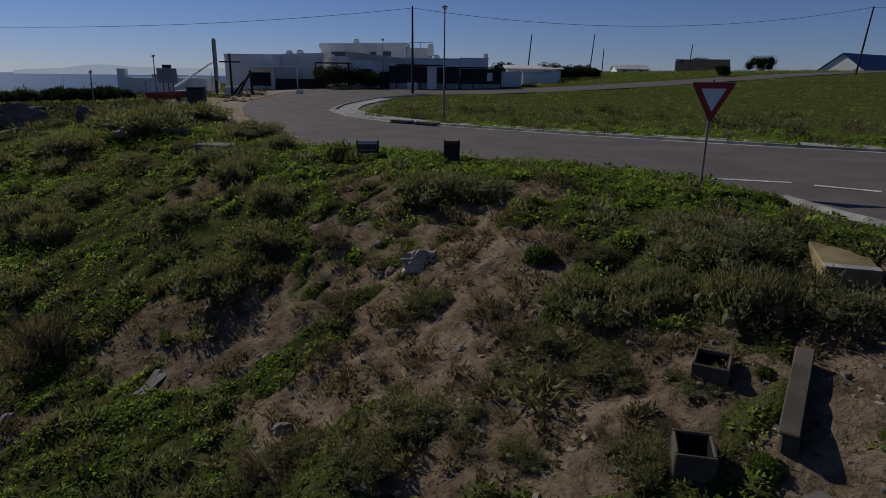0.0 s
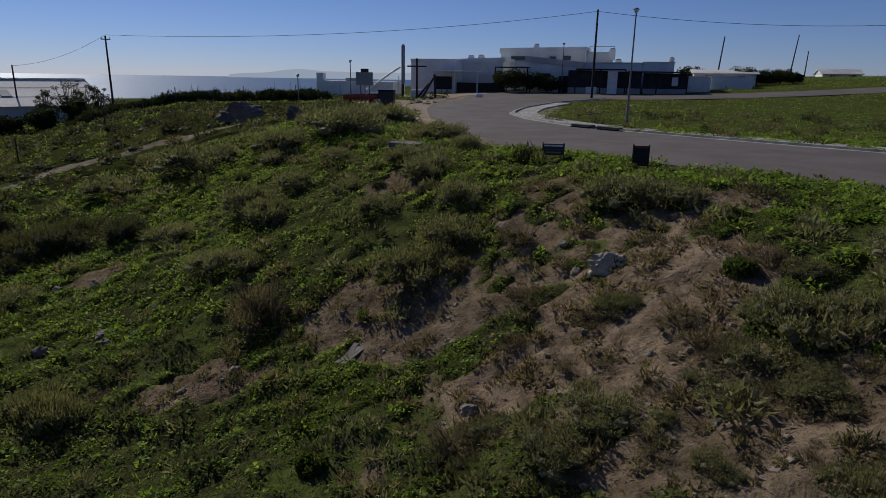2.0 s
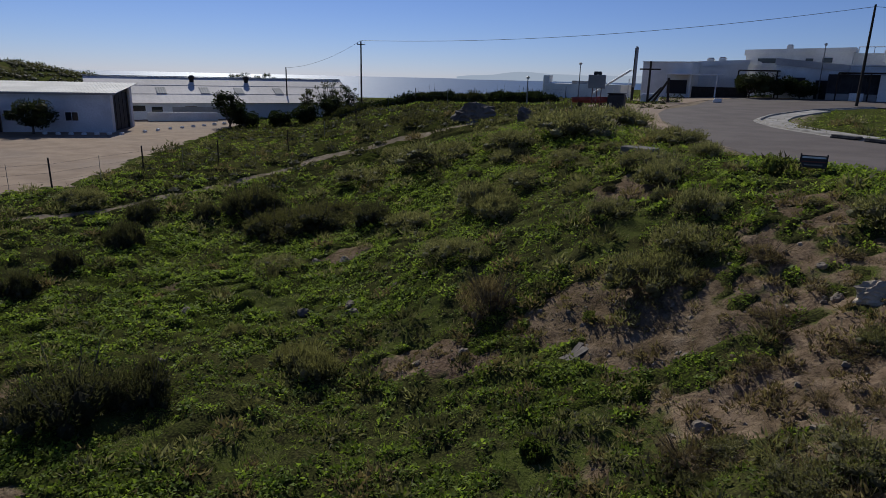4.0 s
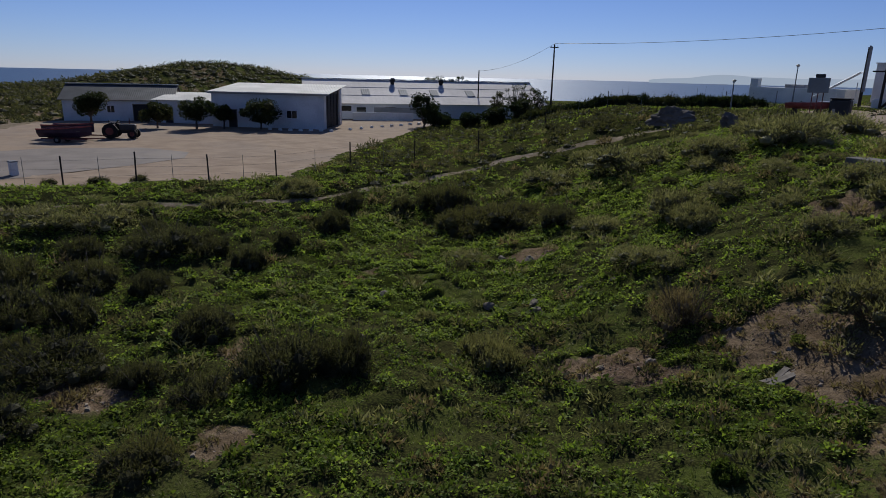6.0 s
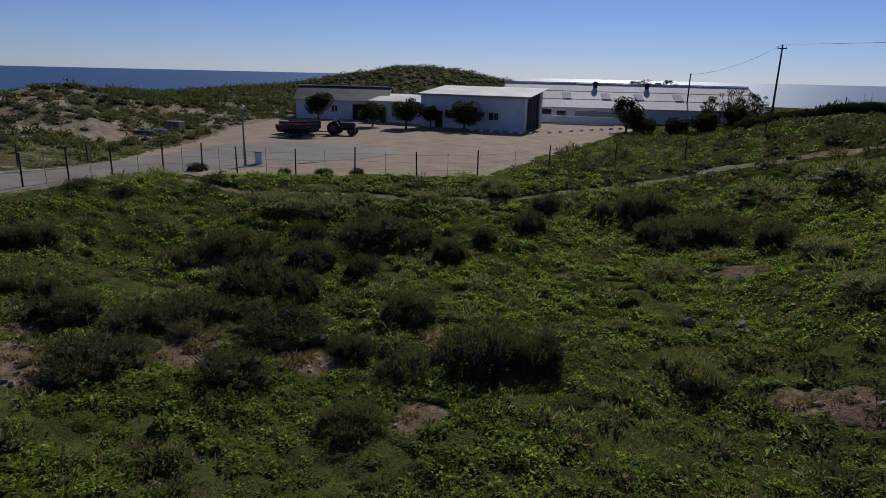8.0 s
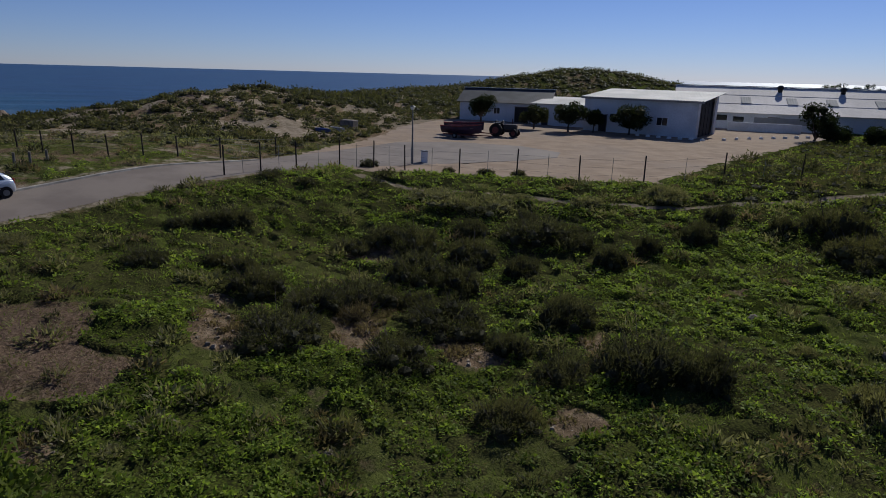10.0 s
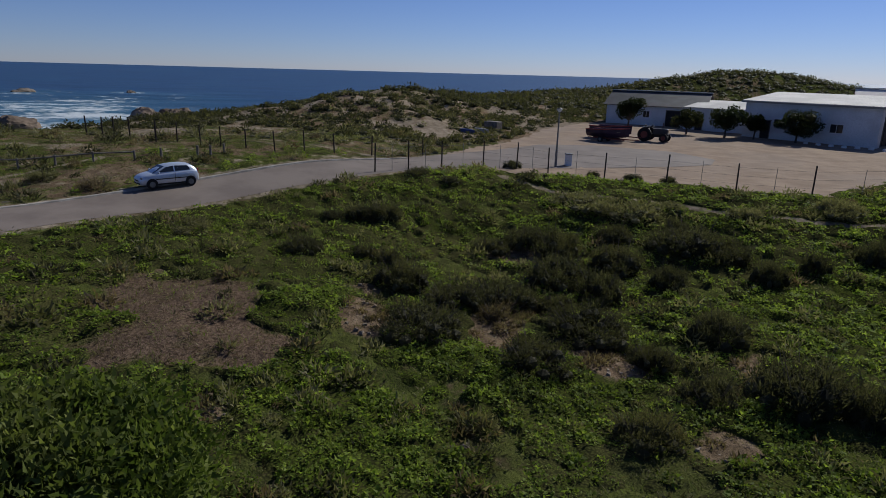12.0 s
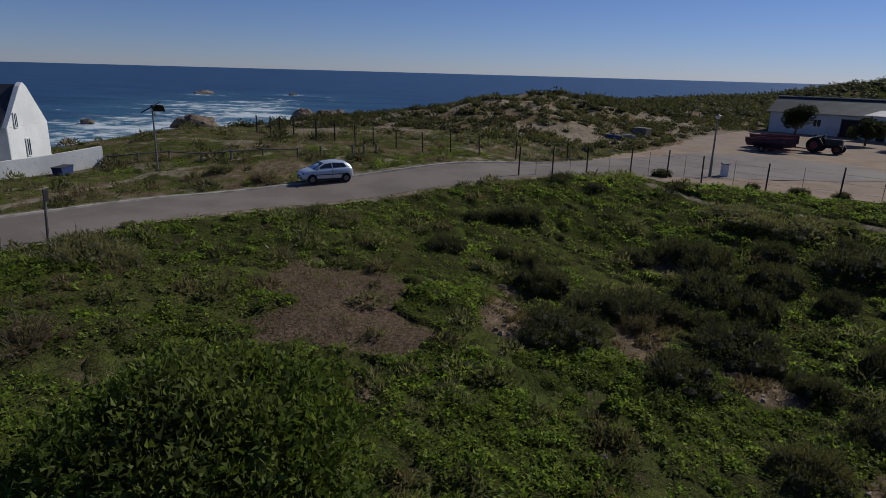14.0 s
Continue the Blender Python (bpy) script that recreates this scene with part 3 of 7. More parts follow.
def sand_field(x, y):
    s = np.zeros(np.shape(x))
    for line, w, much in PATHS:
        s = np.maximum(s, much * (1 - sstep(polydist(x, y, line)[0], w * 0.5, w * 1.6)))
    s = np.maximum(s, 0.78 * (1 - sstep(-inside(x, y, MAIN_ROAD), 0.3 + 3.4 * sstep(y, 32, 48), 2.4 + 6.0 * sstep(y, 33, 50))) * sstep(-x, 3, 9))
    s = np.maximum(s, np.where(y < -14 - 0.6 * (x + 30), 0.62, 0.3) * (1 - sstep(-inside(x, y, LOWER_ROAD), 0.2, 1.2)))
    dunes = sstep(-x, 54, 68) * sstep(-y, -22, -4) + sstep(-x - 0.5 * y, 64, 90) * sstep(-y, -18, 0)
    s = np.maximum(s, np.clip(dunes, 0, 1) * (0.56 + 0.3 * waves(x, y, 17, 41) + 0.38 * waves(x, y, 5, 42)))
    s = np.maximum(s, 0.4 * patches(x, y, SOIL_LOW, 0.9))
    s = np.maximum(s, beyond_lane(x, y) * (0.34 + 0.2 * waves(x, y, 7, 43) + 0.16 * waves(x, y, 2.6, 44)))
    s = np.maximum(s, 0.85 * bump(x, y, -52, -33, 6, 4.5, 0.5) + 0.75 * bump(x, y, -56, -26, 5, 2.2, 0.9))
    return s


def make_ground():
    xs, ys = finer(spread(-4200, 4200, -52, 16, 0.4), -12, 10, 2), finer(spread(-4200, 4200, -32, 48, 0.4), 6, 24, 2)
    gx, gy = np.meshgrid(xs, ys)
    clod = np.maximum(waves(gx, gy, 0.8, 71), -0.3) * 0.08 + 0.08 * np.abs(waves(gx, gy, 0.45, 72)) + 0.05 * np.maximum(waves(gx, gy, 1.7, 73), 0)
    z = land(gx, gy) + clod * (1 - sstep(veg_field(gx, gy), 0.25, 0.7)) * (1 - sstep(np.hypot(gx, gy - 12), 14, 30))
    for poly in (MAIN_ROAD, LOWER_ROAD, YARD):
        z = z - 0.14 * sstep(inside(gx, gy, poly), 0.45, 1.1)
    n, k = gx.shape
    ids = np.arange(n * k).reshape(n, k)
    faces = np.stack([ids[:-1, :-1], ids[:-1, 1:], ids[1:, 1:], ids[1:, :-1]], -1).reshape(-1, 4)
    ob = fast_mesh("ground", np.stack([gx, gy, z], -1).reshape(-1, 3), faces, "ground", True)
    for name, fn in (("veg", veg_field), ("dry", dry_field), ("sand", sand_field)):
        ob.data.attributes.new(name, "FLOAT", "POINT").data.foreach_set("value", fn(gx, gy).astype(np.float32).ravel())
    return tagged(ob, "rough coastal ground with weeds, bare soil and sand", "ground", kind="structure")


def smooth_all(ob):
    ob.data.shade_smooth()
    return ob


def laid(name, poly, material, lift, cell=2.0, label="", category=""):
    """A sheet with a crisp outline that follows the land."""
    bm = bmesh.new()
    f = bm.faces.new([bm.verts.new((x, y, 0)) for x, y in poly])
    bmesh.ops.triangulate(bm, faces=[f])
    px, py = [p[0] for p in poly], [p[1] for p in poly]
    for axis, lo, hi in ((0, min(px), max(px)), (1, min(py), max(py))):
        v = lo + cell
        while v < hi:
            co, no = [0, 0, 0], [0, 0, 0]
            co[axis], no[axis] = v, 1
            bmesh.ops.bisect_plane(bm, geom=bm.verts[:] + bm.edges[:] + bm.faces[:], plane_co=co, plane_no=no)
            v += cell
    co = np.array([v.co[:] for v in bm.verts])
    z = land(co[:, 0], co[:, 1]) + lift
    for v, h in zip(bm.verts, z):
        v.co.z = h
    bmesh.ops.recalc_face_normals(bm, faces=bm.faces)
    if sum(f.normal.z for f in bm.faces) < 0:
        bmesh.ops.reverse_faces(bm, faces=bm.faces)
    return tagged(smooth_all(part(name, bm, material)), label, category, kind="structure")


def make_sea():
    xs, ys = spread(-4600, 900, -330, -90, 4, 1.16), spread(-4600, 4600, -220, 60, 4, 1.16)
    gx, gy = np.meshgrid(xs, ys)
    deep = SEA - land(gx, gy)
    shal = (1 - sstep(deep, -0.5, 7.5)) * (0.55 + 0.45 * waves(gx, gy, 60, 51))
    shal = shal + 0.7 * bump(gx, gy, -190, -150, 55, 40, 0.6) + 0.6 * bump(gx, gy, -100, -112, 60, 36, -0.4) + 0.3 * bump(gx, gy, -260, -170, 70, 60)
    shal = shal + 0.5 * bump(gx, gy, -182, -132, 30, 12, 0.6) + 0.5 * bump(gx, gy, -115, -121, 30, 9, 0.7)
    for cx, cy, r in ((-283, -229, 16), (-311, -193, 12), (-132, -111, 14), (-157, -95, 16), (-123, -137, 7)):
        shal = shal + 0.5 * bump(gx, gy, cx, cy, r * 1.3, r * 0.8, 0.7)
    z = np.full(gx.shape, SEA) + 0.35 * waves(gx * 1.6 + gy * 0.5, gy * 0.45, 60, 52) * (1 - sstep(np.hypot(gx, gy), 300, 900))
    n, k = gx.shape
    ids = np.arange(n * k).reshape(n, k)
    faces = np.stack([ids[:-1, :-1], ids[:-1, 1:], ids[1:, 1:], ids[1:, :-1]], -1).reshape(-1, 4)
    ob = fast_mesh("water", np.stack([gx, gy, z], -1).reshape(-1, 3), faces, "sea", True)
    ob.data.attributes.new("shallow", "FLOAT", "POINT").data.foreach_set("value", np.clip(shal, 0, 1).astype(np.float32).ravel())
    return tagged(ob, "deep blue sea with white surf", "sea", kind="structure")


make_ground()
make_sea()
laid("road", MAIN_ROAD, "asphalt", 0.015, 1.0, "worn grey asphalt road bend", "road")
laid("road", LOWER_ROAD, "asphalt_pale", 0.012, 1.0, "bleached asphalt lane ending in an apron", "road")
SHOULDER = [(-28.4, 64.9), (-21.2, 53.9), (-16.5, 45.3), (-11.7, 37), (-9.4, 35.6), (-7.7, 34.6), (-9.5, 36.7), (-12.2, 40.6), (-15.4, 47.9), (-18.4, 56.7), (-20.4, 67.1), (-20.2, 77.9), (-17.5, 86.7), (-32.8, 118.5), (-40.3, 116.2), (-34.5, 84.2)]
laid("verge", SHOULDER, "sand", 0.03, 1.0, "bare sandy shoulder beside the bend", "verge")
laid("yard", YARD, "sand", -0.004, 2.5, "bare sandy yard with wheel tracks", "yard")


# things: shared helpers


def gz(x, y):
    return float(land(x, y))


def place(name, label, category, x, y, turn=0.0, sink=0.0, group="", kind=""):
    return thing(name, label, category, (x, y, gz(x, y) - sink), turn, group, kind)


def strip(name, line, profile, material, label, category, closed=False):
    """A profile of (offset, height) drawn along a line on the land."""
    pts = np.array(line, float)
    seg = []
    for a, b in zip(pts, pts[1:]):
        n = max(1, int(np.hypot(*(b - a)) / 0.8))
        seg += [a + (b - a) * i / n for i in range(n)]
    pts = np.array(seg + [pts[-1]])
    for _ in range(3):
        pts[1:-1] = (pts[:-2] + 2 * pts[1:-1] + pts[2:]) / 4
    way = np.gradient(pts, axis=0)
    way /= np.hypot(way[:, 0], way[:, 1])[:, None]
    nor = np.stack([-way[:, 1], way[:, 0]], 1)
    base = land(pts[:, 0], pts[:, 1])
    rows = []
    for off, up in profile:
        q = pts + nor * off
        rows.append(np.concatenate([q, (base + up)[:, None]], 1))
    v = np.stack(rows, 1)
    n, k = v.shape[:2]
    ids = np.arange(n * k).reshape(n, k)
    f = np.stack([ids[:-1, :-1], ids[1:, :-1], ids[1:, 1:], ids[:-1, 1:]], -1).reshape(-1, 4)
    ob = fast_mesh(name, v.reshape(-1, 3), f, material)
    return tagged(ob, label, category, kind="structure")


# kerbs, gutters and road paint
FAR_KERB = [(60, 8), (20, 29.4), (13.2, 32.9), (6.7, 37), (-0.2, 41.6), (-3.5, 44), (-7.6, 48.8), (-10, 54), (-10, 60), (-8, 68), (-3, 76)]
strip("kerb", FAR_KERB, [(0.3, -0.1), (0.3, 0.02), (-0.02, 0.03), (-0.05, 0.15), (-0.2, 0.16), (-0.24, 0.04), (-0.5, 0.05), (-0.55, -0.1)], "kerb", "pale concrete kerb and channel along the road", "kerb")
strip("pavement", FAR_KERB[:-1], [(-0.5, -0.1), (-0.52, 0.1), (-2.1, 0.12), (-2.2, -0.15)], "kerb", "pale concrete footway round the bend", "pavement")
strip("kerb", [(30, 2), (14.5, 9.5), (10.6, 12.5), (9.6, 15), (9.4, 17.2)], [(-0.35, -0.1), (-0.35, 0.03), (-0.02, 0.05), (0.0, 0.13), (0.2, 0.14), (0.25, -0.1)], "kerb", "pale concrete kerb at the side road", "kerb")
strip("kerb", [(-8, -31.3), (-19.2, -28.7), (-24.5, -26.4), (-31, -22.2), (-41.6, -14.7), (-47, -10.6)], [(-0.02, -0.1), (-0.02, 0.08), (-0.22, 0.08), (-0.27, -0.1)], "kerb", "flush concrete kerb along the lane", "kerb")
strip("road_marking", [(8.7, 20.75), (11.0, 20.1)], [(0.13, 0.03), (-0.13, 0.03)], "paint_white", "worn white give-way dash on asphalt", "road marking")
strip("road_marking", [(11.45, 19.6), (12.9, 18.6)], [(0.13, 0.03), (-0.13, 0.03)], "paint_white", "worn white give-way dash on asphalt", "road marking")
for gx, gy in ((-3.3, 43.5), (-1.5, 42.1)):
    drain = place("storm_drain", "concrete storm drain inlet with a dark slot", "drain", gx, gy, -36, group="storm drains")
    part("lintel", boxed(0, 0.1, 0.17, 1.7, 0.5, 0.12, 0.02), "concrete", drain)
    # Solid dark block in place of a hollow slot, its shade as colour
    part("slot", boxed(0, -0.1, 0.055, 1.5, 0.4, 0.1), "dark", drain, "dark block painted as the inlet slot's shade")


# posts, poles, lamps, signs


def utility_pole(x, y, h, r=0.13, arm=True, turn=0.0, mat="timber_dark", lean=0.0):
    p = place("utility_pole", "tall dark creosoted timber utility pole", "utility pole", x, y, turn, 0.3, "utility poles")
    part("pole", rodded((0, 0, 0), (lean, 0, h + 0.3), r, r * 0.65, 10), mat, p)
    if arm:
        part("crossarm", boxed(lean, 0, h - 0.1, 1.1, 0.09, 0.11, 0.01), mat, p)
        for k in (-0.45, 0.0, 0.45):
            part("insulator", rodded((lean + k, 0, h - 0.05), (lean + k, 0, h + 0.16), 0.04, 0.03, 6), "sign_white", p)
    return p


def street_lamp(x, y, h, mat="steel", globe=True):
    p = place("street_lamp", "grey steel street lamp with a small head", "street lamp", x, y, 0, 0.2, "street lamps")
    part("post", rodded((0, 0, 0), (0, 0, h * 0.35), 0.1, 0.085, 10), mat, p)
    part("upper_post", rodded((0, 0, h * 0.35), (0, 0, h + 0.1), 0.065, 0.045, 10), mat, p)
    bm = rodded((0, 0, h + 0.08), (0, 0, h + 0.3), 0.09, 0.2, 10)
    head = part("head", bm, "sign_white", p, "pale lamp head")
    part("cap", rodded((0, 0, h + 0.3), (0, 0, h + 0.4), 0.24, 0.06, 10), "steel_dark", head)
    return p


street_lamp(-0.42, 45.4, 7.55)
street_lamp(-48.1, 0.5, 4.1)
street_lamp(-9.3, 90.5, 6.4)
street_lamp(-32.1, 70.5, 4.5)
street_lamp(-34, 61.2, 3.0)
utility_pole(-4.5, 78, 9.9, 0.16, False)
utility_pole(-62, 65.5, 10.0, 0.14, True, 30)
utility_pole(-79.5, 67.5, 7.6, 0.13, False, 30)
for x, y, h, lean in ((14, 119.2, 8.0, 0.6), (31.2, 146.7, 8.4, 0.7), (55.2, 89.3, 8.7, 0.8), (38.4, 165.6, 5.6, 0.1), (54.7, 150.4, 6.0, 0.3)):
    utility_pole(x, y, h, 0.14, h > 9, 0, "timber_dark", lean)


def tube(points, r, sides=5):
    """One continuous round tube through points."""
    bm, rings = bmesh.new(), []
    pts = [Vector(p) for p in points]
    for i, p in enumerate(pts):
        way = (pts[min(i + 1, len(pts) - 1)] - pts[max(i - 1, 0)]).to_track_quat("Z", "Y")
        rings.append([bm.verts.new(p + way @ Vector((r * math.cos(6.2832 * j / sides), r * math.sin(6.2832 * j / sides), 0))) for j in range(sides)])
    for a, b in zip(rings, rings[1:]):
        for j in range(sides):
            bm.faces.new((a[j], a[(j + 1) % sides], b[(j + 1) % sides], b[j]))
    bm.faces.new(rings[0][::-1]), bm.faces.new(rings[-1])
    return bm


def cable(name, a, b, sag, r=0.02):
    a, b = Vector(a), Vector(b)
    bm = tube([a.lerp(b, i / 22) - Vector((0, 0, sag * 4 * i / 22 * (1 - i / 22))) for i in range(23)], r)
    return tagged(part(name, bm, "wire"), "thin dark overhead cable between timber poles", "cable")


def top(x, y, h, up=0.0):
    return (x, y, gz(x, y) + h + up)


cable("overhead_cable", top(-62, 65.5, 10.1), top(-4.5, 78, 9.7), 1.1, 0.025)
cable("overhead_cable", top(-4.5, 78, 9.7), (56, 89.3, gz(55.2, 89.3) + 8.6), 2.2, 0.025)
cable("overhead_cable", top(-62, 65.5, 10.1), top(-79.5, 67.5, 7.5), 0.8, 0.018)
cable("overhead_cable", (56, 89.3, gz(55.2, 89.3) + 8.6), (120, 60, 20), 1.0, 0.03)


def wire_fence(posts, h=1.75, post_r=0.045, strands=(0.5, 1.0, 1.5), label="", dropper=True, mat="timber_dark"):
    f = thing("fence", label, "fence")
    rnd = random.Random(len(posts))
    for (x, y), nxt in zip(posts, posts[1:] + [None]):
        z = gz(x, y)
        part("post", rodded((x, y, z - 0.2), (x + rnd.uniform(-0.06, 0.06), y + rnd.uniform(-0.06, 0.06), z + h * rnd.uniform(0.94, 1.05)), post_r, post_r * 0.9, 7), mat, f)
        if nxt:
            zn = gz(*nxt)
            if dropper:
                mx, my = (x + nxt[0]) / 2, (y + nxt[1]) / 2
                part("dropper", rodded((mx, my, gz(mx, my)), (mx + 0.03, my, gz(mx, my) + h * 0.9), 0.018, 0.015, 5), "steel", f, "thin galvanised dropper")
            for s in strands:
                part("strand", rodded((x, y, z + s), (nxt[0], nxt[1], zn + s), 0.006, 0.006, 3), "wire", f)
    return f


wire_fence([(-40, -11.4), (-42.2, -9.6), (-44.4, -7.6), (-46.4, -4.8), (-45.9, -2.4), (-44.8, -0.25), (-43.6, 3.4), (-41.9, 7), (-40.5, 10.85), (-40.1, 15.1), (-41.2, 21.3), (-41.8, 27.5), (-42.6, 35), (-43.6, 44.5), (-44.4, 55), (-45, 68), (-45.6, 82), (-46.2, 98)], 1.85, 0.05, (0.5, 1.0, 1.5), "dark timber post and wire fence along the sandy yard")
wire_fence([(-49.5, -9.6), (-46.1, -12.9), (-44.4, -15.2), (-43.6, -17.1), (-42.8, -18.9), (-43.2, -21.1), (-43.4, -23.0), (-43.7, -24.6), (-44.4, -26.7), (-44.6, -28.4)], 1.35, 0.05, (0.5, 0.9, 1.25), "dark post and wire fence across the dune foot", False)
wire_fence([(-44.6, -28.4), (-46.6, -31.6), (-47.4, -33.4), (-47.8, -34.6), (-48.8, -36.6)], 1.5, 0.06, (0.7, 1.3), "rough pole fence above the beach", False)


def rail_fence(posts):
    f = thing("rail_fence", "low weathered timber rail fence in the grass", "fence")
    for (x, y), nxt in zip(posts, posts[1:] + [None]):
        z = gz(x, y)
        part("post", rodded((x, y, z - 0.2), (x, y, z + 0.62), 0.07, 0.065, 8), "timber_grey", f)
        if nxt:
            part("rail", rodded((x, y, z + 0.52), (nxt[0], nxt[1], gz(*nxt) + 0.52), 0.045, 0.045, 6), "timber_grey", f)
    return f


rail_fence([(-33.2, -39.8), (-33.7, -37.9), (-34.2, -35.9), (-34.5, -33.6), (-35.0, -31.5), (-35.6, -29.6), (-36.2, -27.6), (-37.5, -25.8)])
for x, y in ((-37.9, -24.3), (-39.2, -22.6), (-39.7, -22.0), (-40.6, -21.5)):
    b = place("bollard", "short weathered timber bollard in the grass", "bollard", x, y, 0, 0.1, "timber bollards")
    part("post", rodded((0, 0, 0), (0, 0, 0.75), 0.08, 0.075, 8), "timber_grey", b)
for x, y, h in ((-17.1, -23.8, 2.0), (-15.6, -24.2, 1.8)):
    b = place("sign_post", "weathered timber post with a small dark plate", "post", x, y, 0, 0.1, "roadside posts")
    part("post", rodded((0, 0, 0), (-0.12, 0, h), 0.06, 0.05, 8), "timber_grey", b)
    part("plate", boxed(-0.1, 0.06, h - 0.22, 0.2, 0.03, 0.42, 0.008), "steel_dark", b)

# the solar lamp
sl = place("solar_lamp", "slim pale post with tilted solar panels", "street lamp", -31.75, -32.1, 20, 0.1)
part("post", rodded((0, 0, 0), (0, 0, 3.75), 0.06, 0.045, 8), "steel", sl)
part("solar_panel", boxed(0, 0, 0, 1.15, 0.85, 0.06, 0.01, m=pose(0.15, 0, 3.85, 28, 10, 0)), "glass", sl, "dark solar panel")
part("solar_panel", boxed(0, 0, 0, 0.5, 0.75, 0.05, 0.01, m=pose(-0.6, 0.1, 3.75, 0, -50, 0)), "steel_dark", sl, "dark side panel")
part("lamp_head", boxed(-0.2, 0.05, 3.4, 0.25, 0.14, 0.1, 0.02), "steel", sl)

# give-way sign
ys = place("yield_sign", "red and white triangular give-way sign on steel post", "road sign", 7.55, 18.75, 4, 0.25)
part("post", rodded((0, 0, 0), (0.03, 0, 3.42), 0.036, 0.036, 10), "steel", ys)


def triangle(r, y, t, cut=0.0):
    w = r * 0.866
    pts = [(-w, 0.5 * r), (w, 0.5 * r), (0, -r)]
    out = []
    for i, p in enumerate(pts):
        for q in (pts[i - 1], pts[(i + 1) % 3]):
            out.append((p[0] + (q[0] - p[0]) * cut, p[1] + (q[1] - p[1]) * cut))
    bm = prism(out, y, y + t)
    bmesh.ops.translate(bm, vec=(0.03, 0, 2.96), verts=bm.verts)
    return bm


part("backing", triangle(0.78, -0.045, 0.012, 0.04), "steel", ys, "pale edge of the plate")
part("sign_face", triangle(0.76, -0.058, 0.012, 0.05), "red", ys, "red triangular face")
part("centre", triangle(0.43, -0.068, 0.009, 0.015), "sign_white", ys, "white inner triangle")
part("bracket", boxed(0.03, -0.02, 3.05, 0.3, 0.03, 0.04), "steel", ys)
part("bracket", boxed(0.03, -0.02, 2.6, 0.2, 0.03, 0.04), "steel", ys)


def board_sign(x, y, turn, w, h, up, face, header, label):
    s = place("board_sign", label, "sign board", x, y, turn, 0.15, "estate boards")
    for k in (-1, 1):
        part("post", boxed(k * w / 2, 0.02, (up + h) / 2 + 0.1, 0.05, 0.05, up + h + 0.2, 0.006), "timber_dark", s)
    part("panel", boxed(0, -0.03, up + h / 2 + 0.15, w, 0.03, h, 0.006), face, s)
    for k, (mat, z0, bh, bw) in enumerate(header):
        part("bar", boxed(0, -0.05, up + 0.15 + h * z0, w * bw, 0.006, h * bh), mat, s, "unreadable line of lettering")
    return s


board_sign(0.1, 23.9, -2, 0.56, 0.74, 0.12, "black", [("red", 0.93, 0.07, 0.8), ("steel_dark", 0.12, 0.06, 0.5)], "black estate agent board with a red headline")
board_sign(-3.25, 25.2, 6, 0.84, 0.45, 0.22, "steel_dark", [("sign_white", 0.84, 0.14, 0.9), ("rust", 0.5, 0.1, 0.9), ("steel", 0.25, 0.12, 0.7)], "low board with white and brown strips")

# roadside clutter by the bend
nb = place("notice_box", "grey box on three thin posts by the track", "notice board", -20.2, 46.2, 20, 0.2)
for k in (-0.28, 0.05, 0.38):
    part("post", rodded((k, 0, 0), (k, 0.05, 2.7), 0.035, 0.035, 7), "rust", nb)
part("box", boxed(0.02, 0, 3.15, 1.3, 0.35, 1.0, 0.03), "grey_wall", nb)
part("hood", boxed(0.05, 0, 3.78, 0.6, 0.3, 0.25, 0.03), "steel_dark", nb)
mp = place("marker_post", "short pale timber marker post", "post", -18.9, 46.0, 0, 0.1)
part("post", boxed(0, 0, 0.75, 0.16, 0.16, 1.5, 0.02), "kerb", mp)
bb = place("billboard", "tall narrow billboard seen edge-on, on poles", "billboard", -28.9, 80, 105, 0.2)
for k in (-0.9, 0.9):
    part("pole", rodded((k, 0, 0), (k, 0, 6.6), 0.11, 0.1, 8), "timber_dark", bb)
part("panel", boxed(0, -0.12, 4.3, 3.0, 0.14, 4.9, 0.02), "grey_wall", bb)
rr = place("stair_rail", "sloping white steel handrail", "handrail", -30.6, 79, 0, 0.1)
for k in (0.0, 0.6):
    part("rail", rodded((-3.2, k, 1.0), (1.6, k, 4.0), 0.07, 0.07, 6), "sign_white", rr)
for k in (-3.0, -0.6, 1.4):
    part("post", rodded((k, 0.3, 0), (k, 0.3, 2.0 + 0.62 * k), 0.05, 0.05, 6), "sign_white", rr)
dg = place("dinghy", "small faded red and white dinghy on a stand", "boat", -25.0, 57, 8, 0.05)
ct = place("bin_container", "dark grey weathered refuse container", "container", -22.6, 57.4, 10, 0.05)
part("body", boxed(0, 0, 0.85, 1.5, 1.3, 1.6, 0.12), "steel_dark", ct)
part("lid", boxed(0, 0, 1.68, 1.55, 1.35, 0.1, 0.04), "black", ct)
sh = place("timber_frame", "dark leaning timber trestle with a crossarm post", "trestle", -23.6, 73.4, 0, 0.2)
part("post", rodded((-1.2, 0, 0), (-1.2, 0, 4.8), 0.14, 0.12, 8), "timber_dark", sh)
part("crossarm", boxed(-1.2, 0, 3.9, 2.4, 0.14, 0.16, 0.02), "timber_dark", sh)
part("leg", rodded((-0.7, 0, 0), (0.9, 0, 2.6), 0.15, 0.13, 8), "timber_dark", sh)
part("leg", rodded((-1.5, 0.4, 0), (0.2, 0.3, 1.9), 0.13, 0.12, 8), "timber_dark", sh)
part("leg", rodded((1.1, 0.2, 0), (0.95, 0.1, 3.0), 0.15, 0.14, 8), "timber_dark", sh)
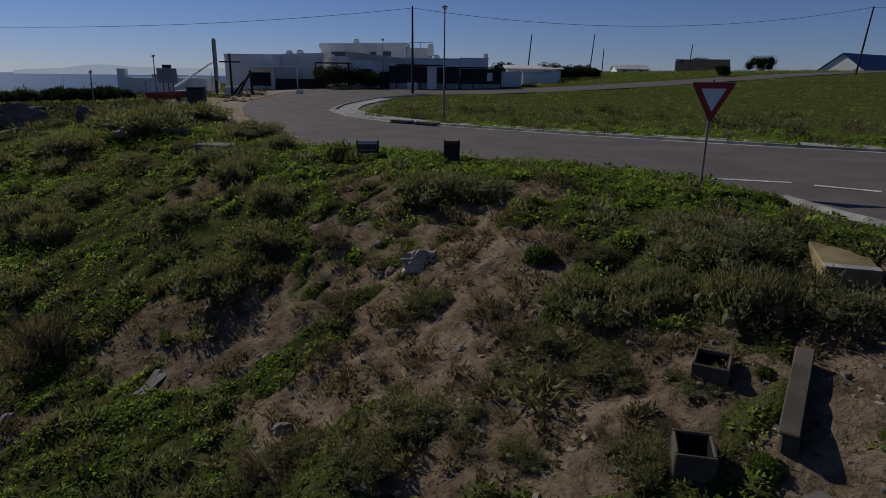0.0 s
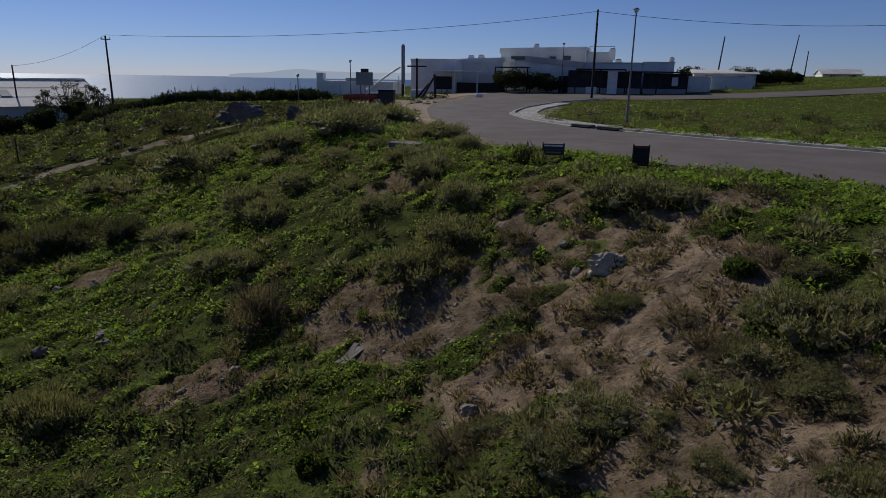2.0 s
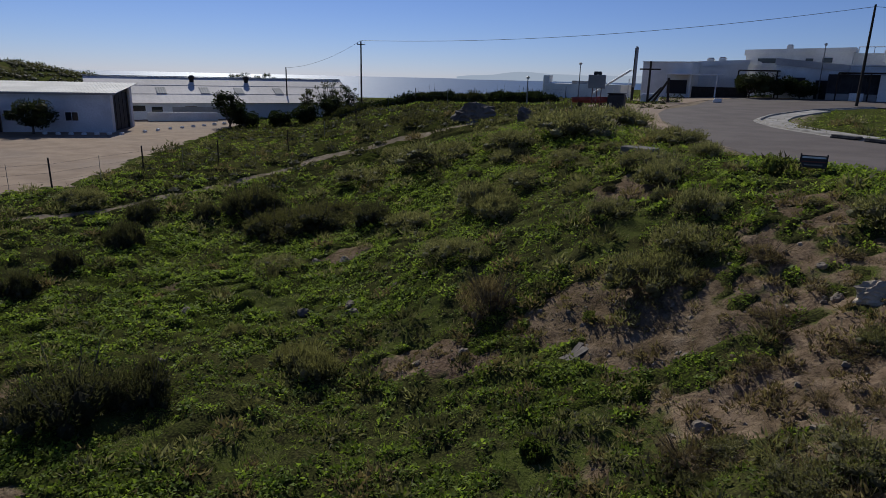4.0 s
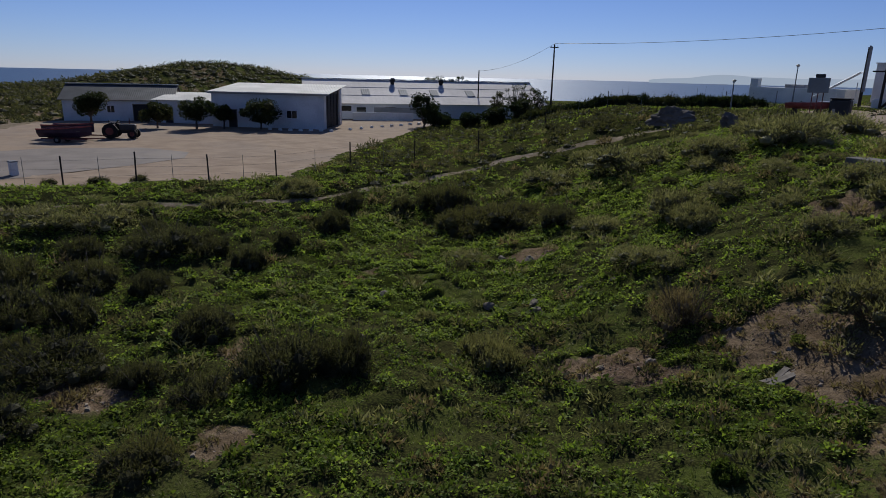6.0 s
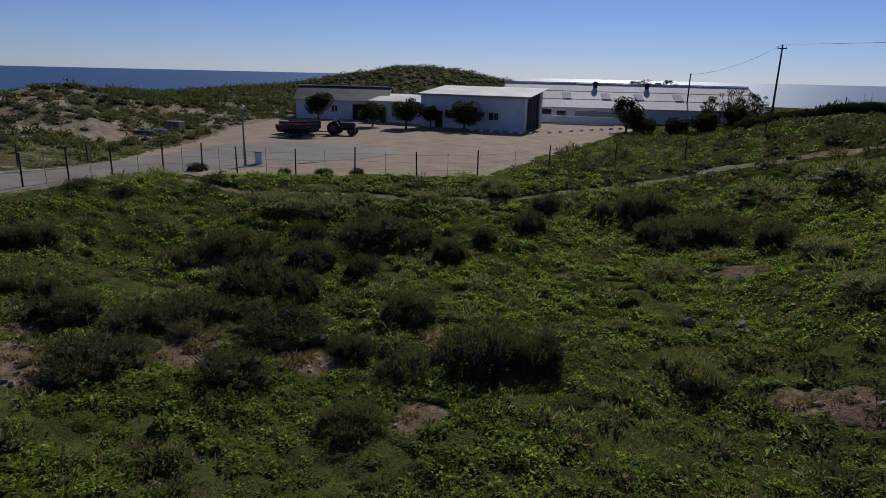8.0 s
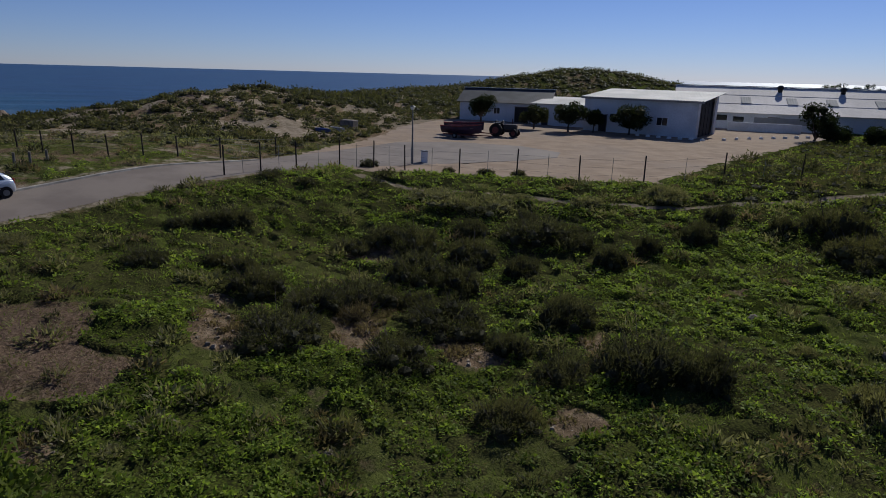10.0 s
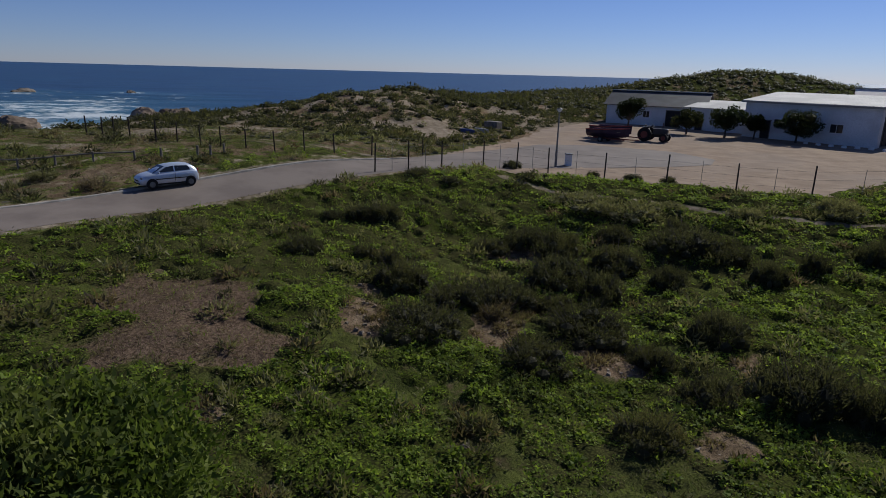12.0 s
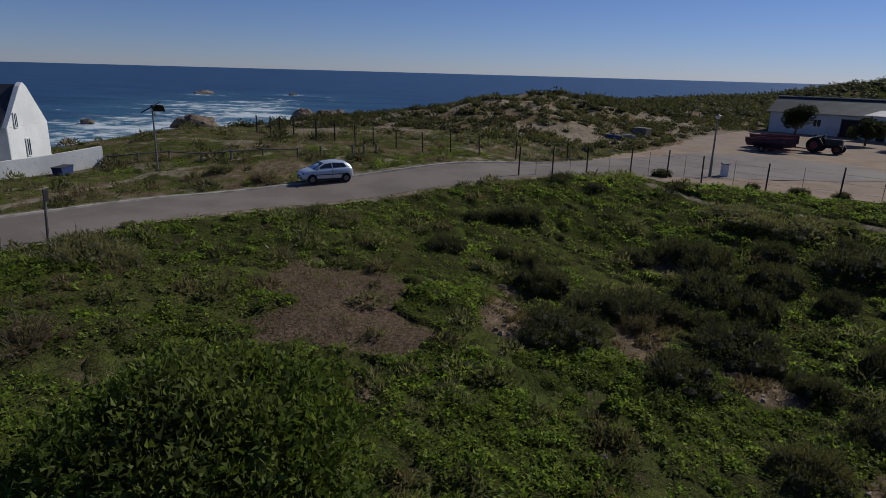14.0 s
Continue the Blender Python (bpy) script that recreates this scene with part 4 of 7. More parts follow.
for x, y, s in ((-24.9, 74.5, 1.5), (-17.6, 75.5, 0.7)):
    cb = place("concrete_block", "whitewashed rough concrete block", "block", x, y, 15, 0.05, "concrete blocks")
    part("block", boxed(0, 0, s * 0.35, s * 1.3, s * 0.8, s * 0.7, 0.12), "white", cb)


def hull(name, length, wide, high, material, parent):
    """A hull lofted from sections, open above."""
    bm, rows = bmesh.new(), []
    for i in range(13):
        k = i / 12
        w = wide / 2 * (1 - max(0, (k - 0.45) / 0.55) ** 2.2) * (0.82 + 0.18 * min(1, k * 4)) + 0.02
        keel, sheer = high * 0.3 * max(0, (k - 0.6) / 0.4) ** 2, high * (0.85 + 0.3 * k**2)
        x = length * (k - 0.5)
        row = [(x, -w, sheer), (x, -w * 0.95, sheer * 0.55), (x, -w * 0.55, keel + 0.06), (x, 0, keel), (x, w * 0.55, keel + 0.06), (x, w * 0.95, sheer * 0.55), (x, w, sheer), (x, w * 0.88, sheer), (x, w * 0.6, keel + 0.2), (x, -w * 0.6, keel + 0.2), (x, -w * 0.88, sheer)]
        rows.append([bm.verts.new(p) for p in row])
    for a, b in zip(rows, rows[1:]):
        for j in range(11):
            bm.faces.new((a[j], a[(j + 1) % 11], b[(j + 1) % 11], b[j]))
    bm.faces.new(rows[0][::-1])
    bm.faces.new(rows[-1])
    bmesh.ops.recalc_face_normals(bm, faces=bm.faces)
    return part(name, bm, material, parent)


hull("hull", 3.4, 1.4, 0.6, "boat_rim", dg).location.z = 0.75
part("bow_cover", boxed(1.2, 0, 1.42, 0.9, 0.8, 0.06, 0.02), "sign_white", dg)
for k in (-1.0, 0.9):
    part("stand", boxed(k, 0, 0.4, 0.14, 1.2, 0.85, 0.02), "timber_dark", dg)


def wheel(parent, x, y, z, r, w, rim="steel", name="wheel"):
    bm = bmesh.new()
    m = Matrix.Translation((x, y, z)) @ Matrix.Rotation(radians(90), 4, "X")
    bmesh.ops.create_cone(bm, cap_ends=True, segments=20, radius1=r, radius2=r, depth=w, matrix=m)
    bmesh.ops.bevel(bm, geom=[e for e in bm.edges if len(e.link_faces) == 2 and any(len(f.verts) > 4 for f in e.link_faces)], offset=r * 0.12, segments=2, affect="EDGES")
    t = part(name, bm, "rubber", parent, "black rubber tyre")
    bm = bmesh.new()
    bmesh.ops.create_cone(bm, cap_ends=True, segments=16, radius1=r * 0.62, radius2=r * 0.5, depth=w * 1.06, matrix=m)
    part("rim", bm, rim, t, "metal wheel rim")
    return t


def moored_boat(x, y, turn, length, label):
    b = place("boat", label, "boat", x, y, turn, 0.0, "boats in the yard")
    hull("hull", length, 1.9, 0.95, "boat", b).location.z = 0.45
    for s in (-1, 1):
        line = []
        for i in range(13):
            k = i / 12
            w = 0.95 * (1 - max(0, (k - 0.45) / 0.55) ** 2.2) * (0.82 + 0.18 * min(1, k * 4)) + 0.02
            line.append((length * (k - 0.5), s * w, 0.45 + 0.95 * (0.85 + 0.3 * k**2)))
        part("gunwale", tube(line, 0.06, 6), "boat_rim", b, "faded red gunwale")
    for k in (-0.25, 0.05, 0.3):
        part("thwart", boxed(length * k, 0, 1.12, 0.25, 1.3, 0.05, 0.01), "timber_grey", b)
    tr = part("trailer", box(boxed(0, 0.5, 0.38, length * 0.9, 0.09, 0.1), 0, -0.5, 0.38, length * 0.9, 0.09, 0.1), "rust", b)
    part("drawbar", rodded((length * 0.4, 0, 0.4), (length * 0.75, 0, 0.45), 0.05, 0.05, 6), "rust", b)
    for s in (-0.85, 0.85):
        wheel(b, -length * 0.1, s, 0.3, 0.3, 0.18)
    return b


moored_boat(-68.6, 7.4, 52, 4.6, "purple-red wooden fishing boat on a low trailer")
moored_boat(-71.6, 8.2, 40, 5.2, "dark red fishing boat behind another boat")


def tractor(x, y, turn):
    t = place("tractor", "old dark farm tractor with large rear tyres", "tractor", x, y, turn)
    part("bonnet", boxed(0.75, 0, 1.05, 1.5, 0.6, 0.6, 0.08), "steel_dark", t)
    part("chassis", boxed(0.3, 0, 0.65, 2.6, 0.4, 0.35, 0.05), "black", t)
    part("seat", box(boxed(-0.65, 0, 1.25, 0.45, 0.5, 0.1, 0.03), -0.88, 0, 1.5, 0.08, 0.5, 0.45, 0.03), "black", t)
    part("exhaust", rodded((0.9, 0.15, 1.3), (0.9, 0.15, 1.95), 0.04, 0.04, 8), "rust", t)
    part("steering_wheel", rodded((-0.15, 0, 1.55), (-0.2, 0, 1.58), 0.22, 0.22, 14), "black", t)
    for s in (-1, 1):
        wheel(t, -0.7, 0.72 * s, 0.72, 0.72, 0.4, "rust", "rear_wheel")
        wheel(t, 1.25, 0.6 * s, 0.45, 0.45, 0.26, "rust", "front_wheel")
        part("mudguard", boxed(-0.7, 0.72 * s, 1.5, 1.0, 0.42, 0.06, 0.02), "steel_dark", t)
    return t


tractor(-70.0, 12.2, 62)
cabinet = place("kiosk", "small pale metal service cabinet at the lane", "cabinet", -49.1, 1.5, 10, 0.05)
part("body", boxed(0, 0, 0.45, 0.55, 0.4, 0.9, 0.02), "sign_white", cabinet)
part("lid", boxed(0, 0, 0.93, 0.62, 0.46, 0.07, 0.015), "steel", cabinet)


# the parked car


def loft(name, rings, material, parent, label=""):
    """A closed smooth skin through rings of equal length."""
    bm = bmesh.new()
    rows = [[bm.verts.new(p) for p in ring] for ring in rings]
    k = len(rows[0])
    for a, b in zip(rows, rows[1:]):
        for q in range(k):
            bm.faces.new((a[q], a[(q + 1) % k], b[(q + 1) % k], b[q]))
    bm.faces.new(rows[0][::-1]), bm.faces.new(rows[-1])
    bmesh.ops.recalc_face_normals(bm, faces=bm.faces)
    return smooth_all(part(name, bm, material, parent, label))


def slab(name, pts, thick, material, parent, label=""):
    """A thin pane through flat corners, thickened towards the car's middle."""
    bm = bmesh.new()
    pts = [Vector(p) for p in pts]
    n = (pts[1] - pts[0]).cross(pts[2] - pts[0]).normalized() * thick
    mid = sum(pts, Vector()) / len(pts)
    n = -n if n.dot(mid - Vector((0, 0, 0.6))) > 0 else n
    a, b = [bm.verts.new(p) for p in pts], [bm.verts.new(p + n) for p in pts]
    bm.faces.new(a), bm.faces.new(b[::-1])
    for q in range(len(pts)):
        bm.faces.new((a[q], b[q], b[(q + 1) % len(pts)], a[(q + 1) % len(pts)]))
    bmesh.ops.recalc_face_normals(bm, faces=bm.faces)
    return part(name, bm, material, parent, label)


def hatchback(x, y, turn):
    c = place("car", "silver-blue small five-door hatchback parked on the lane", "car", x, y, turn, -0.012)
    c.matrix_basis = c.matrix_basis @ Matrix.Scale(0.8, 4)
    rings = []
    for sx, w, lo, hi in ((1.9, 0.5, 0.36, 0.56), (1.86, 0.64, 0.27, 0.66), (1.7, 0.74, 0.24, 0.77), (1.45, 0.79, 0.24, 0.86), (1.1, 0.815, 0.24, 0.93), (0.6, 0.825, 0.24, 0.97), (-0.2, 0.83, 0.24, 1.0), (-0.9, 0.83, 0.24, 1.03), (-1.45, 0.81, 0.24, 1.05), (-1.72, 0.76, 0.26, 1.03), (-1.84, 0.68, 0.3, 0.96), (-1.88, 0.56, 0.4, 0.82)):
        half = [(0.8 * w, lo), (0.96 * w, lo + 0.1), (w, (lo + hi) / 2), (0.985 * w, hi - 0.12), (0.94 * w, hi - 0.03), (0.8 * w, hi + 0.01), (0.4 * w, hi + 0.035)]
        rings.append([(sx, p, z) for p, z in half] + [(sx, -p, z) for p, z in half[::-1]])
    loft("body", rings, "silver", c)
    rings = []
    for sx, wb, zb, wt, zt in ((1.08, 0.7, 0.9, 0.6, 0.95), (0.72, 0.75, 0.94, 0.62, 1.15), (0.3, 0.76, 0.96, 0.61, 1.36), (0.0, 0.765, 0.97, 0.6, 1.42), (-0.5, 0.77, 0.98, 0.6, 1.455), (-1.0, 0.765, 1.0, 0.59, 1.44), (-1.35, 0.75, 1.0, 0.57, 1.38), (-1.6, 0.72, 1.0, 0.56, 1.24), (-1.8, 0.66, 0.96, 0.55, 1.03)):
        half = [(wb, zb - 0.06), (wb, zb), (wb + (wt - wb) * 0.55, zb + (zt - zb) * 0.6), (wt, zt - 0.05 * min(1, (zt - zb) * 3)), (wt - 0.12, zt), (0.2, zt + 0.02)]
        rings.append([(sx, p, z) for p, z in half] + [(sx, -p, z) for p, z in half[::-1]])
    loft("cabin", rings, "silver", c, "silver roof and pillars")
    slab("windscreen", [(1.06, -0.58, 0.968), (1.06, 0.58, 0.968), (0.33, 0.52, 1.375), (0.33, -0.52, 1.375)], 0.03, "glass", c, "dark windscreen")
    slab("rear_window", [(-1.8, -0.48, 1.07), (-1.8, 0.48, 1.07), (-1.44, 0.46, 1.375), (-1.44, -0.46, 1.375)], 0.03, "glass", c, "dark rear window")
    for s_ in (-1, 1):
        for pane in (((0.8, 1.02), (-0.22, 1.03), (-0.22, 1.375), (0.28, 1.31)), ((-0.3, 1.03), (-1.3, 1.06), (-1.14, 1.34), (-0.3, 1.38))):
            slab("side_window", [(a, s_ * (0.785 - (z - 0.97) * 0.37), z) for a, z in pane], 0.03, "glass", c, "dark side window")
        part("rub_strip", boxed(-0.05, 0.826 * s_, 0.6, 2.0, 0.02, 0.06, 0.005), "black", c)
        part("sill", boxed(0, 0.75 * s_, 0.27, 2.0, 0.06, 0.08, 0.01), "black", c)
        part("mirror", boxed(0.78, 0.87 * s_, 1.02, 0.12, 0.18, 0.13, 0.04), "silver", c)
        part("headlight", boxed(1.72, 0.56 * s_, 0.67, 0.22, 0.26, 0.15, 0.05), "steel", c, "clear headlight")
        part("tail_light", boxed(-1.78, 0.66 * s_, 0.92, 0.1, 0.1, 0.34, 0.02), "red", c, "red tail light")
        for k in (-0.12, -1.05):
            part("door_handle", boxed(k, 0.824 * s_, 0.86, 0.18, 0.03, 0.04, 0.008), "silver", c)
        part("door_seam", boxed(-0.26, 0.827 * s_, 0.68, 0.02, 0.012, 0.6), "steel_dark", c)
        for k in (1.2, -1.25):
            part("wheel_arch", rodded((k, 0.7 * s_, 0.32), (k, 0.828 * s_, 0.32), 0.345, 0.345, 22), "dark", c)
            wheel(c, k, 0.75 * s_, 0.295, 0.295, 0.19, "steel")
    part("grille", boxed(1.885, 0, 0.52, 0.05, 0.7, 0.1, 0.02), "black", c, "black front grille")
    part("bumper", boxed(1.87, 0, 0.36, 0.08, 1.1, 0.12, 0.03), "black", c, "black bumper strip")
    part("bumper", boxed(-1.86, 0, 0.5, 0.08, 1.2, 0.16, 0.03), "silver", c)
    part("number_plate", boxed(1.915, 0, 0.44, 0.01, 0.42, 0.1), "sign_white", c)
    return c


hatchback(-32.35, -20.95, -42)


# buildings


def wall_box(parent, x0, x1, y0, y1, z0, z1, mat="white", name="wall", bevel=0.03):
    return part(name, boxed((x0 + x1) / 2, (y0 + y1) / 2, (z0 + z1) / 2, x1 - x0, y1 - y0, z1 - z0, bevel), mat, parent)


def window(parent, x, z, w, h, y=0.0, out=-1, sill=True):
    """A window in a wall that faces along -y (out=-1) or +y."""
    f = part("window", boxed(x, y + out * 0.02, z, w, 0.08, h, 0.01), "glass", parent, "dark window pane")
    bm = bmesh.new()
    for dx, dz, sx, sz in ((-w / 2, 0, 0.07, h + 0.07), (w / 2, 0, 0.07, h + 0.07), (0, h / 2, w, 0.07), (0, -h / 2, w, 0.07), (0, 0, 0.05, h)):
        box(bm, x + dx, y + out * 0.05, z + dz, sx, 0.06, sz)
    part("frame", bm, "sign_white", f)
    return f


def door(parent, x, w, h, y=0.0, out=-1, mat="dark"):
    d = part("door", boxed(x, y + out * 0.03, h / 2 + 0.02, w, 0.08, h, 0.01), mat, parent)
    part("frame", box(box(boxed(x - w / 2, y + out * 0.05, h / 2, 0.08, 0.08, h), x + w / 2, y + out * 0.05, h / 2, 0.08, 0.08, h), x, y + out * 0.05, h + 0.04, w + 0.16, 0.08, 0.1), "timber_grey", d)
    return d


def ribbed(parent, corners, pitch, mat, name="roof", depth=0.045, thick=0.05):
    """A ribbed sheet between four corners; the ribs run from the first edge to the third."""
    a, b, c, d = [Vector(p) for p in corners]
    n = max(2, int((b - a).length / pitch))
    up = (b - a).cross(d - a).normalized()
    up = up if up.z > 0 else -up
    bm, top_, low_ = bmesh.new(), [], []
    for i in range(2 * n + 1):
        k, o = i / (2 * n), up * (depth if i % 2 else 0.0)
        p, q = a.lerp(b, k) + o, d.lerp(c, k) + o
        top_.append((bm.verts.new(p), bm.verts.new(q)))
        low_.append((bm.verts.new(p - up * thick), bm.verts.new(q - up * thick)))
    for (p, q), (r, s), (pl, ql), (rl, sl_) in zip(top_, top_[1:], low_, low_[1:]):
        bm.faces.new((p, r, s, q))
        bm.faces.new((pl, ql, sl_, rl))
        bm.faces.new((p, pl, rl, r))
        bm.faces.new((q, s, sl_, ql))
    for i in (0, -1):
        bm.faces.new((top_[i][0], top_[i][1], low_[i][1], low_[i][0]))
    bmesh.ops.recalc_face_normals(bm, faces=bm.faces)
    return part(name, bm, mat, parent)


# the white shed: front along x, going back along y
sd = thing("shed", "white-walled shed with pale ribbed mono-pitch roof", "shed", (-80.5, 24.9, 1.8), 47)
W, D, H0, H1 = 14.0, 9.0, 4.25, 5.1
bm = prism([(0, 0), (D, 0), (D, H1), (0, H0)], 0, 0.25)
bmesh.ops.transform(bm, matrix=Matrix(((0, 1, 0, 0), (1, 0, 0, 0), (0, 0, 1, 0), (0, 0, 0, 1))), verts=bm.verts)
bmesh.ops.recalc_face_normals(bm, faces=bm.faces)
part("end_wall", bm, "white_shed", sd)
wall_box(sd, 0.253, W, 0, 0.25, -0.1, H0, "white_shed", "front_wall")
wall_box(sd, 0.253, W, D - 0.25, D, -0.1, H1, "white_shed", "back_wall")
wall_box(sd, W - 0.25, W, 0.253, 1.0, -0.1, H0 + 0.02, "white_shed", "jamb")
wall_box(sd, W - 0.25, W, D - 1.0, D - 0.253, -0.1, H1 - 0.1, "white_shed", "jamb")
# Dark sheet stands in for the shade inside the open end doorway
part("sliding_door", boxed(W - 0.4, D / 2, 2.1, 0.1, D - 1.9, 4.2), "dark", sd, "dark full-height sheet painted as the open doorway's shade")
for k in range(5):
    part("door_rib", boxed(W - 0.33, 1.5 + k * 1.5, 2.1, 0.06, 0.08, 4.2), "steel_dark", sd)
ribbed(sd, [(-0.4, -0.5, H0 + 0.02), (W + 0.7, -0.5, H0 + 0.02), (W + 0.7, D + 0.4, H1 + 0.08), (-0.4, D + 0.4, H1 + 0.08)], 0.35, "roof_light")
part("fascia", boxed(W / 2 + 0.15, -0.42, H0 - 0.1, W + 1.0, 0.05, 0.2, 0.01), "grey_wall", sd)
window(sd, 10.0, 1.75, 1.3, 0.95)
window(sd, 4.0, 1.9, 1.1, 0.9)
door(sd, 2.6, 1.0, 2.1)

# lean-to between shed and workshop
lt = thing("lean_to", "low white outbuilding with a pale ribbed roof", "outbuilding", (-88.6, 20.2, 1.8), 50)
wall_box(lt, 0, 8.5, 0, 6, -0.1, 2.9, "white_shed")
ribbed(lt, [(-0.2, -0.4, 2.95), (8.6, -0.4, 2.95), (8.6, 6.2, 3.75), (-0.2, 6.2, 3.75)], 0.35, "roof_light")
door(lt, 2.0, 0.9, 2.0)
window(lt, 5.5, 1.6, 1.0, 0.9)

# workshop with the dark roof
ws = thing("workshop", "white workshop with a dark pitched roof", "workshop", (-95.2, 11.0, 1.8), 66)
wall_box(ws, 0, 13, 0, 8, -0.1, 2.9, "white_shed")
for x0 in (0.0, 12.75):
    bm = prism([(0, 2.9), (8, 2.9), (4, 4.5)], x0, x0 + 0.25)
    bmesh.ops.transform(bm, matrix=Matrix(((0, 1, 0, 0), (1, 0, 0, 0), (0, 0, 1, 0), (0, 0, 0, 1))), verts=bm.verts)
    bmesh.ops.recalc_face_normals(bm, faces=bm.faces)
    part("gable", bm, "white_shed", ws)
ribbed(ws, [(-0.4, -0.5, 2.75), (13.4, -0.5, 2.75), (13.4, 4, 4.6), (-0.4, 4, 4.6)], 0.25, "roof_dark", "roof", 0.012)
ribbed(ws, [(-0.4, 8.5, 2.75), (13.4, 8.5, 2.75), (13.4, 4.02, 4.6), (-0.4, 4.02, 4.6)], 0.4, "roof_dark")
part("ridge_cap", boxed(6.5, 4, 4.68, 13.9, 0.4, 0.12, 0.03), "roof_light", ws, "pale ridge capping")
window(ws, 5.6, 1.6, 0.9, 0.9)
window(ws, 3.2, 1.6, 0.9, 0.9)
door(ws, 9.2, 1.9, 2.2)

# the long warehouse
wh = thing("warehouse", "long low warehouse with a weathered pale sheet roof", "warehouse", (-89.2, 42.0, 1.7), 64.8)
L = 37.5
wall_box(wh, 0, L, 0, 0.25, -0.2, 2.55, "white_shed", "front_wall")
wall_box(wh, 0, L, 15.8, 16.05, -0.2, 2.55, "white_shed", "back_wall")
for x0 in (0.003, L - 0.253):
    bm = prism([(0.255, -0.2), (15.795, -0.2), (15.795, 2.5), (8, 5.6), (0.255, 2.5)], x0, x0 + 0.25)
    bmesh.ops.transform(bm, matrix=Matrix(((0, 1, 0, 0), (1, 0, 0, 0), (0, 0, 1, 0), (0, 0, 0, 1))), verts=bm.verts)
    bmesh.ops.recalc_face_normals(bm, faces=bm.faces)
    part("gable", bm, "white", wh)
rnd = random.Random(8)
for row, (y0, z0, y1, z1) in enumerate(((-0.6, 2.45, 2.4, 3.6), (2.3, 3.57, 5.2, 4.7), (5.1, 4.67, 8.0, 5.8))):
    for k in range(6):
        x0, x1 = k * L / 6 - (0.5 if k == 0 else 0), (k + 1) * L / 6 + (0.5 if k == 5 else 0)
        ribbed(wh, [(x0, y0, z0 + 0.04 * row), (x1, y0, z0 + 0.04 * row), (x1, y1, z1 + 0.04 * row), (x0, y1, z1 + 0.04 * row)], 0.9, "roof_old", "roof_sheet", 0.008 + 0.003 * (k % 2))
ribbed(wh, [(-0.5, 16.6, 2.45), (L + 0.5, 16.6, 2.45), (L + 0.5, 8.02, 5.86), (-0.5, 8.02, 5.86)], 0.9, "roof_old", "roof_sheet")
for k in (8.5, 14.5, 19.5, 25.5):
    ribbed(wh, [(k, 2.35, 3.71), (k + 1.3, 2.35, 3.71), (k + 1.3, 4.4, 4.5), (k, 4.4, 4.5)], 0.3, "grey_wall", "roof_light_panel", 0.02)
part("ridge_cap", boxed(L / 2, 8.01, 5.97, L + 1.2, 0.5, 0.12, 0.03), "roof_light", wh)
part("verge", boxed(L + 0.55, 3.6, 4.1, 0.12, 9.4, 0.35, 0.02, m=Matrix.Translation((L + 0.55, 3.6, 4.1)) @ Matrix.Rotation(radians(21), 4, "X") @ Matrix.Translation((-L - 0.55, -3.6, -4.1))), "white", wh, "white verge board")
for k, back, low in ((13.9, 6.6, 0.0), (22.0, 6.6, 0.0), (10.8, 8.9, 0.35), (18.2, 8.9, 0.35)):
    v = part("ventilator", rodded((k, back, 5.1 - low), (k, back - 0.1, 5.75 - low), 0.3, 0.34, 12), "black", wh, "black turbine ventilator")
    bm = rodded((k, back - 0.1, 5.72 - low), (k, back - 0.16, 6.0 - low), 0.44, 0.46, 12)
    part("dome", rod(bm, (k, back - 0.16, 6.0 - low), (k, back - 0.2, 6.25 - low), 0.46, 0.16, 12), "black", v)
part("window_band", boxed(4.6, -0.03, 1.7, 4.0, 0.1, 0.75, 0.01), "glass", wh, "dark window strip")
part("window_band", boxed(8.1, -0.03, 1.55, 1.4, 0.1, 0.7, 0.01), "glass", wh, "dark window strip")
part("plinth_band", boxed(13.6, -0.05, 1.45, 7.0, 0.1, 0.9, 0.01), "grey_wall", wh, "grey panelled bay")
door(wh, 12.6, 1.4, 1.9)
yw = thing("yard_wall", "low white yard wall before the warehouse", "wall", (-83.5, 46.5, 1.8), 62)
part("wall", boxed(4.5, 0, 0.6, 9.0, 0.2, 1.2, 0.02), "white_shed", yw)

for k in range(15):
    x, y = -73.0 + 0.75 * k, 29.0 + 0.95 * k
    if k > 6:
        x, y = -69.0 - 0.55 * (k - 6), 36.0 + 1.9 * (k - 6)
    s = place("painted_stone", "small whitewashed stone edging the yard", "stone", x, y, 17 * k, 0.05, "edging stones")
    part("stone", boxed(0, 0, 0.14, 0.5, 0.35, 0.34, 0.09), "white", s)

# the gabled house by the shore
gh = thing("house", "white gabled house with a steep dark roof", "house", (-31.9, -42.4, 1.5), 114.3 - 90)
wall_box(gh, -2.5, 2.5, -9, 0, -0.5, 2.9, "white")
bm = prism([(-2.5, 2.9), (2.5, 2.9), (0.4, 5.35), (0, 5.6), (-0.4, 5.35)], -0.3, 0.0)
part("gable", bm, "white", gh)
for s in (-1, 1):
    bm = prism([(s * 2.85, 2.55), (s * 2.85, 2.68), (s * 0.02, 5.45), (s * 0.02, 5.3)], -9.2, -0.35)
    part("roof", bm, "roof_dark", gh)
wall_box(gh, 2.5, 5.5, -8.5, -1.6, -0.5, 2.6, "white", "side_wing")
window(gh, 0.4, 1.5, 0.45, 1.1, 0.0, 1)
window(gh, 1.5, 3.3, 0.35, 0.9, 0.0, 1)
dish = part("satellite_dish", rodded((5.6, -2.6, 2.0), (5.72, -2.6, 2.06), 0.42, 0.3, 16), "grey_wall", gh, "grey satellite dish")
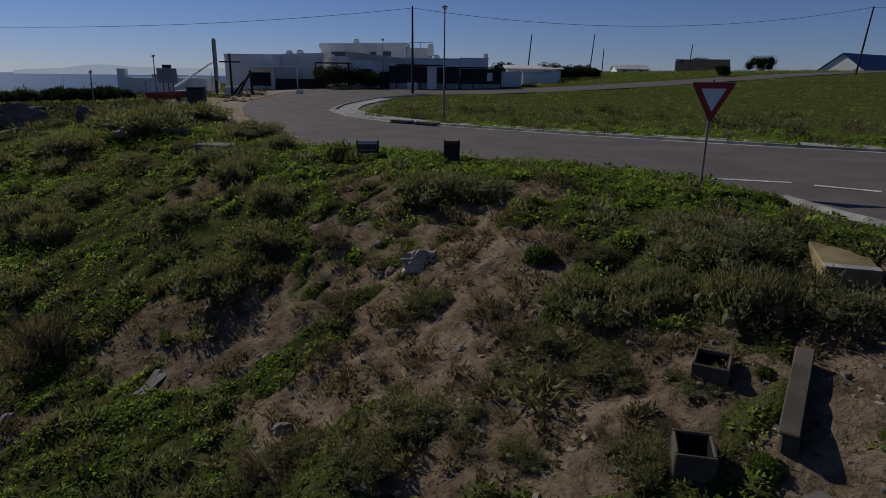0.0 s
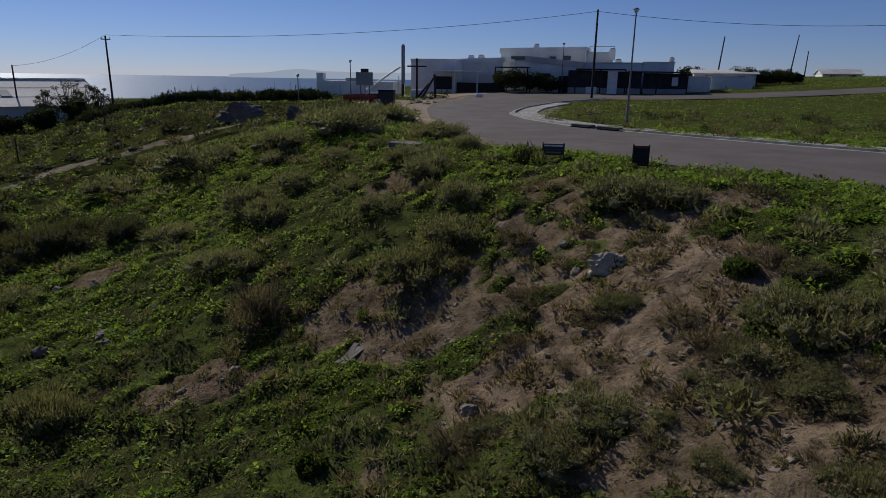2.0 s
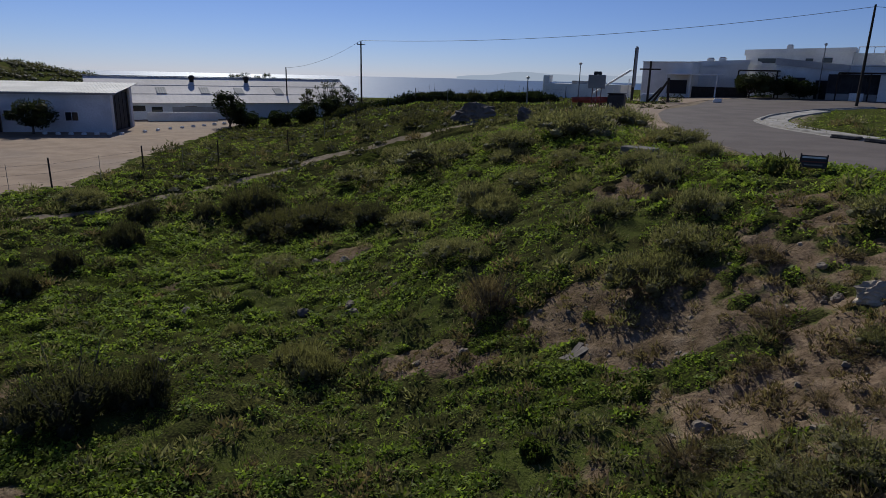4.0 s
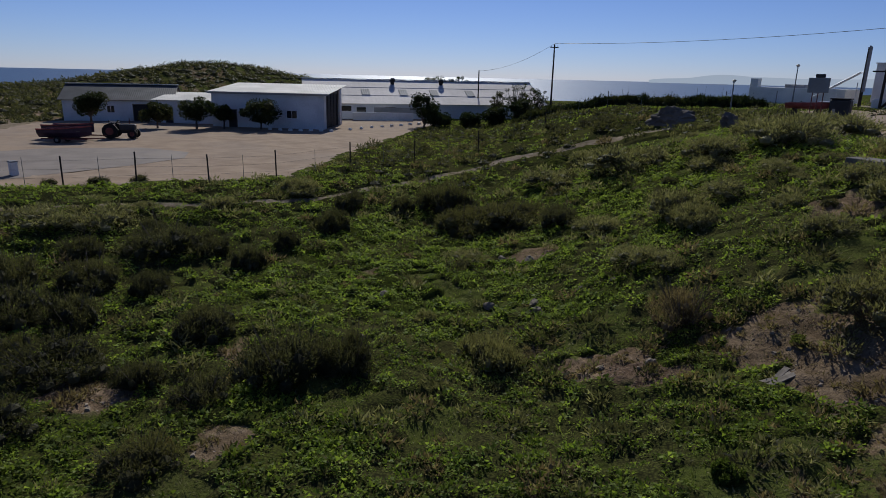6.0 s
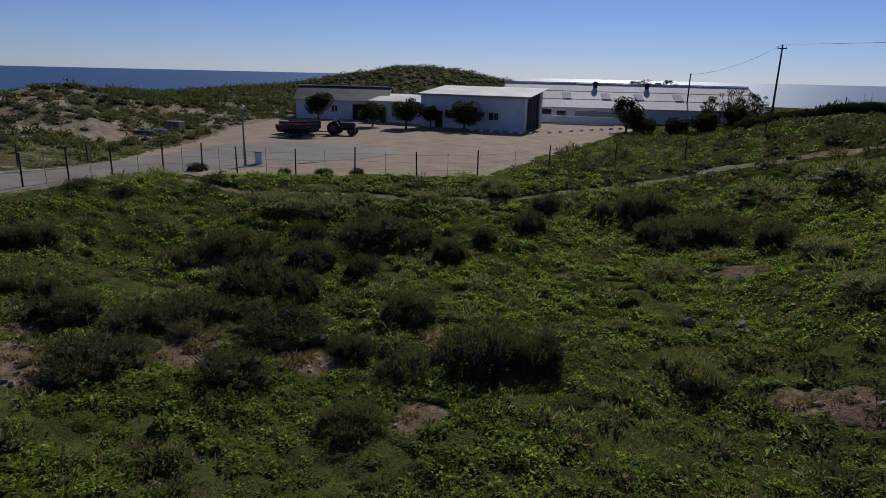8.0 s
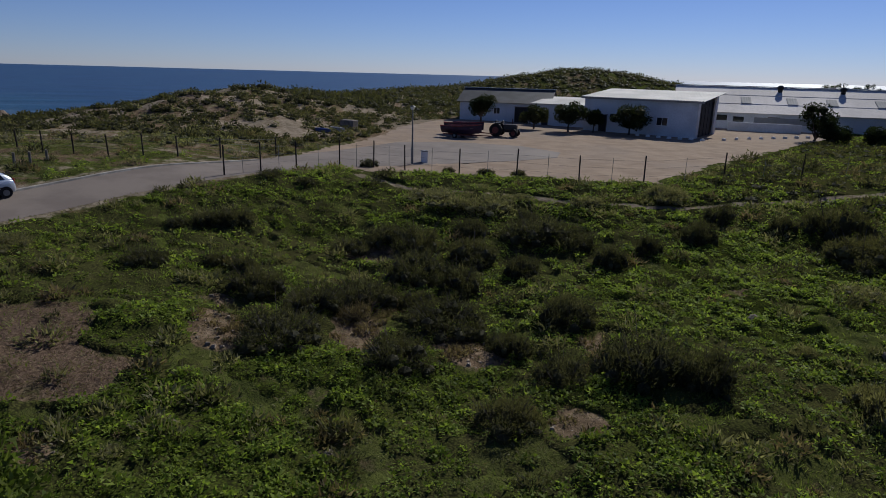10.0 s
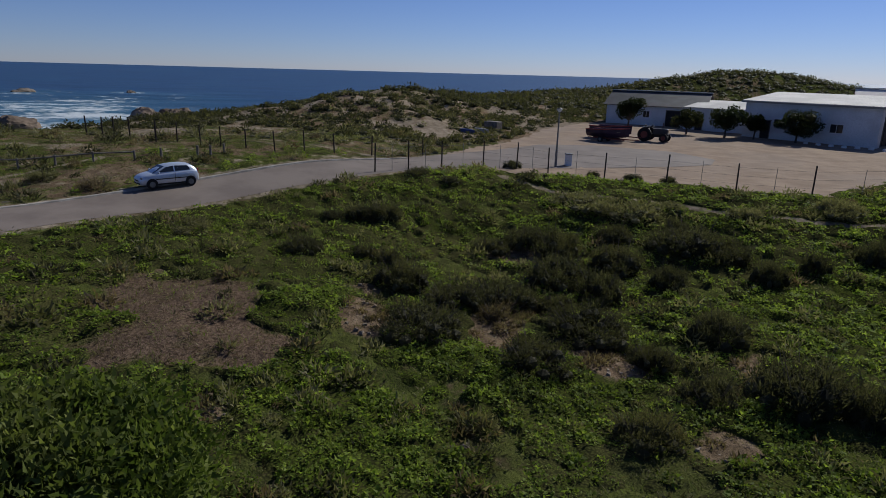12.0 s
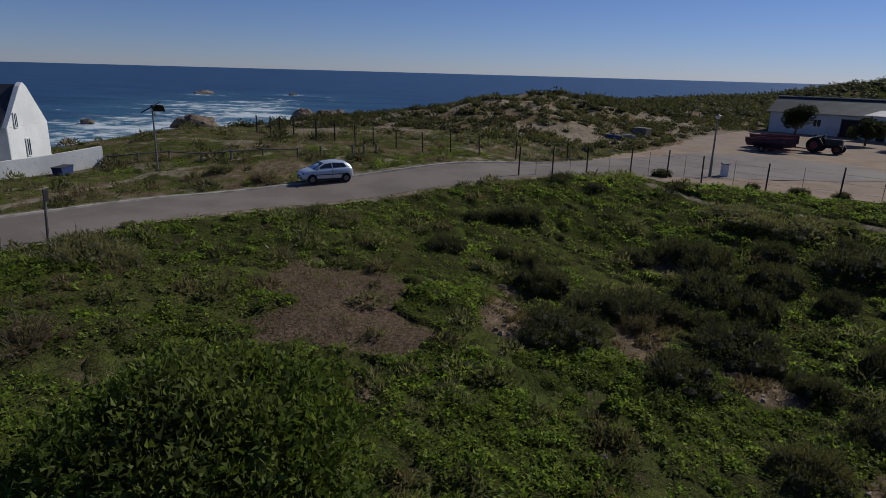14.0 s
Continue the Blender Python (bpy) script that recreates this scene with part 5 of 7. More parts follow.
part("bracket", rodded((5.45, -2.6, 1.85), (5.6, -2.6, 2.0), 0.03, 0.03, 6), "steel", dish)
gw = thing("garden_wall", "white plastered garden wall stepping down", "wall")
for (x0, y0), (x1, y1), h0, h1 in (((-24.5, -41.2), (-30.2, -39.4), 0.15, 0.45), ((-30.2, -39.4), (-33.6, -38.3), 0.45, 0.79)):
    a, b = Vector((x0, y0, 1.2)), Vector((x1, y1, 1.2))
    nrm = Vector((-(y1 - y0), x1 - x0, 0)).normalized() * 0.11
    bm = bmesh.new()
    vs = [bm.verts.new(p) for p in (a - nrm, b - nrm, b + nrm, a + nrm)]
    vt = [bm.verts.new(v.co + Vector((0, 0, 1.1 + h))) for v, h in zip(vs, (h0, h1, h1, h0))]
    bm.faces.new(vs[::-1]), bm.faces.new(vt)
    for i in range(4):
        bm.faces.new((vs[i], vs[(i + 1) % 4], vt[(i + 1) % 4], vt[i]))
    bmesh.ops.recalc_face_normals(bm, faces=bm.faces)
    part("panel", bm, "white", gw)
bn = place("boat_box", "dark blue plastic bin tub by the wall", "bin", -30.4, -38.2, 20, 0.05)
bn.matrix_basis = bn.matrix_basis @ Matrix.Scale(0.75, 4)
part("tub", prism([(-0.75, 0), (0.75, 0), (0.95, 0.75), (-0.95, 0.75)], -0.4, 0.4), "roof_blue", bn)
part("rim", boxed(0, 0, 0.77, 2.0, 0.9, 0.06, 0.02), "steel_dark", bn)

# the white flat-roofed houses beyond the bend
wc = thing("white_complex", "white flat-roofed coastal house with pergolas", "house", (0, 0, 6.85), 0)
YB = 92.0


def px(v, d=YB):
    """Metres across at that distance."""
    return (v - 775.5) / 1111.0 * d


def mass(x0, x1, y, deep, h, mat="white"):
    wall_box(wc, px(x0, y), px(x1, y), y, y + deep, -0.4, h, mat, "wall_block", 0.05)
    bm = bmesh.new()
    box(bm, px((x0 + x1) / 2, y), y + deep / 2, h + 0.06, px(x1, y) - px(x0, y) + 0.2, deep + 0.2, 0.12)
    part("parapet", bm, "white", wc)


mass(391, 474, 90, 12, 4.3)
mass(474.5, 560, 94, 10, 4.35)
mass(556, 700, 104, 9, 6.3)
mass(700.5, 742, 106, 8, 6.0)
mass(600, 694, 91, 9, 3.9)
mass(694.5, 790, 93, 8, 4.1)
mass(790.5, 840, 94, 8, 4.25)
mass(840.5, 898, 93, 7, 2.4, "white")
mass(898.5, 960, 101, 7, 2.5, "white")
# pergola of dark timber along the front
for x0, x1, y, h, pm in ((432, 514, 88, 2.75, "sign_white"), (546, 602, 88.5, 3.35, "timber_dark"), (684, 765, 88.5, 3.2, "timber_dark"), (768, 862, 89, 2.95, "timber_dark")):
    pg = part("pergola", boxed(px((x0 + x1) / 2, y), y + 1.5, h, px(x1, y) - px(x0, y), 3.4, 0.14, 0.02), pm, wc, "flat pergola roof")
    n = int((px(x1, y) - px(x0, y)) / 2.6)
    for i in range(n + 1):
        part("post", boxed(px(x0, y) + (px(x1, y) - px(x0, y)) * i / n, y, h / 2 - 0.2, 0.16, 0.16, h + 0.3, 0.01), pm, pg)
# Near-black panels put the shade of the openings into their colour
for x0, x1, y, z0, z1 in ((436, 468, 89.9, 0.2, 2.0), (688, 738, 92.9, 0, 2.7), (768, 786, 92.9, 0.2, 2.6), (800, 836, 93.9, 0, 2.5), (846, 862, 92.9, 0.9, 2.0), (622, 642, 90.9, 1.3, 2.6), (656, 676, 90.9, 0, 2.3)):
    part("opening", boxed(px((x0 + x1) / 2, y), y - 0.02, (z0 + z1) / 2, px(x1, y) - px(x0, y), 0.1, z1 - z0, 0.01), "dark", wc, "shaded glazed opening")
for x0, x1, z in ((574, 600, 5.0), (640, 650, 5.0), (662, 675, 5.1)):
    part("window", boxed(px((x0 + x1) / 2, 103.9), 103.9, z, px(x1, 104) - px(x0, 104), 0.1, 0.65, 0.01), "glass", wc, "dark upper window")
for x, y, h, w in ((503, 96, 5.0, 0.9), (521, 96, 5.1, 0.9), (617, 106, 7.2, 0.8), (742, 103, 6.4, 0.9), (835, 96, 4.9, 0.7), (752, 95, 4.6, 0.9)):
    ch = part("chimney", boxed(px(x, y), y, h - 0.8, w, w, 1.6, 0.04), "white", wc)
    part("cowl", boxed(px(x, y), y, h + 0.05, w * 0.7, w * 0.7, 0.16, 0.02), "grey_wall", ch)
fr = part("roof_frame", rodded((px(706, 105), 105, 6.9), (px(745, 105), 105, 6.9), 0.06, 0.06, 6), "sign_white", wc, "thin white roof frame")
for x in (706, 725, 745):
    part("post", rodded((px(x, 105), 105, 5.9), (px(x, 105), 105, 6.9), 0.05, 0.05, 6), "sign_white", fr)
part("forecourt_wall", boxed(px(528), 89.2, 0.45, px(570) - px(486), 0.25, 1.5, 0.02), "timber_dark", wc, "brown forecourt wall")
# Dark boxes put the backlit front's shade into the colour of the verandas
for x0, x1, y, h in ((672, 736, 89.4, 3.1), (753, 790, 89.6, 3.0), (794, 862, 90.2, 2.85)):
    ve = part("veranda", boxed(px((x0 + x1) / 2, y), y + 0.9, h / 2 - 0.2, px(x1, y) - px(x0, y), 1.8, h + 0.3, 0.03), "veranda_shade", wc, "enclosed veranda, its shaded front painted near-black")
    n = int((px(x1, y) - px(x0, y)) / 1.1)
    for i in range(n + 1):
        part("mullion", boxed(px(x0, y) + (px(x1, y) - px(x0, y)) * i / n, y - 0.03, h / 2 - 0.1, 0.09, 0.09, h + 0.1, 0.01), "steel_dark", ve)
    part("base_wall", boxed(px((x0 + x1) / 2, y), y - 0.08, 0.3, px(x1, y) - px(x0, y), 0.12, 1.0, 0.02), "grey_wall", ve)
for x0, x1, h in ((736.5, 752.5, 3.0), (702, 720, 0.9)):
    part("pier", boxed(px((x0 + x1) / 2, 89), 89, h / 2 - 0.2, px(x1, 89) - px(x0, 89), 0.4, h + 0.4, 0.03), "white", wc)
part("window", boxed(px(843, 89.9), 89.9, 1.75, 0.75, 0.12, 1.1, 0.02), "sign_white", wc, "white framed window")
for x0, x1, y, z0, z1 in ((600, 694, 91, 4.75, 3.95), (474, 560, 94, 4.35, 4.6), (556, 700, 104, 6.35, 6.6)):
    bm = prism([(px(x0, y) - 0.2, z0 - 0.6), (px(x1, y) + 0.2, z1 - 0.6 if x0 == 600 else z1 - 0.4), (px(x1, y) + 0.2, z1 + 0.2), (px(x0, y) - 0.2, z0 + 0.2)], y - 0.15, y + 8.5)
    part("sloping_roof", bm, "white" if x0 != 600 else "roof_light", wc)
lc = thing("cottage", "low white cottage wall behind the fence", "cottage", (-50, 101, 6.2), 0)
wall_box(lc, -2, 12, 0, 6, -2.0, 1.7, "white")
wall_box(lc, -2.2, -1.0, 0.5, 1.7, 1.6, 3.0, "white", "chimney")
wall_box(lc, 3, 6, 1, 4, 1.7, 2.2, "grey_wall", "roof_box")


def gable_house(x, y, z, turn, w, d, h, top_, roof, wallm, label, chimney=False):
    g = thing("house", label, "house", (x, y, z), turn)
    wall_box(g, -w / 2, w / 2, -d / 2, d / 2, -1, h, wallm)
    for s in (-1, 1):
        part("gable", prism([(-d / 2, h), (d / 2, h), (0, top_)], s * w / 2 - 0.12, s * w / 2 + 0.12), wallm, g).matrix_basis = Matrix.Rotation(radians(90), 4, "Z")
        part("roof", prism([(s * (d / 2 + 0.5), h - 0.25), (s * (d / 2 + 0.5), h - 0.1), (s * 0.02, top_ + 0.16), (s * 0.02, top_)], -w / 2 - 0.4, w / 2 + 0.4), roof, g).matrix_basis = Matrix.Rotation(radians(90), 4, "Z")
    if chimney:
        wall_box(g, -w / 2 - 0.6, -w / 2 + 0.7, -0.7, 0.7, 0, top_ + 0.3, "white", "chimney")
    window(g, -w / 4, h * 0.55, 1.2, 1.0, -d / 2)
    window(g, w / 4, h * 0.55, 1.2, 1.0, -d / 2)
    return g


gable_house(81.6, 127.5, 8.4, 35, 24, 9, 1.6, 5.0, "roof_blue", "white", "white house with a blue metal roof")
gable_house(64.5, 168, 8.7, -20, 12, 8, 2.0, 4.6, "thatch", "thatch", "dark thatched cottage with a white chimney", True)
gable_house(52, 190, 9.6, 0, 9, 7, 1.6, 2.6, "roof_light", "white", "small distant white house")
gable_house(14.0, 112, 8.0, 0, 9, 6, 2.1, 2.4, "roof_old", "white", "low white outbuilding beside shrubs")


# planting: leaf clouds


def rng_(seed):
    return np.random.default_rng(seed)


def leaf_quads(c, way, length, width, rng, fold=0.25, level=0.9):
    """Leaves as folded diamonds: arrays of vertices and of faces."""
    n = len(c)
    way = way / np.linalg.norm(way, axis=1, keepdims=True)
    ref = rng.normal(size=(n, 3))
    ref[:, 2] *= level
    side = np.cross(way, ref)
    side /= np.linalg.norm(side, axis=1, keepdims=True) + 1e-9
    length, width = np.broadcast_to(length, n)[:, None], np.broadcast_to(width, n)[:, None]
    up = np.cross(side, way)
    mid = c + way * length * 0.5
    v = np.stack([c, mid + side * width / 2 + up * width * fold, c + way * length, mid - side * width / 2 + up * width * fold], 1).reshape(-1, 3)
    return v, np.arange(4 * n).reshape(n, 4)


def leaf_tris(c, way, length, width, rng, level=0.9):
    """Narrow pointed leaves, one face each."""
    n = len(c)
    way = way / np.linalg.norm(way, axis=1, keepdims=True)
    ref = rng.normal(size=(n, 3))
    ref[:, 2] *= level
    side = np.cross(way, ref)
    side /= np.linalg.norm(side, axis=1, keepdims=True) + 1e-9
    length, width = np.broadcast_to(length, n)[:, None], np.broadcast_to(width, n)[:, None]
    v = np.stack([c - side * width / 2, c + side * width / 2, c + way * length], 1).reshape(-1, 3)
    return v, np.arange(3 * n).reshape(n, 3)


ICO = bmesh.new()
bmesh.ops.create_icosphere(ICO, subdivisions=1, radius=1.0)
ICO_V, ICO_F = np.array([v.co[:] for v in ICO.verts]), np.array([[v.index for v in f.verts] for f in ICO.faces])
ICO.free()


def balls(cen, size, squash):
    """Small rough lumps, filler added inside foliage to close gaps and give solid shading."""
    v = ICO_V[None] * size[:, None, None] * np.array([1, 1, squash]) + cen[:, None]
    f = ICO_F[None] + (np.arange(len(cen)) * len(ICO_V))[:, None, None]
    return v.reshape(-1, 3), f.reshape(-1, 3)


def shrub_meshes(seed, lobes, per, leaf, slim, flat, ragged=0.3, spiky=0.5, wild=0.8, core=0.72):
    """Foliage arrays and twig lines of a shrub about 1 m in radius and flat m high."""
    rng = rng_(seed)
    a, r = rng.uniform(0, 2 * np.pi, lobes), np.sqrt(rng.uniform(0, 1, lobes)) * 0.82
    top_ = flat * np.sqrt(np.clip(1 - r**2, 0.05, 1)) * rng.uniform(1 - ragged, 1 + ragged * 0.6, lobes)
    cen = np.stack([r * np.cos(a), r * np.sin(a), top_ * 0.62], 1)
    size = rng.uniform(0.2, 0.38, lobes)
    k = np.repeat(np.arange(lobes), per)
    d = rng.normal(size=(len(k), 3))
    d[:, 2] = np.abs(d[:, 2]) * 0.9 + 0.05
    d /= np.linalg.norm(d, axis=1, keepdims=True)
    rad = rng.uniform(0.35, 1.0, len(k)) ** 0.6
    p = cen[k] + d * (size[k] * rad)[:, None] * np.array([1, 1, flat * 1.15])
    p[:, 2] = np.maximum(p[:, 2] - 0.12 * flat * rng.uniform(0, 1, len(k)), 0.02)
    # low skirt
    m = len(k) // 4
    sa, sr = rng.uniform(0, 2 * np.pi, m), rng.uniform(0.45, 1.0, m)
    sp = np.stack([sr * np.cos(sa), sr * np.sin(sa), rng.uniform(0.02, 0.5, m) * flat * np.sqrt(1.05 - sr**2)], 1)
    sd_ = np.stack([np.cos(sa), np.sin(sa), rng.uniform(0.1, 1.2, m)], 1)
    way = d + np.array([0, 0, spiky]) + rng.normal(size=d.shape) * wild
    p, way = np.concatenate([p, sp]), np.concatenate([way, sd_ + rng.normal(size=sd_.shape) * wild])
    ln = leaf * rng.uniform(0.6, 1.35, len(p))
    v, f = leaf_tris(p - way / np.linalg.norm(way, axis=1, keepdims=True) * ln[:, None] * 0.5, way, ln, ln * slim, rng)
    bv, bf = balls(cen - np.array([0, 0, 0.16 * flat]), size * core, flat * 1.1)
    f = np.concatenate([f, bf + len(v)])
    v = np.concatenate([v, bv])
    return v, f, cen


def shrub(name, label, category, seed, foliage, lobes=26, per=42, leaf=0.1, slim=0.4, flat=0.7, ragged=0.3, spiky=0.5, bare=0, group="", wild=0.8, core=0.7):
    t = thing(name, label, category, group=group)
    v, f, cen = shrub_meshes(seed, lobes, per, leaf, slim, flat, ragged, spiky, wild, core)
    fo = fast_mesh("foliage", v, f, foliage)
    fo.parent = t
    bm = bmesh.new()
    rnd = random.Random(seed)
    for c in cen[:: max(1, len(cen) // 9)]:
        rod(bm, (c[0] * 0.12, c[1] * 0.12, -0.1), (c[0] * 0.9, c[1] * 0.9, c[2]), 0.028, 0.01, 4)
    for _ in range(bare):
        a, k = rnd.uniform(0, 6.28), rnd.uniform(0.4, 0.95)
        rod(bm, (0.2 * math.cos(a), 0.2 * math.sin(a), 0), (k * math.cos(a), k * math.sin(a), flat * rnd.uniform(0.6, 1.25)), 0.012, 0.004, 3)
    part("stem", bm, "bark", t, "bare grey twigs")
    return t


KINDS = {
    "grey": [shrub("shrub", "grey-green low shrub with fine upright sprigs on the bank", "shrub", 100 + i, "leaf_grey", 34, 85, 0.08, 0.34, 0.72, 0.45, 0.8, 8, "shrubs on the bank", 0.45, 0.4) for i in range(4)],
    "dark": [shrub("shrub", "dark dense rounded shrub in the weedy hollow", "shrub", 200 + i, "leaf_dark", 34, 115, 0.065, 0.3, 0.75, 0.4, 0.4, 22, "dark shrubs in the hollow", 0.45, 0.48) for i in range(4)],
    "dry": [shrub("shrub", "dry brown twiggy shrub on bare soil", "shrub", 300 + i, "leaf_dry", 24, 100, 0.09, 0.14, 0.68, 0.45, 0.7, 40, "dry shrubs on the bank", 0.7, 0.3) for i in range(3)],
    "leafy": [shrub("shrub", "fresh green broad-leaved bush", "shrub", 400 + i, "leaf_bush", 34, 60, 0.16, 0.75, 0.8, 0.3, 0.2, 0, "broad-leaved bushes", 0.6) for i in range(2)],
    "big": [shrub("bush", "large dense green bush with small glossy leaves", "bush", 500, "leaf_bush", 190, 220, 0.052, 0.5, 0.8, 0.4, 0.1, 0, "large green bushes", 0.9)],
    "hedge": [shrub("shrub", "dark clipped-looking shrub of a windbreak hedge", "shrub", 720 + i, "leaf_tree", 18, 60, 0.13, 0.4, 0.75, 0.3, 0.4, 4, "windbreak hedge", 0.5) for i in range(2)],
}
USED = set()


def plant(kind, x, y, r, h=0.75, n=None):
    """One more shrub of a kind; r is its radius, h its height by its radius."""
    some = KINDS[kind]
    src = some[(n if n is not None else int(abs(x * 7.3 + y * 3.1) * 10)) % len(some)]
    r = r * {"dark": 0.85, "hedge": 1.0, "big": 1.0}.get(kind, 0.92)
    h = {"dark": max(0.75, min(1.15, 0.95 * h)), "hedge": h, "big": h}.get(kind, max(0.5, min(0.95, 0.75 * h)))
    m = pose(x, y, gz(x, y) - 0.06 * r, 0, 0, (x * 57 + y * 131) % 360) @ Matrix.Diagonal((r, r, r * h / 0.75, 1))
    if src in USED:
        copy_thing(src, m)
    else:
        src.matrix_basis = m
        USED.add(src)


# shrubs: place, radius, height by radius
BANK_GREY = [(-5.9, 20.9, 1.24, 1.23), (-5.6, 18.6, 1.54, 0.92), (-6.4, 16.8, 1.6, 1.05), (-5.7, 16.9, 0.97, 1.18), (-0.4, 19.2, 1.42, 0.7), (0.9, 18.8, 0.92, 0.87), (3.2, 12.1, 0.91, 0.92), (4.4, 11.9, 0.86, 1.26), (5.5, 10.9, 0.94, 1.35), (6.7, 10.6, 0.96, 1), (6, 12.6, 1.1, 0.57), (3.5, 13.8, 0.83, 0.75), (5.4, 14.1, 1, 0.45), (1.4, 10.6, 0.57, 0.59), (2.2, 11.3, 0.71, 0.71), (-0.5, 10.3, 1.26, 0.54), (-1.3, 9.3, 0.79, 0.66), (2.9, 8, 0.49, 1.35), (-2.4, 10.3, 0.6, 0.51), (0.5, 9.9, 0.4, 1.02), (2.9, 10.7, 0.43, 0.81), (5.1, 12.9, 0.69, 0.96)]
BANK_TOP = [(-0.4, 13.8, 0.64, 0.81), (-10.8, 35.2, 1.45, 0.77), (-17.2, 41.6, 2.34, 0.58), (-19.6, 37.5, 2.38, 0.52), (-19.8, 32.9, 2, 0.69), (-8.5, 25.1, 1.05, 1.15), (-16.6, 24.1, 1.17, 1.1), (-14.6, 29.5, 1.58, 0.57), (-8.1, 30.6, 0.98, 1.01), (-9.2, 21.3, 0.83, 1.01), (-15.5, 26.6, 1.23, 0.69), (-23.5, 33.3, 1.61, 0.75)]
BANK_DRY = [(-11.2, 16.1, 1.35, 1.24), (-2.5, 14.9, 0.91, 0.84), (-0.9, 13.5, 0.58, 0.93), (1, 12.6, 0.65, 0.58), (-1.3, 11.9, 0.59, 1.17), (1.7, 9.4, 0.67, 1.1), (-3.2, 10.1, 0.78, 0.72), (-5.4, 13.8, 0.58, 0.8), (0.7, 11.8, 0.51, 0.45), (2.9, 14.4, 0.47, 1.35), (-5.9, 25.5, 0.93, 1.22), (4.8, 10.4, 0.49, 0.95), (3.7, 10.6, 0.58, 0.45), (3.4, 8.5, 0.37, 1.35), (2.4, 8.7, 0.51, 1.17), (-2.8, 13.4, 0.6, 0.65), (0.3, 11, 0.49, 0.62), (2.2, 9.9, 0.55, 0.58), (-3.4, 17.9, 0.66, 0.7), (0.7, 10.4, 0.42, 0.76), (-3.5, 13.8, 0.55, 0.68), (-0.5, 12, 0.47, 0.52)]
BANK_FILL = [(1.3, 11.7, 0.67, 0.54), (3, 10.2, 0.62, 0.51), (3.3, 9, 0.48, 0.7), (1.3, 8.8, 0.65, 0.72), (0.4, 9, 0.57, 0.78), (4.1, 9.3, 0.45, 0.63), (3.5, 11.6, 0.57, 0.59), (-0.1, 13.8, 0.58, 0.72), (-1.8, 13.2, 0.7, 0.64), (2.5, 12.6, 0.6, 0.82), (-0.9, 10.6, 0.49, 0.58), (5.1, 11.5, 0.52, 0.75), (2.3, 10.5, 0.47, 0.64)]
LEAFY = [(2.2, 14.3, 0.43, 1.35), (-4.4, 25.7, 0.69, 1.35), (5.1, 15.6, 0.37, 1.35), (8.6, 16.6, 0.75, 0.64), (5.1, 9.2, 0.45, 1.35), (4.9, 8.3, 0.33, 1.35), (4.4, 7.5, 0.71, 1), (-7.3, 15.2, 0.48, 0.94), (5.5, 18.6, 0.52, 0.54), (-6.2, 9.6, 0.56, 1.33), (-36.2, 29.8, 0.51, 1.35), (-39.6, -46.6, 0.78, 0.94)]
SLOPE_GREY = [(-13.9, 10.3, 0.92, 1.32), (-14, 18.8, 0.97, 1.03), (-24.9, 31.6, 2.45, 0.55), (-18.7, 30.9, 1.91, 0.68), (-17.3, 35.5, 2.89, 0.48), (-29.1, 30, 1.85, 0.61), (-14.8, 22.8, 0.87, 1.19), (-11.9, 24.4, 0.98, 1.05), (-19.5, 22.3, 1.33, 0.73), (-9.7, 27, 1.28, 0.84), (-14.9, 10.7, 0.72, 1.09), (-18, 10.8, 0.55, 1.27), (-37, 15.2, 1.24, 0.93), (-22.8, 16.8, 1.04, 0.81), (-15, 19, 1.02, 0.58), (-30.2, 34.4, 1.63, 0.73), (-15.3, 23.2, 1.15, 0.88), (-36.5, 1.3, 1.73, 0.67), (-35.2, 3.9, 1.54, 0.55), (-36.4, 6.1, 0.98, 0.77), (-35.7, 10.1, 0.99, 0.45), (-36.7, 15, 1.24, 0.79)]
SLOPE_DRY = [(-10.8, 15.5, 0.99, 1.35), (-13.3, 11.6, 1.1, 0.51), (-13.3, 11.2, 1.27, 0.73), (-21.8, -3.2, 0.97, 0.91), (-21.8, -13.1, 0.84, 0.45), (-12.7, -19.3, 1.58, 0.45), (-11, -17.6, 1.12, 0.45), (-16.4, 2.4, 0.63, 1.35)]
HOLLOW_DARK = [(-19.5, -5.7, 1.8, 0.8), (-17.9, -2.2, 1.58, 0.6), (-14.8, 0.4, 1.25, 0.94), (-16.9, 2.5, 1.2, 1.01), (-16.7, 4.9, 1.23, 1.03), (-16.1, 6.5, 1, 1.26), (-20.8, 4, 1.34, 0.88), (-23.2, -1.1, 0.98, 0.88), (-23.2, -3.2, 1.12, 0.89), (-22.4, -4.9, 1.19, 0.77), (-24.1, -7, 1.39, 0.54), (-25.1, 0.7, 1.33, 0.97), (-26.6, -0.9, 1.11, 1.03), (-28.6, 2, 1.26, 0.98), (-26.3, 3.7, 1.07, 1), (-29.9, -3.7, 1.11, 0.74), (-31.2, -2.1, 0.89, 1.1), (-30.2, -0.5, 1.25, 1.18), (-31.7, 2.2, 1.19, 0.9), (-19.4, 1.3, 0.81, 0.66), (-20.9, -0.3, 1.22, 0.45), (-18.9, 1.5, 0.76, 1.12)]
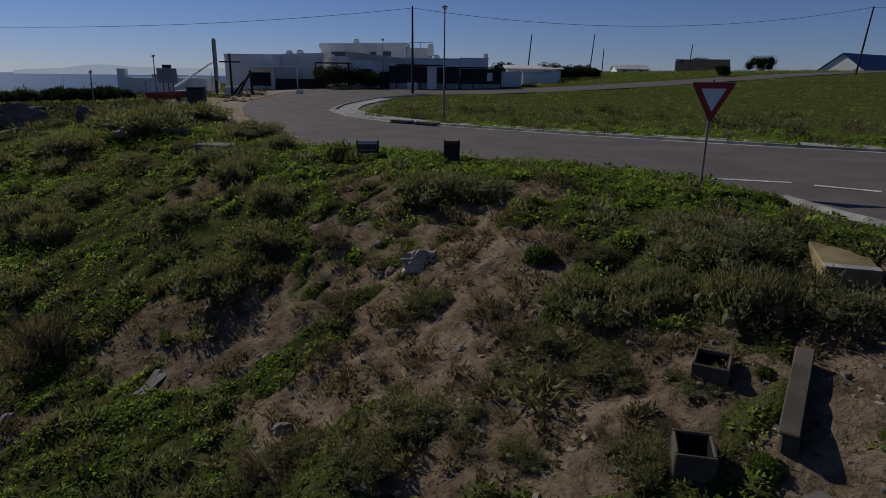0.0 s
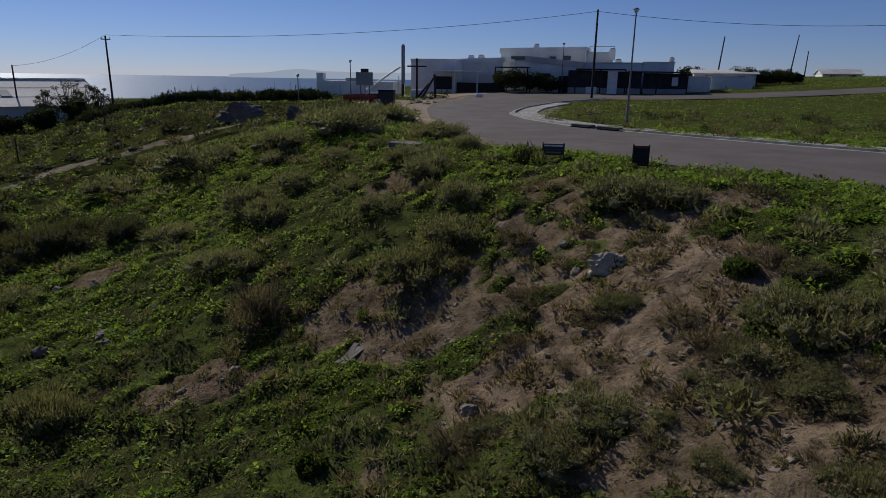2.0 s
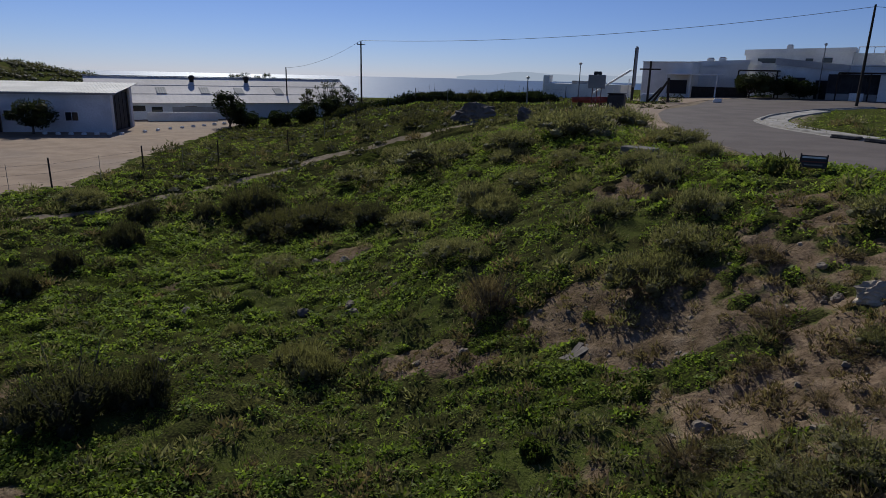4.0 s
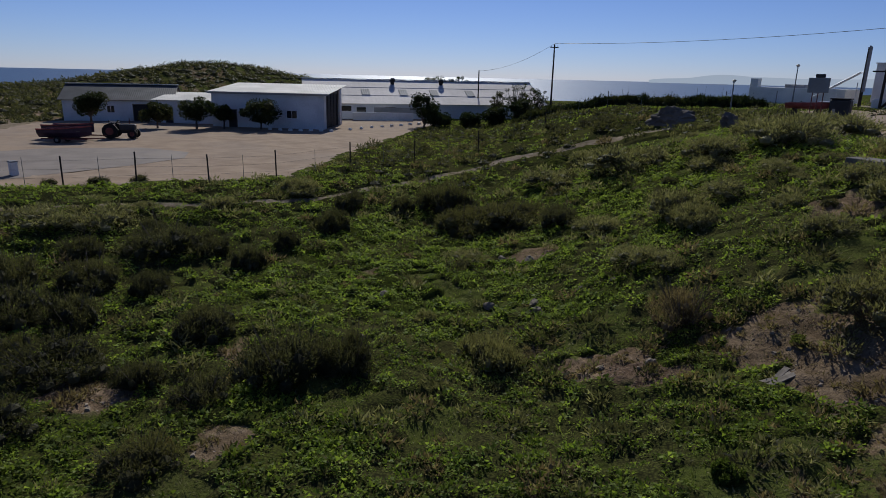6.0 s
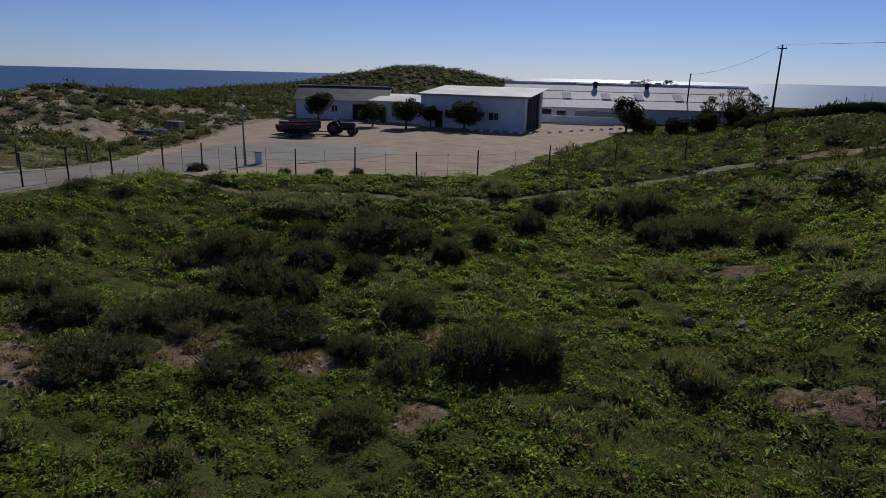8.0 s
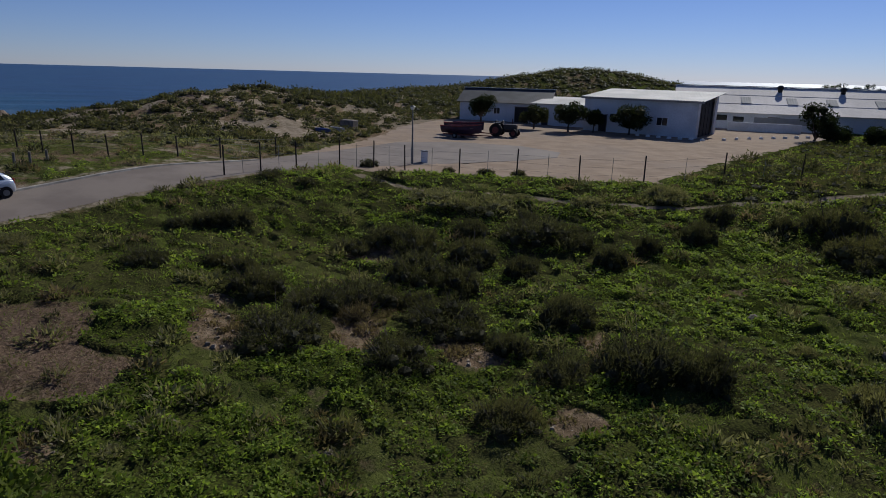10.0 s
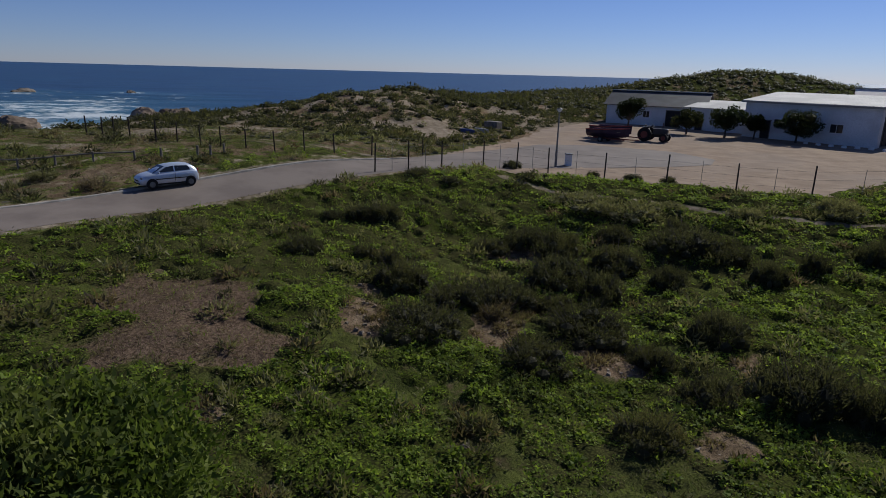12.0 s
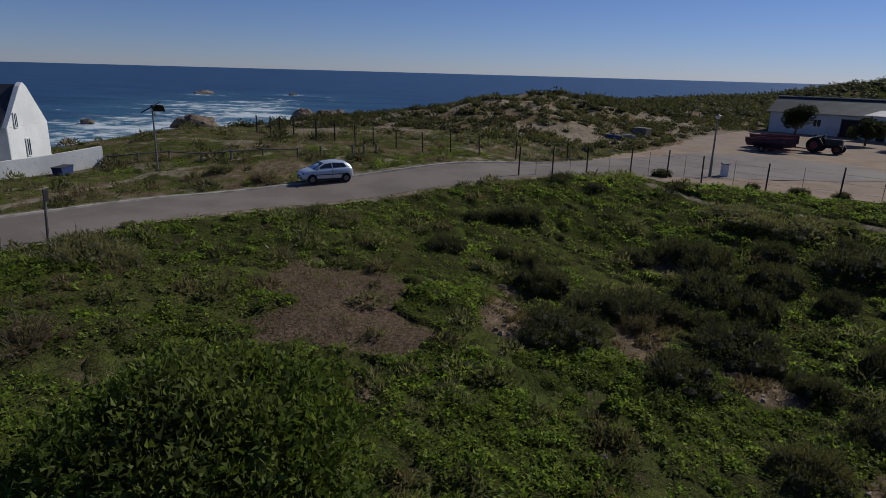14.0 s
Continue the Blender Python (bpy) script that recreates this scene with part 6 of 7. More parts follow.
HOLLOW_LINE = [(-30.8, 5.6, 1.52, 0.8), (-29.7, 7.2, 1.16, 0.88), (-27.5, 8.1, 0.98, 1.3), (-28.8, 10.5, 0.9, 1.26), (-33.3, 5.6, 0.53, 1.35), (-33.1, 16.5, 1, 1.35), (-30.2, 13.9, 1.2, 1.24), (-31.5, 19.2, 0.93, 1.35), (-30.9, 21.9, 1.54, 1.35), (-27.2, 21.9, 1.44, 0.97), (-26.6, 24.2, 1.48, 0.87), (-28.4, 21.6, 1.31, 1), (-26.6, 22.5, 1.72, 0.73), (-27, 20.3, 1.67, 0.91), (-23.3, 23.6, 1.35, 0.75), (-22.6, 23.1, 1.3, 0.85)]
MEADOW_DARK = [(-25.6, -11.5, 0.71, 0.97), (-26.6, -9.1, 0.6, 1.14), (-26, -7.7, 0.53, 1.29), (-30.9, -11.7, 0.7, 0.74), (-31.5, -10.5, 0.64, 1.08), (-31.7, -9.1, 0.85, 1.35), (-31.8, -9.5, 1.2, 0.79), (-26.2, -7.9, 0.77, 1.07), (-39.9, -8.7, 1.05, 0.54), (-38.9, -6.5, 1.02, 0.53), (-42, -1.6, 1.1, 0.64), (-44.5, 2.8, 0.79, 0.57), (-43.2, 5.2, 0.77, 0.45), (-42.8, 7.4, 0.77, 1.08), (-46.5, -2.7, 1.21, 0.45)]
WEST_SCRUB = [(-16.2, -21.3, 1.66, 0.45), (-19.5, -19.8, 1.22, 0.45), (-25.7, -16.2, 0.88, 0.58), (-30.8, -23.9, 0.97, 0.8), (-31.7, -27.5, 0.87, 0.82), (-27.6, -18.9, 0.83, 0.45), (-16.6, -20, 0.93, 0.46), (-14.8, -22.5, 0.96, 0.59), (-20, -23, 0.37, 0.75)]
for rows, kinds in ((BANK_GREY, ("grey",)), (BANK_TOP, ("grey",)), (SLOPE_GREY, ("grey",)), (BANK_DRY, ("dry",)), (BANK_FILL, ("dry", "grey")), (SLOPE_DRY, ("dry",)), (HOLLOW_DARK, ("dark",)), (HOLLOW_LINE, ("dark",)), (MEADOW_DARK, ("dark",)), (WEST_SCRUB, ("grey", "dry")), (LEAFY, ("leafy",))):
    for i, (x, y, r, h) in enumerate(rows):
        plant(kinds[i % len(kinds)], x, y, r * (0.7 if x < -38 else 1.0), h * (0.7 if x < -38 else 1.0), i)
plant("big", -8.8, -10.6, 2.85, 0.9)
# hedge by the yard's upper fence
for i in range(26):
    plant("hedge", -57 + 0.82 * i, 54.5 + 0.7 * i + 0.4 * math.sin(i * 2.1), 1.3 + 0.2 * math.sin(i * 3.7), 0.9)

for x, y, r in ((-38, 44, 1.0), (-36.5, 44.5, 1.1), (-35, 43.5, 0.8), (-39.5, 42, 1.0), (-34.5, 41.5, 0.7), (-42, 43.5, 0.9)):
    plant("dark", x, y, r, 0.7)
plant("hedge", -39.5, 73.6, 1.5, 0.9)

# the bank: small scrub between the large ones
rb = random.Random(41)
for i in range(44):
    x, y = rb.uniform(-7.5, 7.6), rb.uniform(7.2, 22)
    if math.hypot(x + 0.6, y - 15.2) < 1.5 or math.hypot(x - 1.2, y - 13.6) < 1.6 or math.hypot(x - 4, y - 8.4) < 1.3 or (x > 4.6 and y < 9.6) or float(inside(x, y, MAIN_ROAD)) > -1.0 or math.hypot(x + 6.5, y - 13.5) < 1.3 or math.hypot(x - 7.4, y - 12) < 1.4:
        continue
    plant(rb.choice(("dry", "grey", "dry")), x, y, rb.uniform(0.2, 0.42), rb.uniform(0.5, 0.9), i)

# the slope west of the bank
for i in range(26):
    x = rb.uniform(-26, -7.5)
    y = 18 + 0.62 * (-6.5 - x) + rb.uniform(0, 12)
    if float(sand_field(x, y)) > 0.5 or float(inside(x, y, MAIN_ROAD)) > -1.5:
        continue
    plant(rb.choice(("grey", "dark", "grey")), x, y, rb.uniform(0.3, 0.7), rb.uniform(0.4, 0.65), i)

# trees


def tree(x, y, h, r, seed, lean=0.0, trunk_h=0.4, wispy=False, sink=0.1):
    t = place("tree", "wind-shaped dark evergreen tree with a dense crown" if not wispy else "tall thin wispy tree with gaps in its crown", "tree", x, y, 0, sink, "yard trees" if not wispy else "wispy trees")
    rng = rng_(seed)
    bm = bmesh.new()
    fork = Vector((lean * 0.4, 0, h * trunk_h))
    rod(bm, (0, 0, 0), fork, 0.16 * h / 4, 0.11 * h / 4, 7)
    n = 15 if not wispy else 24
    cen = []
    for i in range(n):
        a, q = i * 2.4 + rng.uniform(-0.4, 0.4), rng.uniform(0.25, 0.85)
        c = Vector((lean + r * q * math.cos(a), r * q * math.sin(a), h * (trunk_h + (1 - trunk_h) * rng.uniform(0.2, 0.82))))
        rod(bm, fork, c, 0.06 * h / 4, 0.02, 5)
        cen.append(c[:])
    part("trunk", bm, "bark", t)
    cen = np.array(cen)
    per = 220 if not wispy else 60
    k = np.repeat(np.arange(n), per)
    d = rng.normal(size=(len(k), 3))
    d /= np.linalg.norm(d, axis=1, keepdims=True)
    size = rng.uniform(0.26, 0.52, n) * r * (1.0 if not wispy else 0.55)
    p = cen[k] + d * (size[k] * rng.uniform(0.5 if not wispy else 0.1, 1, len(k)) ** 0.5)[:, None] * np.array([1, 1, 0.8])
    way = d + rng.normal(size=d.shape) * 0.7
    ln = rng.uniform(0.14, 0.28, len(k))
    v, f = leaf_tris(p, way, ln, ln * (0.35 if wispy else 0.6), rng)
    if not wispy:
        bv, bf = balls(cen, size * 0.6, 0.8)
        v, f = np.concatenate([v, bv]), np.concatenate([f, bf + len(v)])
    crown = fast_mesh("crown", v, f, "leaf_tree")
    crown.parent = t
    return t


YARD_TREES = [(-86.5, 12.6, 4.1, 2.0), (-80.5, 18.4, 3.2, 1.7), (-77.4, 21.9, 3.7, 2.3), (-77.0, 25.0, 3.0, 1.2), (-73.9, 28.3, 3.3, 2.2), (-70.0, 49.5, 4.6, 1.9), (-67.3, 49.6, 3.0, 1.6), (-64.5, 57.0, 3.0, 1.8), (-62.6, 59.8, 3.2, 1.7), (-63.5, 62.0, 3.6, 2.0), (-58.5, 62.0, 2.0, 1.6), (-66.4, 54.2, 2.0, 1.4), (-60.5, 61.5, 1.8, 1.6)]
for i, (x, y, h, r) in enumerate(YARD_TREES):
    tree(x, y, h, r, 600 + i, 0.3, 0.27 if i < 5 else 0.06)
for i, (x, y, h, r) in enumerate(((-99.8, 73.0, 7.2, 1.5), (-98.6, 74.6, 7.6, 1.6), (-97.4, 76.2, 7.0, 1.2), (-96.2, 77.4, 7.5, 1.5), (-95.3, 78.4, 7.4, 1.3), (-94.0, 79.8, 6.6, 1.0), (-92.6, 81.4, 6.7, 1.1), (-91.4, 82.3, 6.2, 0.9), (-72.0, 64.4, 5.2, 1.3), (-69.5, 65.8, 6.6, 1.9), (-68.2, 66.6, 6.0, 1.6), (-69.6, 70.6, 5.6, 1.4))):
    tree(x, y, h, r, 640 + i, 0.5, 0.22, True)
for i, (x, y, h, r) in enumerate(((-16.6, 88.0, 3.0, 2.6), (-13.4, 88.4, 2.6, 2.4), (-11.0, 88.8, 2.2, 2.0), (17.6, 111, 2.9, 2.3), (20.4, 112, 2.2, 2.0), (22.6, 112.5, 2.2, 1.8), (9.6, 113, 3.6, 2.2), (25, 116, 1.6, 1.6), (88, 186, 5.0, 4.0), (69, 180, 4.0, 3.0), (40.0, 96, 1.6, 1.0))):
    tree(x, y, h, r, 660 + i, 0.0, 0.2)


# rocks, slabs and debris


def rock(name, label, x, y, sx, sy, sz, seed, mat="rock", sink=0.3, turn=0.0, category="rock", group="", z=None, smooth=False):
    bm = bmesh.new()
    bmesh.ops.create_icosphere(bm, subdivisions=4 if sx > 0.7 else 3, radius=1.0)
    o = Vector((seed * 3.1, seed * 1.7, seed * 0.9))
    rr = random.Random(seed)
    cuts = [(Vector((rr.gauss(0, 1), rr.gauss(0, 1), rr.gauss(0.2, 0.8))).normalized(), rr.uniform(0.62, 0.9)) for _ in range(0 if smooth else 14)]
    for v in bm.verts:
        n = v.co.normalized()
        k = 1 + 0.3 * noise.noise(n * 1.3 + o)
        for cn, far in cuts:
            q = n.dot(cn)
            if q > 0.2:
                k = min(k, far / q)
        k += (0.1 if smooth else 0.12) * noise.noise(n * 3 + o) + (0.04 if smooth else 0.15) * noise.noise(n * 7 + o) + 0.08 * noise.noise(n * 14 + o)
        v.co = n * k
        v.co.x *= sx / 2
        v.co.y *= sy / 2
        v.co.z *= sz
    ob = part(name, bm, mat)
    ob.matrix_basis = pose(x, y, (gz(x, y) if z is None else z) + sz * (0.5 - sink), 0, 0, turn)
    return tagged(ob, label, category, group)


rock("boulder", "large dark grey granite boulder beside the path", -28.6, 42.6, 3.6, 2.2, 1.15, 1, "rock_dark", 0.35, 20, "boulder")
rock("boulder", "smaller grey granite boulder by the path", -23.6, 41.4, 1.5, 1.3, 0.8, 2, "rock_dark", 0.35, 60, "boulder")
rock("rock", "pale jagged limestone rock on the bank", -0.65, 15.7, 1.25, 0.7, 0.42, 3, "rock_pale", 0.3, 15)
rock("rock", "small pale limestone lump beside a jagged rock", -1.5, 15.9, 0.4, 0.3, 0.18, 4, "rock", 0.2, 50)
for i, (x, y, s) in enumerate(((-3.25, 11.2, 0.55), (-9.1, 21.9, 0.75), (-8.7, 22.4, 0.5), (-10.4, 13.2, 0.52), (-21.05, 11.0, 0.7), (-15.7, 16.5, 0.5), (-15.9, 14.3, 0.65), (-17.6, 13.5, 0.6), (-16.6, 14.9, 0.6), (-20.4, 18.6, 0.7), (-21.8, 18.2, 0.5), (-14.8, 17.3, 0.45), (4.2, 11.9, 0.75), (0.3, 11.9, 0.3), (6.9, 13.8, 0.5), (4.6, 17.2, 0.6), (-5.4, 12.6, 0.35), (-11.5, 12.4, 0.4), (-13.6, -3.9, 0.35), (-18.2, 8.2, 0.5), (-2.0, 17.4, 0.4), (1.6, 19.4, 0.35))):
    rock("rock", "pale weathered stone among the weeds", x, y, s, s * 0.75, s * 0.34, 10 + i, "rock", 0.3, 37 * i, "rock", "loose stones")
slab = place("concrete_slab", "flat weathered concrete slab in the grass", "slab", -11.2, 30.4, -20, 0.06)
part("slab", boxed(0, 0, 0.2, 1.8, 1.1, 0.4, 0.03), "concrete", slab)
s2 = place("concrete_slab", "small broken concrete slab in the grass", "slab", -14.2, 29.6, 20, 0.02)
part("slab", boxed(0, 0, 0.06, 1.0, 0.5, 0.14, 0.03), "concrete", s2)
pile = place("plank_pile", "broken weathered planks lying on the soil", "planks", -7.15, 13.55, 0, 0.0)
for i, (a, b, c) in enumerate(((62, -0.1, 0.0), (70, 0.12, 0.05), (50, 0.3, 0.02), (88, 0.0, 0.09))):
    bm = boxed(0, 0, 0, 1.25 - 0.15 * i, 0.15, 0.04, 0.006)
    p_ = part("plank", bm, "timber_grey", pile)
    p_.matrix_basis = pose(b, 0.1 * i - 0.1, 0.1 + c, 0, -14, a)

# concrete pits and plinths at the corner
pl = thing("utility_plinth", "long weathered concrete plinth with a rusty hatch", "plinth")
pl.matrix_basis = pose(7.75, 12.2, 5.53, 0, -5, 72.5)
part("plinth", boxed(0, 0, -0.3, 2.7, 0.94, 0.6, 0.03), "concrete_yellow", pl)
part("hatch", boxed(0.45, -0.03, 0.012, 0.85, 0.62, 0.03, 0.008), "rust", pl, "rusty steel hatch")
part("edge", boxed(-1.25, 0, 0.006, 0.2, 0.92, 0.02, 0.006), "kerb", pl, "pale worn edge of the plinth")
st = thing("concrete_beam", "low concrete retaining beam with a dark drop", "beam")
st.matrix_basis = pose(5.2, 8.4, gz(5.2, 8.4) + 0.1, 0, -13, 58)
part("beam", boxed(0, 0, -0.1, 2.1, 0.24, 0.6, 0.03), "concrete_dark", st)
part("cap", boxed(0, 0.02, 0.225, 2.14, 0.28, 0.06, 0.02), "concrete_dark", st)


def open_pit(x, y, turn, s, h, lean, label):
    """A square chamber with thin rough rims; black liners and floor paint its inner shade."""
    p = place("concrete_pit", label, "pit", x, y, turn, 0.1, "open pits")
    p.matrix_basis = p.matrix_basis @ pose(0, 0, 0, lean, 0, 0)
    t = 0.05
    for dx, dy, sx, sy in ((0, -s / 2, s + t, t), (0, s / 2, s + t, t), (-s / 2, 0, t, s - t), (s / 2, 0, t, s - t)):
        part("rim", boxed(dx, dy, h / 2 - 0.1, sx, sy, h + 0.3, 0.014), "concrete_dark", p)
    # Black liners and a raised black floor stand in for the shade of depth
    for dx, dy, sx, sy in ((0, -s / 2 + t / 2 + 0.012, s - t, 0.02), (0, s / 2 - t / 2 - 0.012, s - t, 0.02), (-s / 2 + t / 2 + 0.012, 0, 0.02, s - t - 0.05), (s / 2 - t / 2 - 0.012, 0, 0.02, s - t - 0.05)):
        part("lining", boxed(dx, dy, h / 2 - 0.02, sx, sy, h + 0.06), "black", p, "black liner painted as shade inside the pit")
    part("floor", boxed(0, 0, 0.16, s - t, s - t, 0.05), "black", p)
    return p


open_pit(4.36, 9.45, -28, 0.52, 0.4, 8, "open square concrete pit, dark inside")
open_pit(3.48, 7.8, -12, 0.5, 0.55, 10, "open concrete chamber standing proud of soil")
for x, y, a in ((4.8, 6.95, 20), (3.5, 7.15, -30)):
    cb = place("concrete_block", "broken pale concrete block on the soil", "block", x, y, a, 0.08, "concrete blocks")
    part("block", boxed(0, 0, 0.08, 0.34, 0.24, 0.22, 0.04), "concrete", cb)

# shore rocks
for i, (x, y, sx, sy, sz, m_) in enumerate(((-130.5, -109.5, 11, 7, 2.5, "rock_shore"), (-127.2, -111.5, 5, 5, 1.9, "rock_shore"), (-157, -95, 10, 8, 3.2, "rock_shore"), (-104.4, -101, 5, 3, 1.0, "rock_dark"), (-165, -92, 8, 6, 2.8, "rock_shore"), (-182, -98, 5, 3, 1.8, "rock_shore"), (-283, -229, 14, 6, 1.6, "rock_dark"), (-311, -193, 9, 4, 1.0, "rock_dark"), (-122.5, -135.8, 4.5, 3, 0.9, "rock_dark"), (-112, -84, 8, 6, 2.2, "rock_shore"))):
    rock("shore_rock", "rounded tan granite rock in the surf" if m_ == "rock_shore" else "low dark wave-washed rock", x, y, sx, sy, sz, 40 + i, m_, 0.4, 30 * i, "rock", "shore rocks", SEA, True)
# stacked crates and a skip at the dune foot
for x, y, mat, lab in ((-68.5, -7.3, "roof_blue", "small blue upturned skiff in dune scrub"), (-76, -4.8, "timber_grey", "weathered wooden crate in dune scrub"), (-71, -5.9, "grey_wall", "grey upturned dinghy in dune scrub")):
    sk = place("skiff", lab, "boat" if "crate" not in lab else "crate", x, y, 60, 0.05)
    if "crate" in lab:
        part("crate", boxed(0, 0, 0.5, 1.8, 1.2, 1.0, 0.05), mat, sk)
    else:
        hb = hull("hull", 2.8, 1.2, 0.7, mat, sk)
        hb.matrix_basis = pose(0, 0, 0.5, 180, 0, 0) @ Matrix.Scale(0.65, 4)


# ground cover


def scatter(n, seed, rmin, rmax, power, keep, a0=-42, a1=152):
    """Points over the land round the middle of the plot, thinner farther off."""
    rng = rng_(seed)
    a, d = np.radians(rng.uniform(a0, a1, n)), rmin + (rmax - rmin) * rng.uniform(0, 1, n) ** power
    x, y = -1.2 - d * np.sin(a), -2 + d * np.cos(a)
    off = np.maximum(np.maximum(inside(x, y, MAIN_ROAD), inside(x, y, LOWER_ROAD)), inside(x, y, YARD)) < -0.12
    ok = off & (rng.uniform(0, 1, n) < keep(x, y))
    return x[ok], y[ok], d[ok], rng


def cells(x, y, size, seed):
    """Rounded lumps of about one size: height 0 to 1 and a chance value for each lump."""
    gx, gy = x / size, y / size
    ix, iy = np.floor(gx), np.floor(gy)
    best, val = np.full(np.shape(x), 9.0), np.zeros(np.shape(x))
    for dx in (-1, 0, 1):
        for dy in (-1, 0, 1):
            h = np.sin((ix + dx) * 127.1 + (iy + dy) * 311.7 + seed) * 4375.85
            r1, r2, r3 = h % 1, (h * 7.13) % 1, (h * 13.7) % 1
            d = (gx - ix - dx - r1) ** 2 + (gy - iy - dy - r2) ** 2
            val = np.where(d < best, r3, val)
            best = np.minimum(best, d)
    return np.clip(1 - best * 1.6, 0, 1), val


def lush(x, y):
    v = veg_field(x, y)
    return sstep(v, 0.3, 0.7) * (1 - sstep(sand_field(x, y), 0.3, 0.55)) * (1 - sstep(dry_field(x, y), 0.4, 0.65))


def mat_height(x, y):
    """How high the weed mats stand over the soil; minus where there are none."""
    wx, wy = x + 0.12 * waves(x, y, 0.9, 91), y + 0.12 * waves(x, y, 0.8, 92)
    a, ra = cells(wx, wy, 0.95, 3.0)
    b, rb_ = cells(wx, wy, 0.38, 8.0)
    c, _ = cells(wx, wy, 0.17, 5.0)
    cover = lush(x, y) * (0.62 + 0.5 * waves(x, y, 7, 61) + 0.35 * waves(x, y, 2.2, 63))
    tall = 0.65 + 0.35 * waves(x, y, 9, 66)
    return (0.02 + (0.12 * a * (0.3 + ra) + 0.08 * b * (0.3 + rb_) + 0.03 * c) * tall) * sstep(cover, 0.1, 0.5) - 0.12 * (1 - sstep(cover, 0.06, 0.32))


def fresh_field(x, y):
    """Where the mats are fresh and broad-leaved, 0 to 1."""
    f = 0.22 + 0.4 * waves(x, y, 9, 66) + 0.25 * waves(x, y, 3.5, 67)
    return np.clip(f + 0.65 * np.maximum(patches(x, y, FRESH_UPPER), patches(x, y, FRESH_LOW)) - 0.4 * patches(x, y, SOFT_GRASS), 0, 1)


def weed_mats(x0, x1, y0, y1, cell, keep):
    """A lumpy sheet of low weeds, with gaps where the soil shows."""
    gx, gy = np.meshgrid(np.arange(x0, x1, cell), np.arange(y0, y1, cell))
    hh = mat_height(gx, gy)
    off = np.maximum(np.maximum(inside(gx, gy, MAIN_ROAD), inside(gx, gy, LOWER_ROAD)), inside(gx, gy, YARD)) > -0.3
    hh = np.where(off | ~keep(gx, gy), -0.2, hh)
    ids = np.arange(gx.size).reshape(gx.shape)
    faces = np.stack([ids[:-1, :-1], ids[:-1, 1:], ids[1:, 1:], ids[1:, :-1]], -1).reshape(-1, 4)
    faces = faces[hh.ravel()[faces].max(axis=1) > -0.02]
    used, back = np.unique(faces, return_inverse=True)
    v = np.stack([gx, gy, land(gx, gy) + hh], -1).reshape(-1, 3)[used]
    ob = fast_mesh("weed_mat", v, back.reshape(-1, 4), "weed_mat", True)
    ob.data.attributes.new("fresh", "FLOAT", "POINT").data.foreach_set("value", fresh_field(v[:, 0], v[:, 1]).astype(np.float32))
    return tagged(ob, "dense lumpy mats of low bright green weeds", "weeds", kind="stuff")


def near_plot(x, y):
    return np.hypot(x + 8, y - 6) < 37


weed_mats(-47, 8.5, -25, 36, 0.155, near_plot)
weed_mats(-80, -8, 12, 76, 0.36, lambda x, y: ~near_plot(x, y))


def tufts(name, pts, per, spread_, rise, leaf, slim, lift, material, label, category, on_mat=False):
    """One object of many small plants."""
    x, y, d, rng = pts
    n = len(x)
    big = (0.8 + d / 110)[:, None]
    k = np.repeat(np.arange(n), per)
    a, q = rng.uniform(0, 2 * np.pi, len(k)), np.sqrt(rng.uniform(0, 1, len(k)))
    sc = ((0.45 + 1.3 * rng.uniform(0, 1, n) ** 2)[:, None] * big)[k, 0]
    off = np.stack([np.cos(a) * q, np.sin(a) * q], 1) * (spread_ * sc)[:, None]
    px_, py_ = x[k] + off[:, 0], y[k] + off[:, 1]
    z = land(px_, py_) + rise * sc * (1 - q * q) * rng.uniform(0.3, 1.1, len(k))
    if on_mat:
        z = z + np.maximum(mat_height(px_, py_), 0) - 0.01
    way = np.stack([np.cos(a) * (0.4 + q), np.sin(a) * (0.4 + q), np.full(len(k), lift)], 1) + rng.normal(size=(len(k), 3)) * 0.45
    way[:, 2] = np.abs(way[:, 2]) if lift > 0.6 else way[:, 2]
    ln = leaf * sc * rng.uniform(0.6, 1.3, len(k))
    v, f = leaf_tris(np.stack([px_, py_, z], 1), way, ln, ln * slim, rng, 3.0)
    ob = fast_mesh(name, v, f, material)
    tone = np.clip(0.72 * rng.uniform(0, 1, n)[k] + 0.28 * rng.uniform(0, 1, len(k)), 0, 1)
    ob.data.attributes.new("tone", "FLOAT", "POINT").data.foreach_set("value", np.repeat(tone, 3).astype(np.float32))
    return tagged(ob, label, category, kind="stuff")


tufts("weed_carpet", scatter(62000, 1, 4.5, 46, 0.85, lambda x, y: sstep(mat_height(x, y), 0.0, 0.09) * (0.6 + 0.4 * sstep(fresh_field(x, y), 0.2, 0.6)) * (1 - 0.4 * patches(x, y, SOFT_GRASS)) * (1 - 0.85 * beyond_lane(x, y))), 24, 0.17, 0.13, 0.07, 0.85, 0.45, "leaf_weed", "low bright green broad-leaved weeds", "weeds", True)
tufts("soft_grass", scatter(46000, 6, 4.5, 46, 0.85, lambda x, y: np.clip(0.15 + 0.85 * patches(x, y, SOFT_GRASS), 0, 1) * sstep(veg_field(x, y), 0.35, 0.6) * (1 - sstep(sand_field(x, y), 0.3, 0.5))), 12, 0.22, 0.05, 0.115, 0.13, 1.3, "leaf_grass", "soft fine green grass among the weeds", "grass")
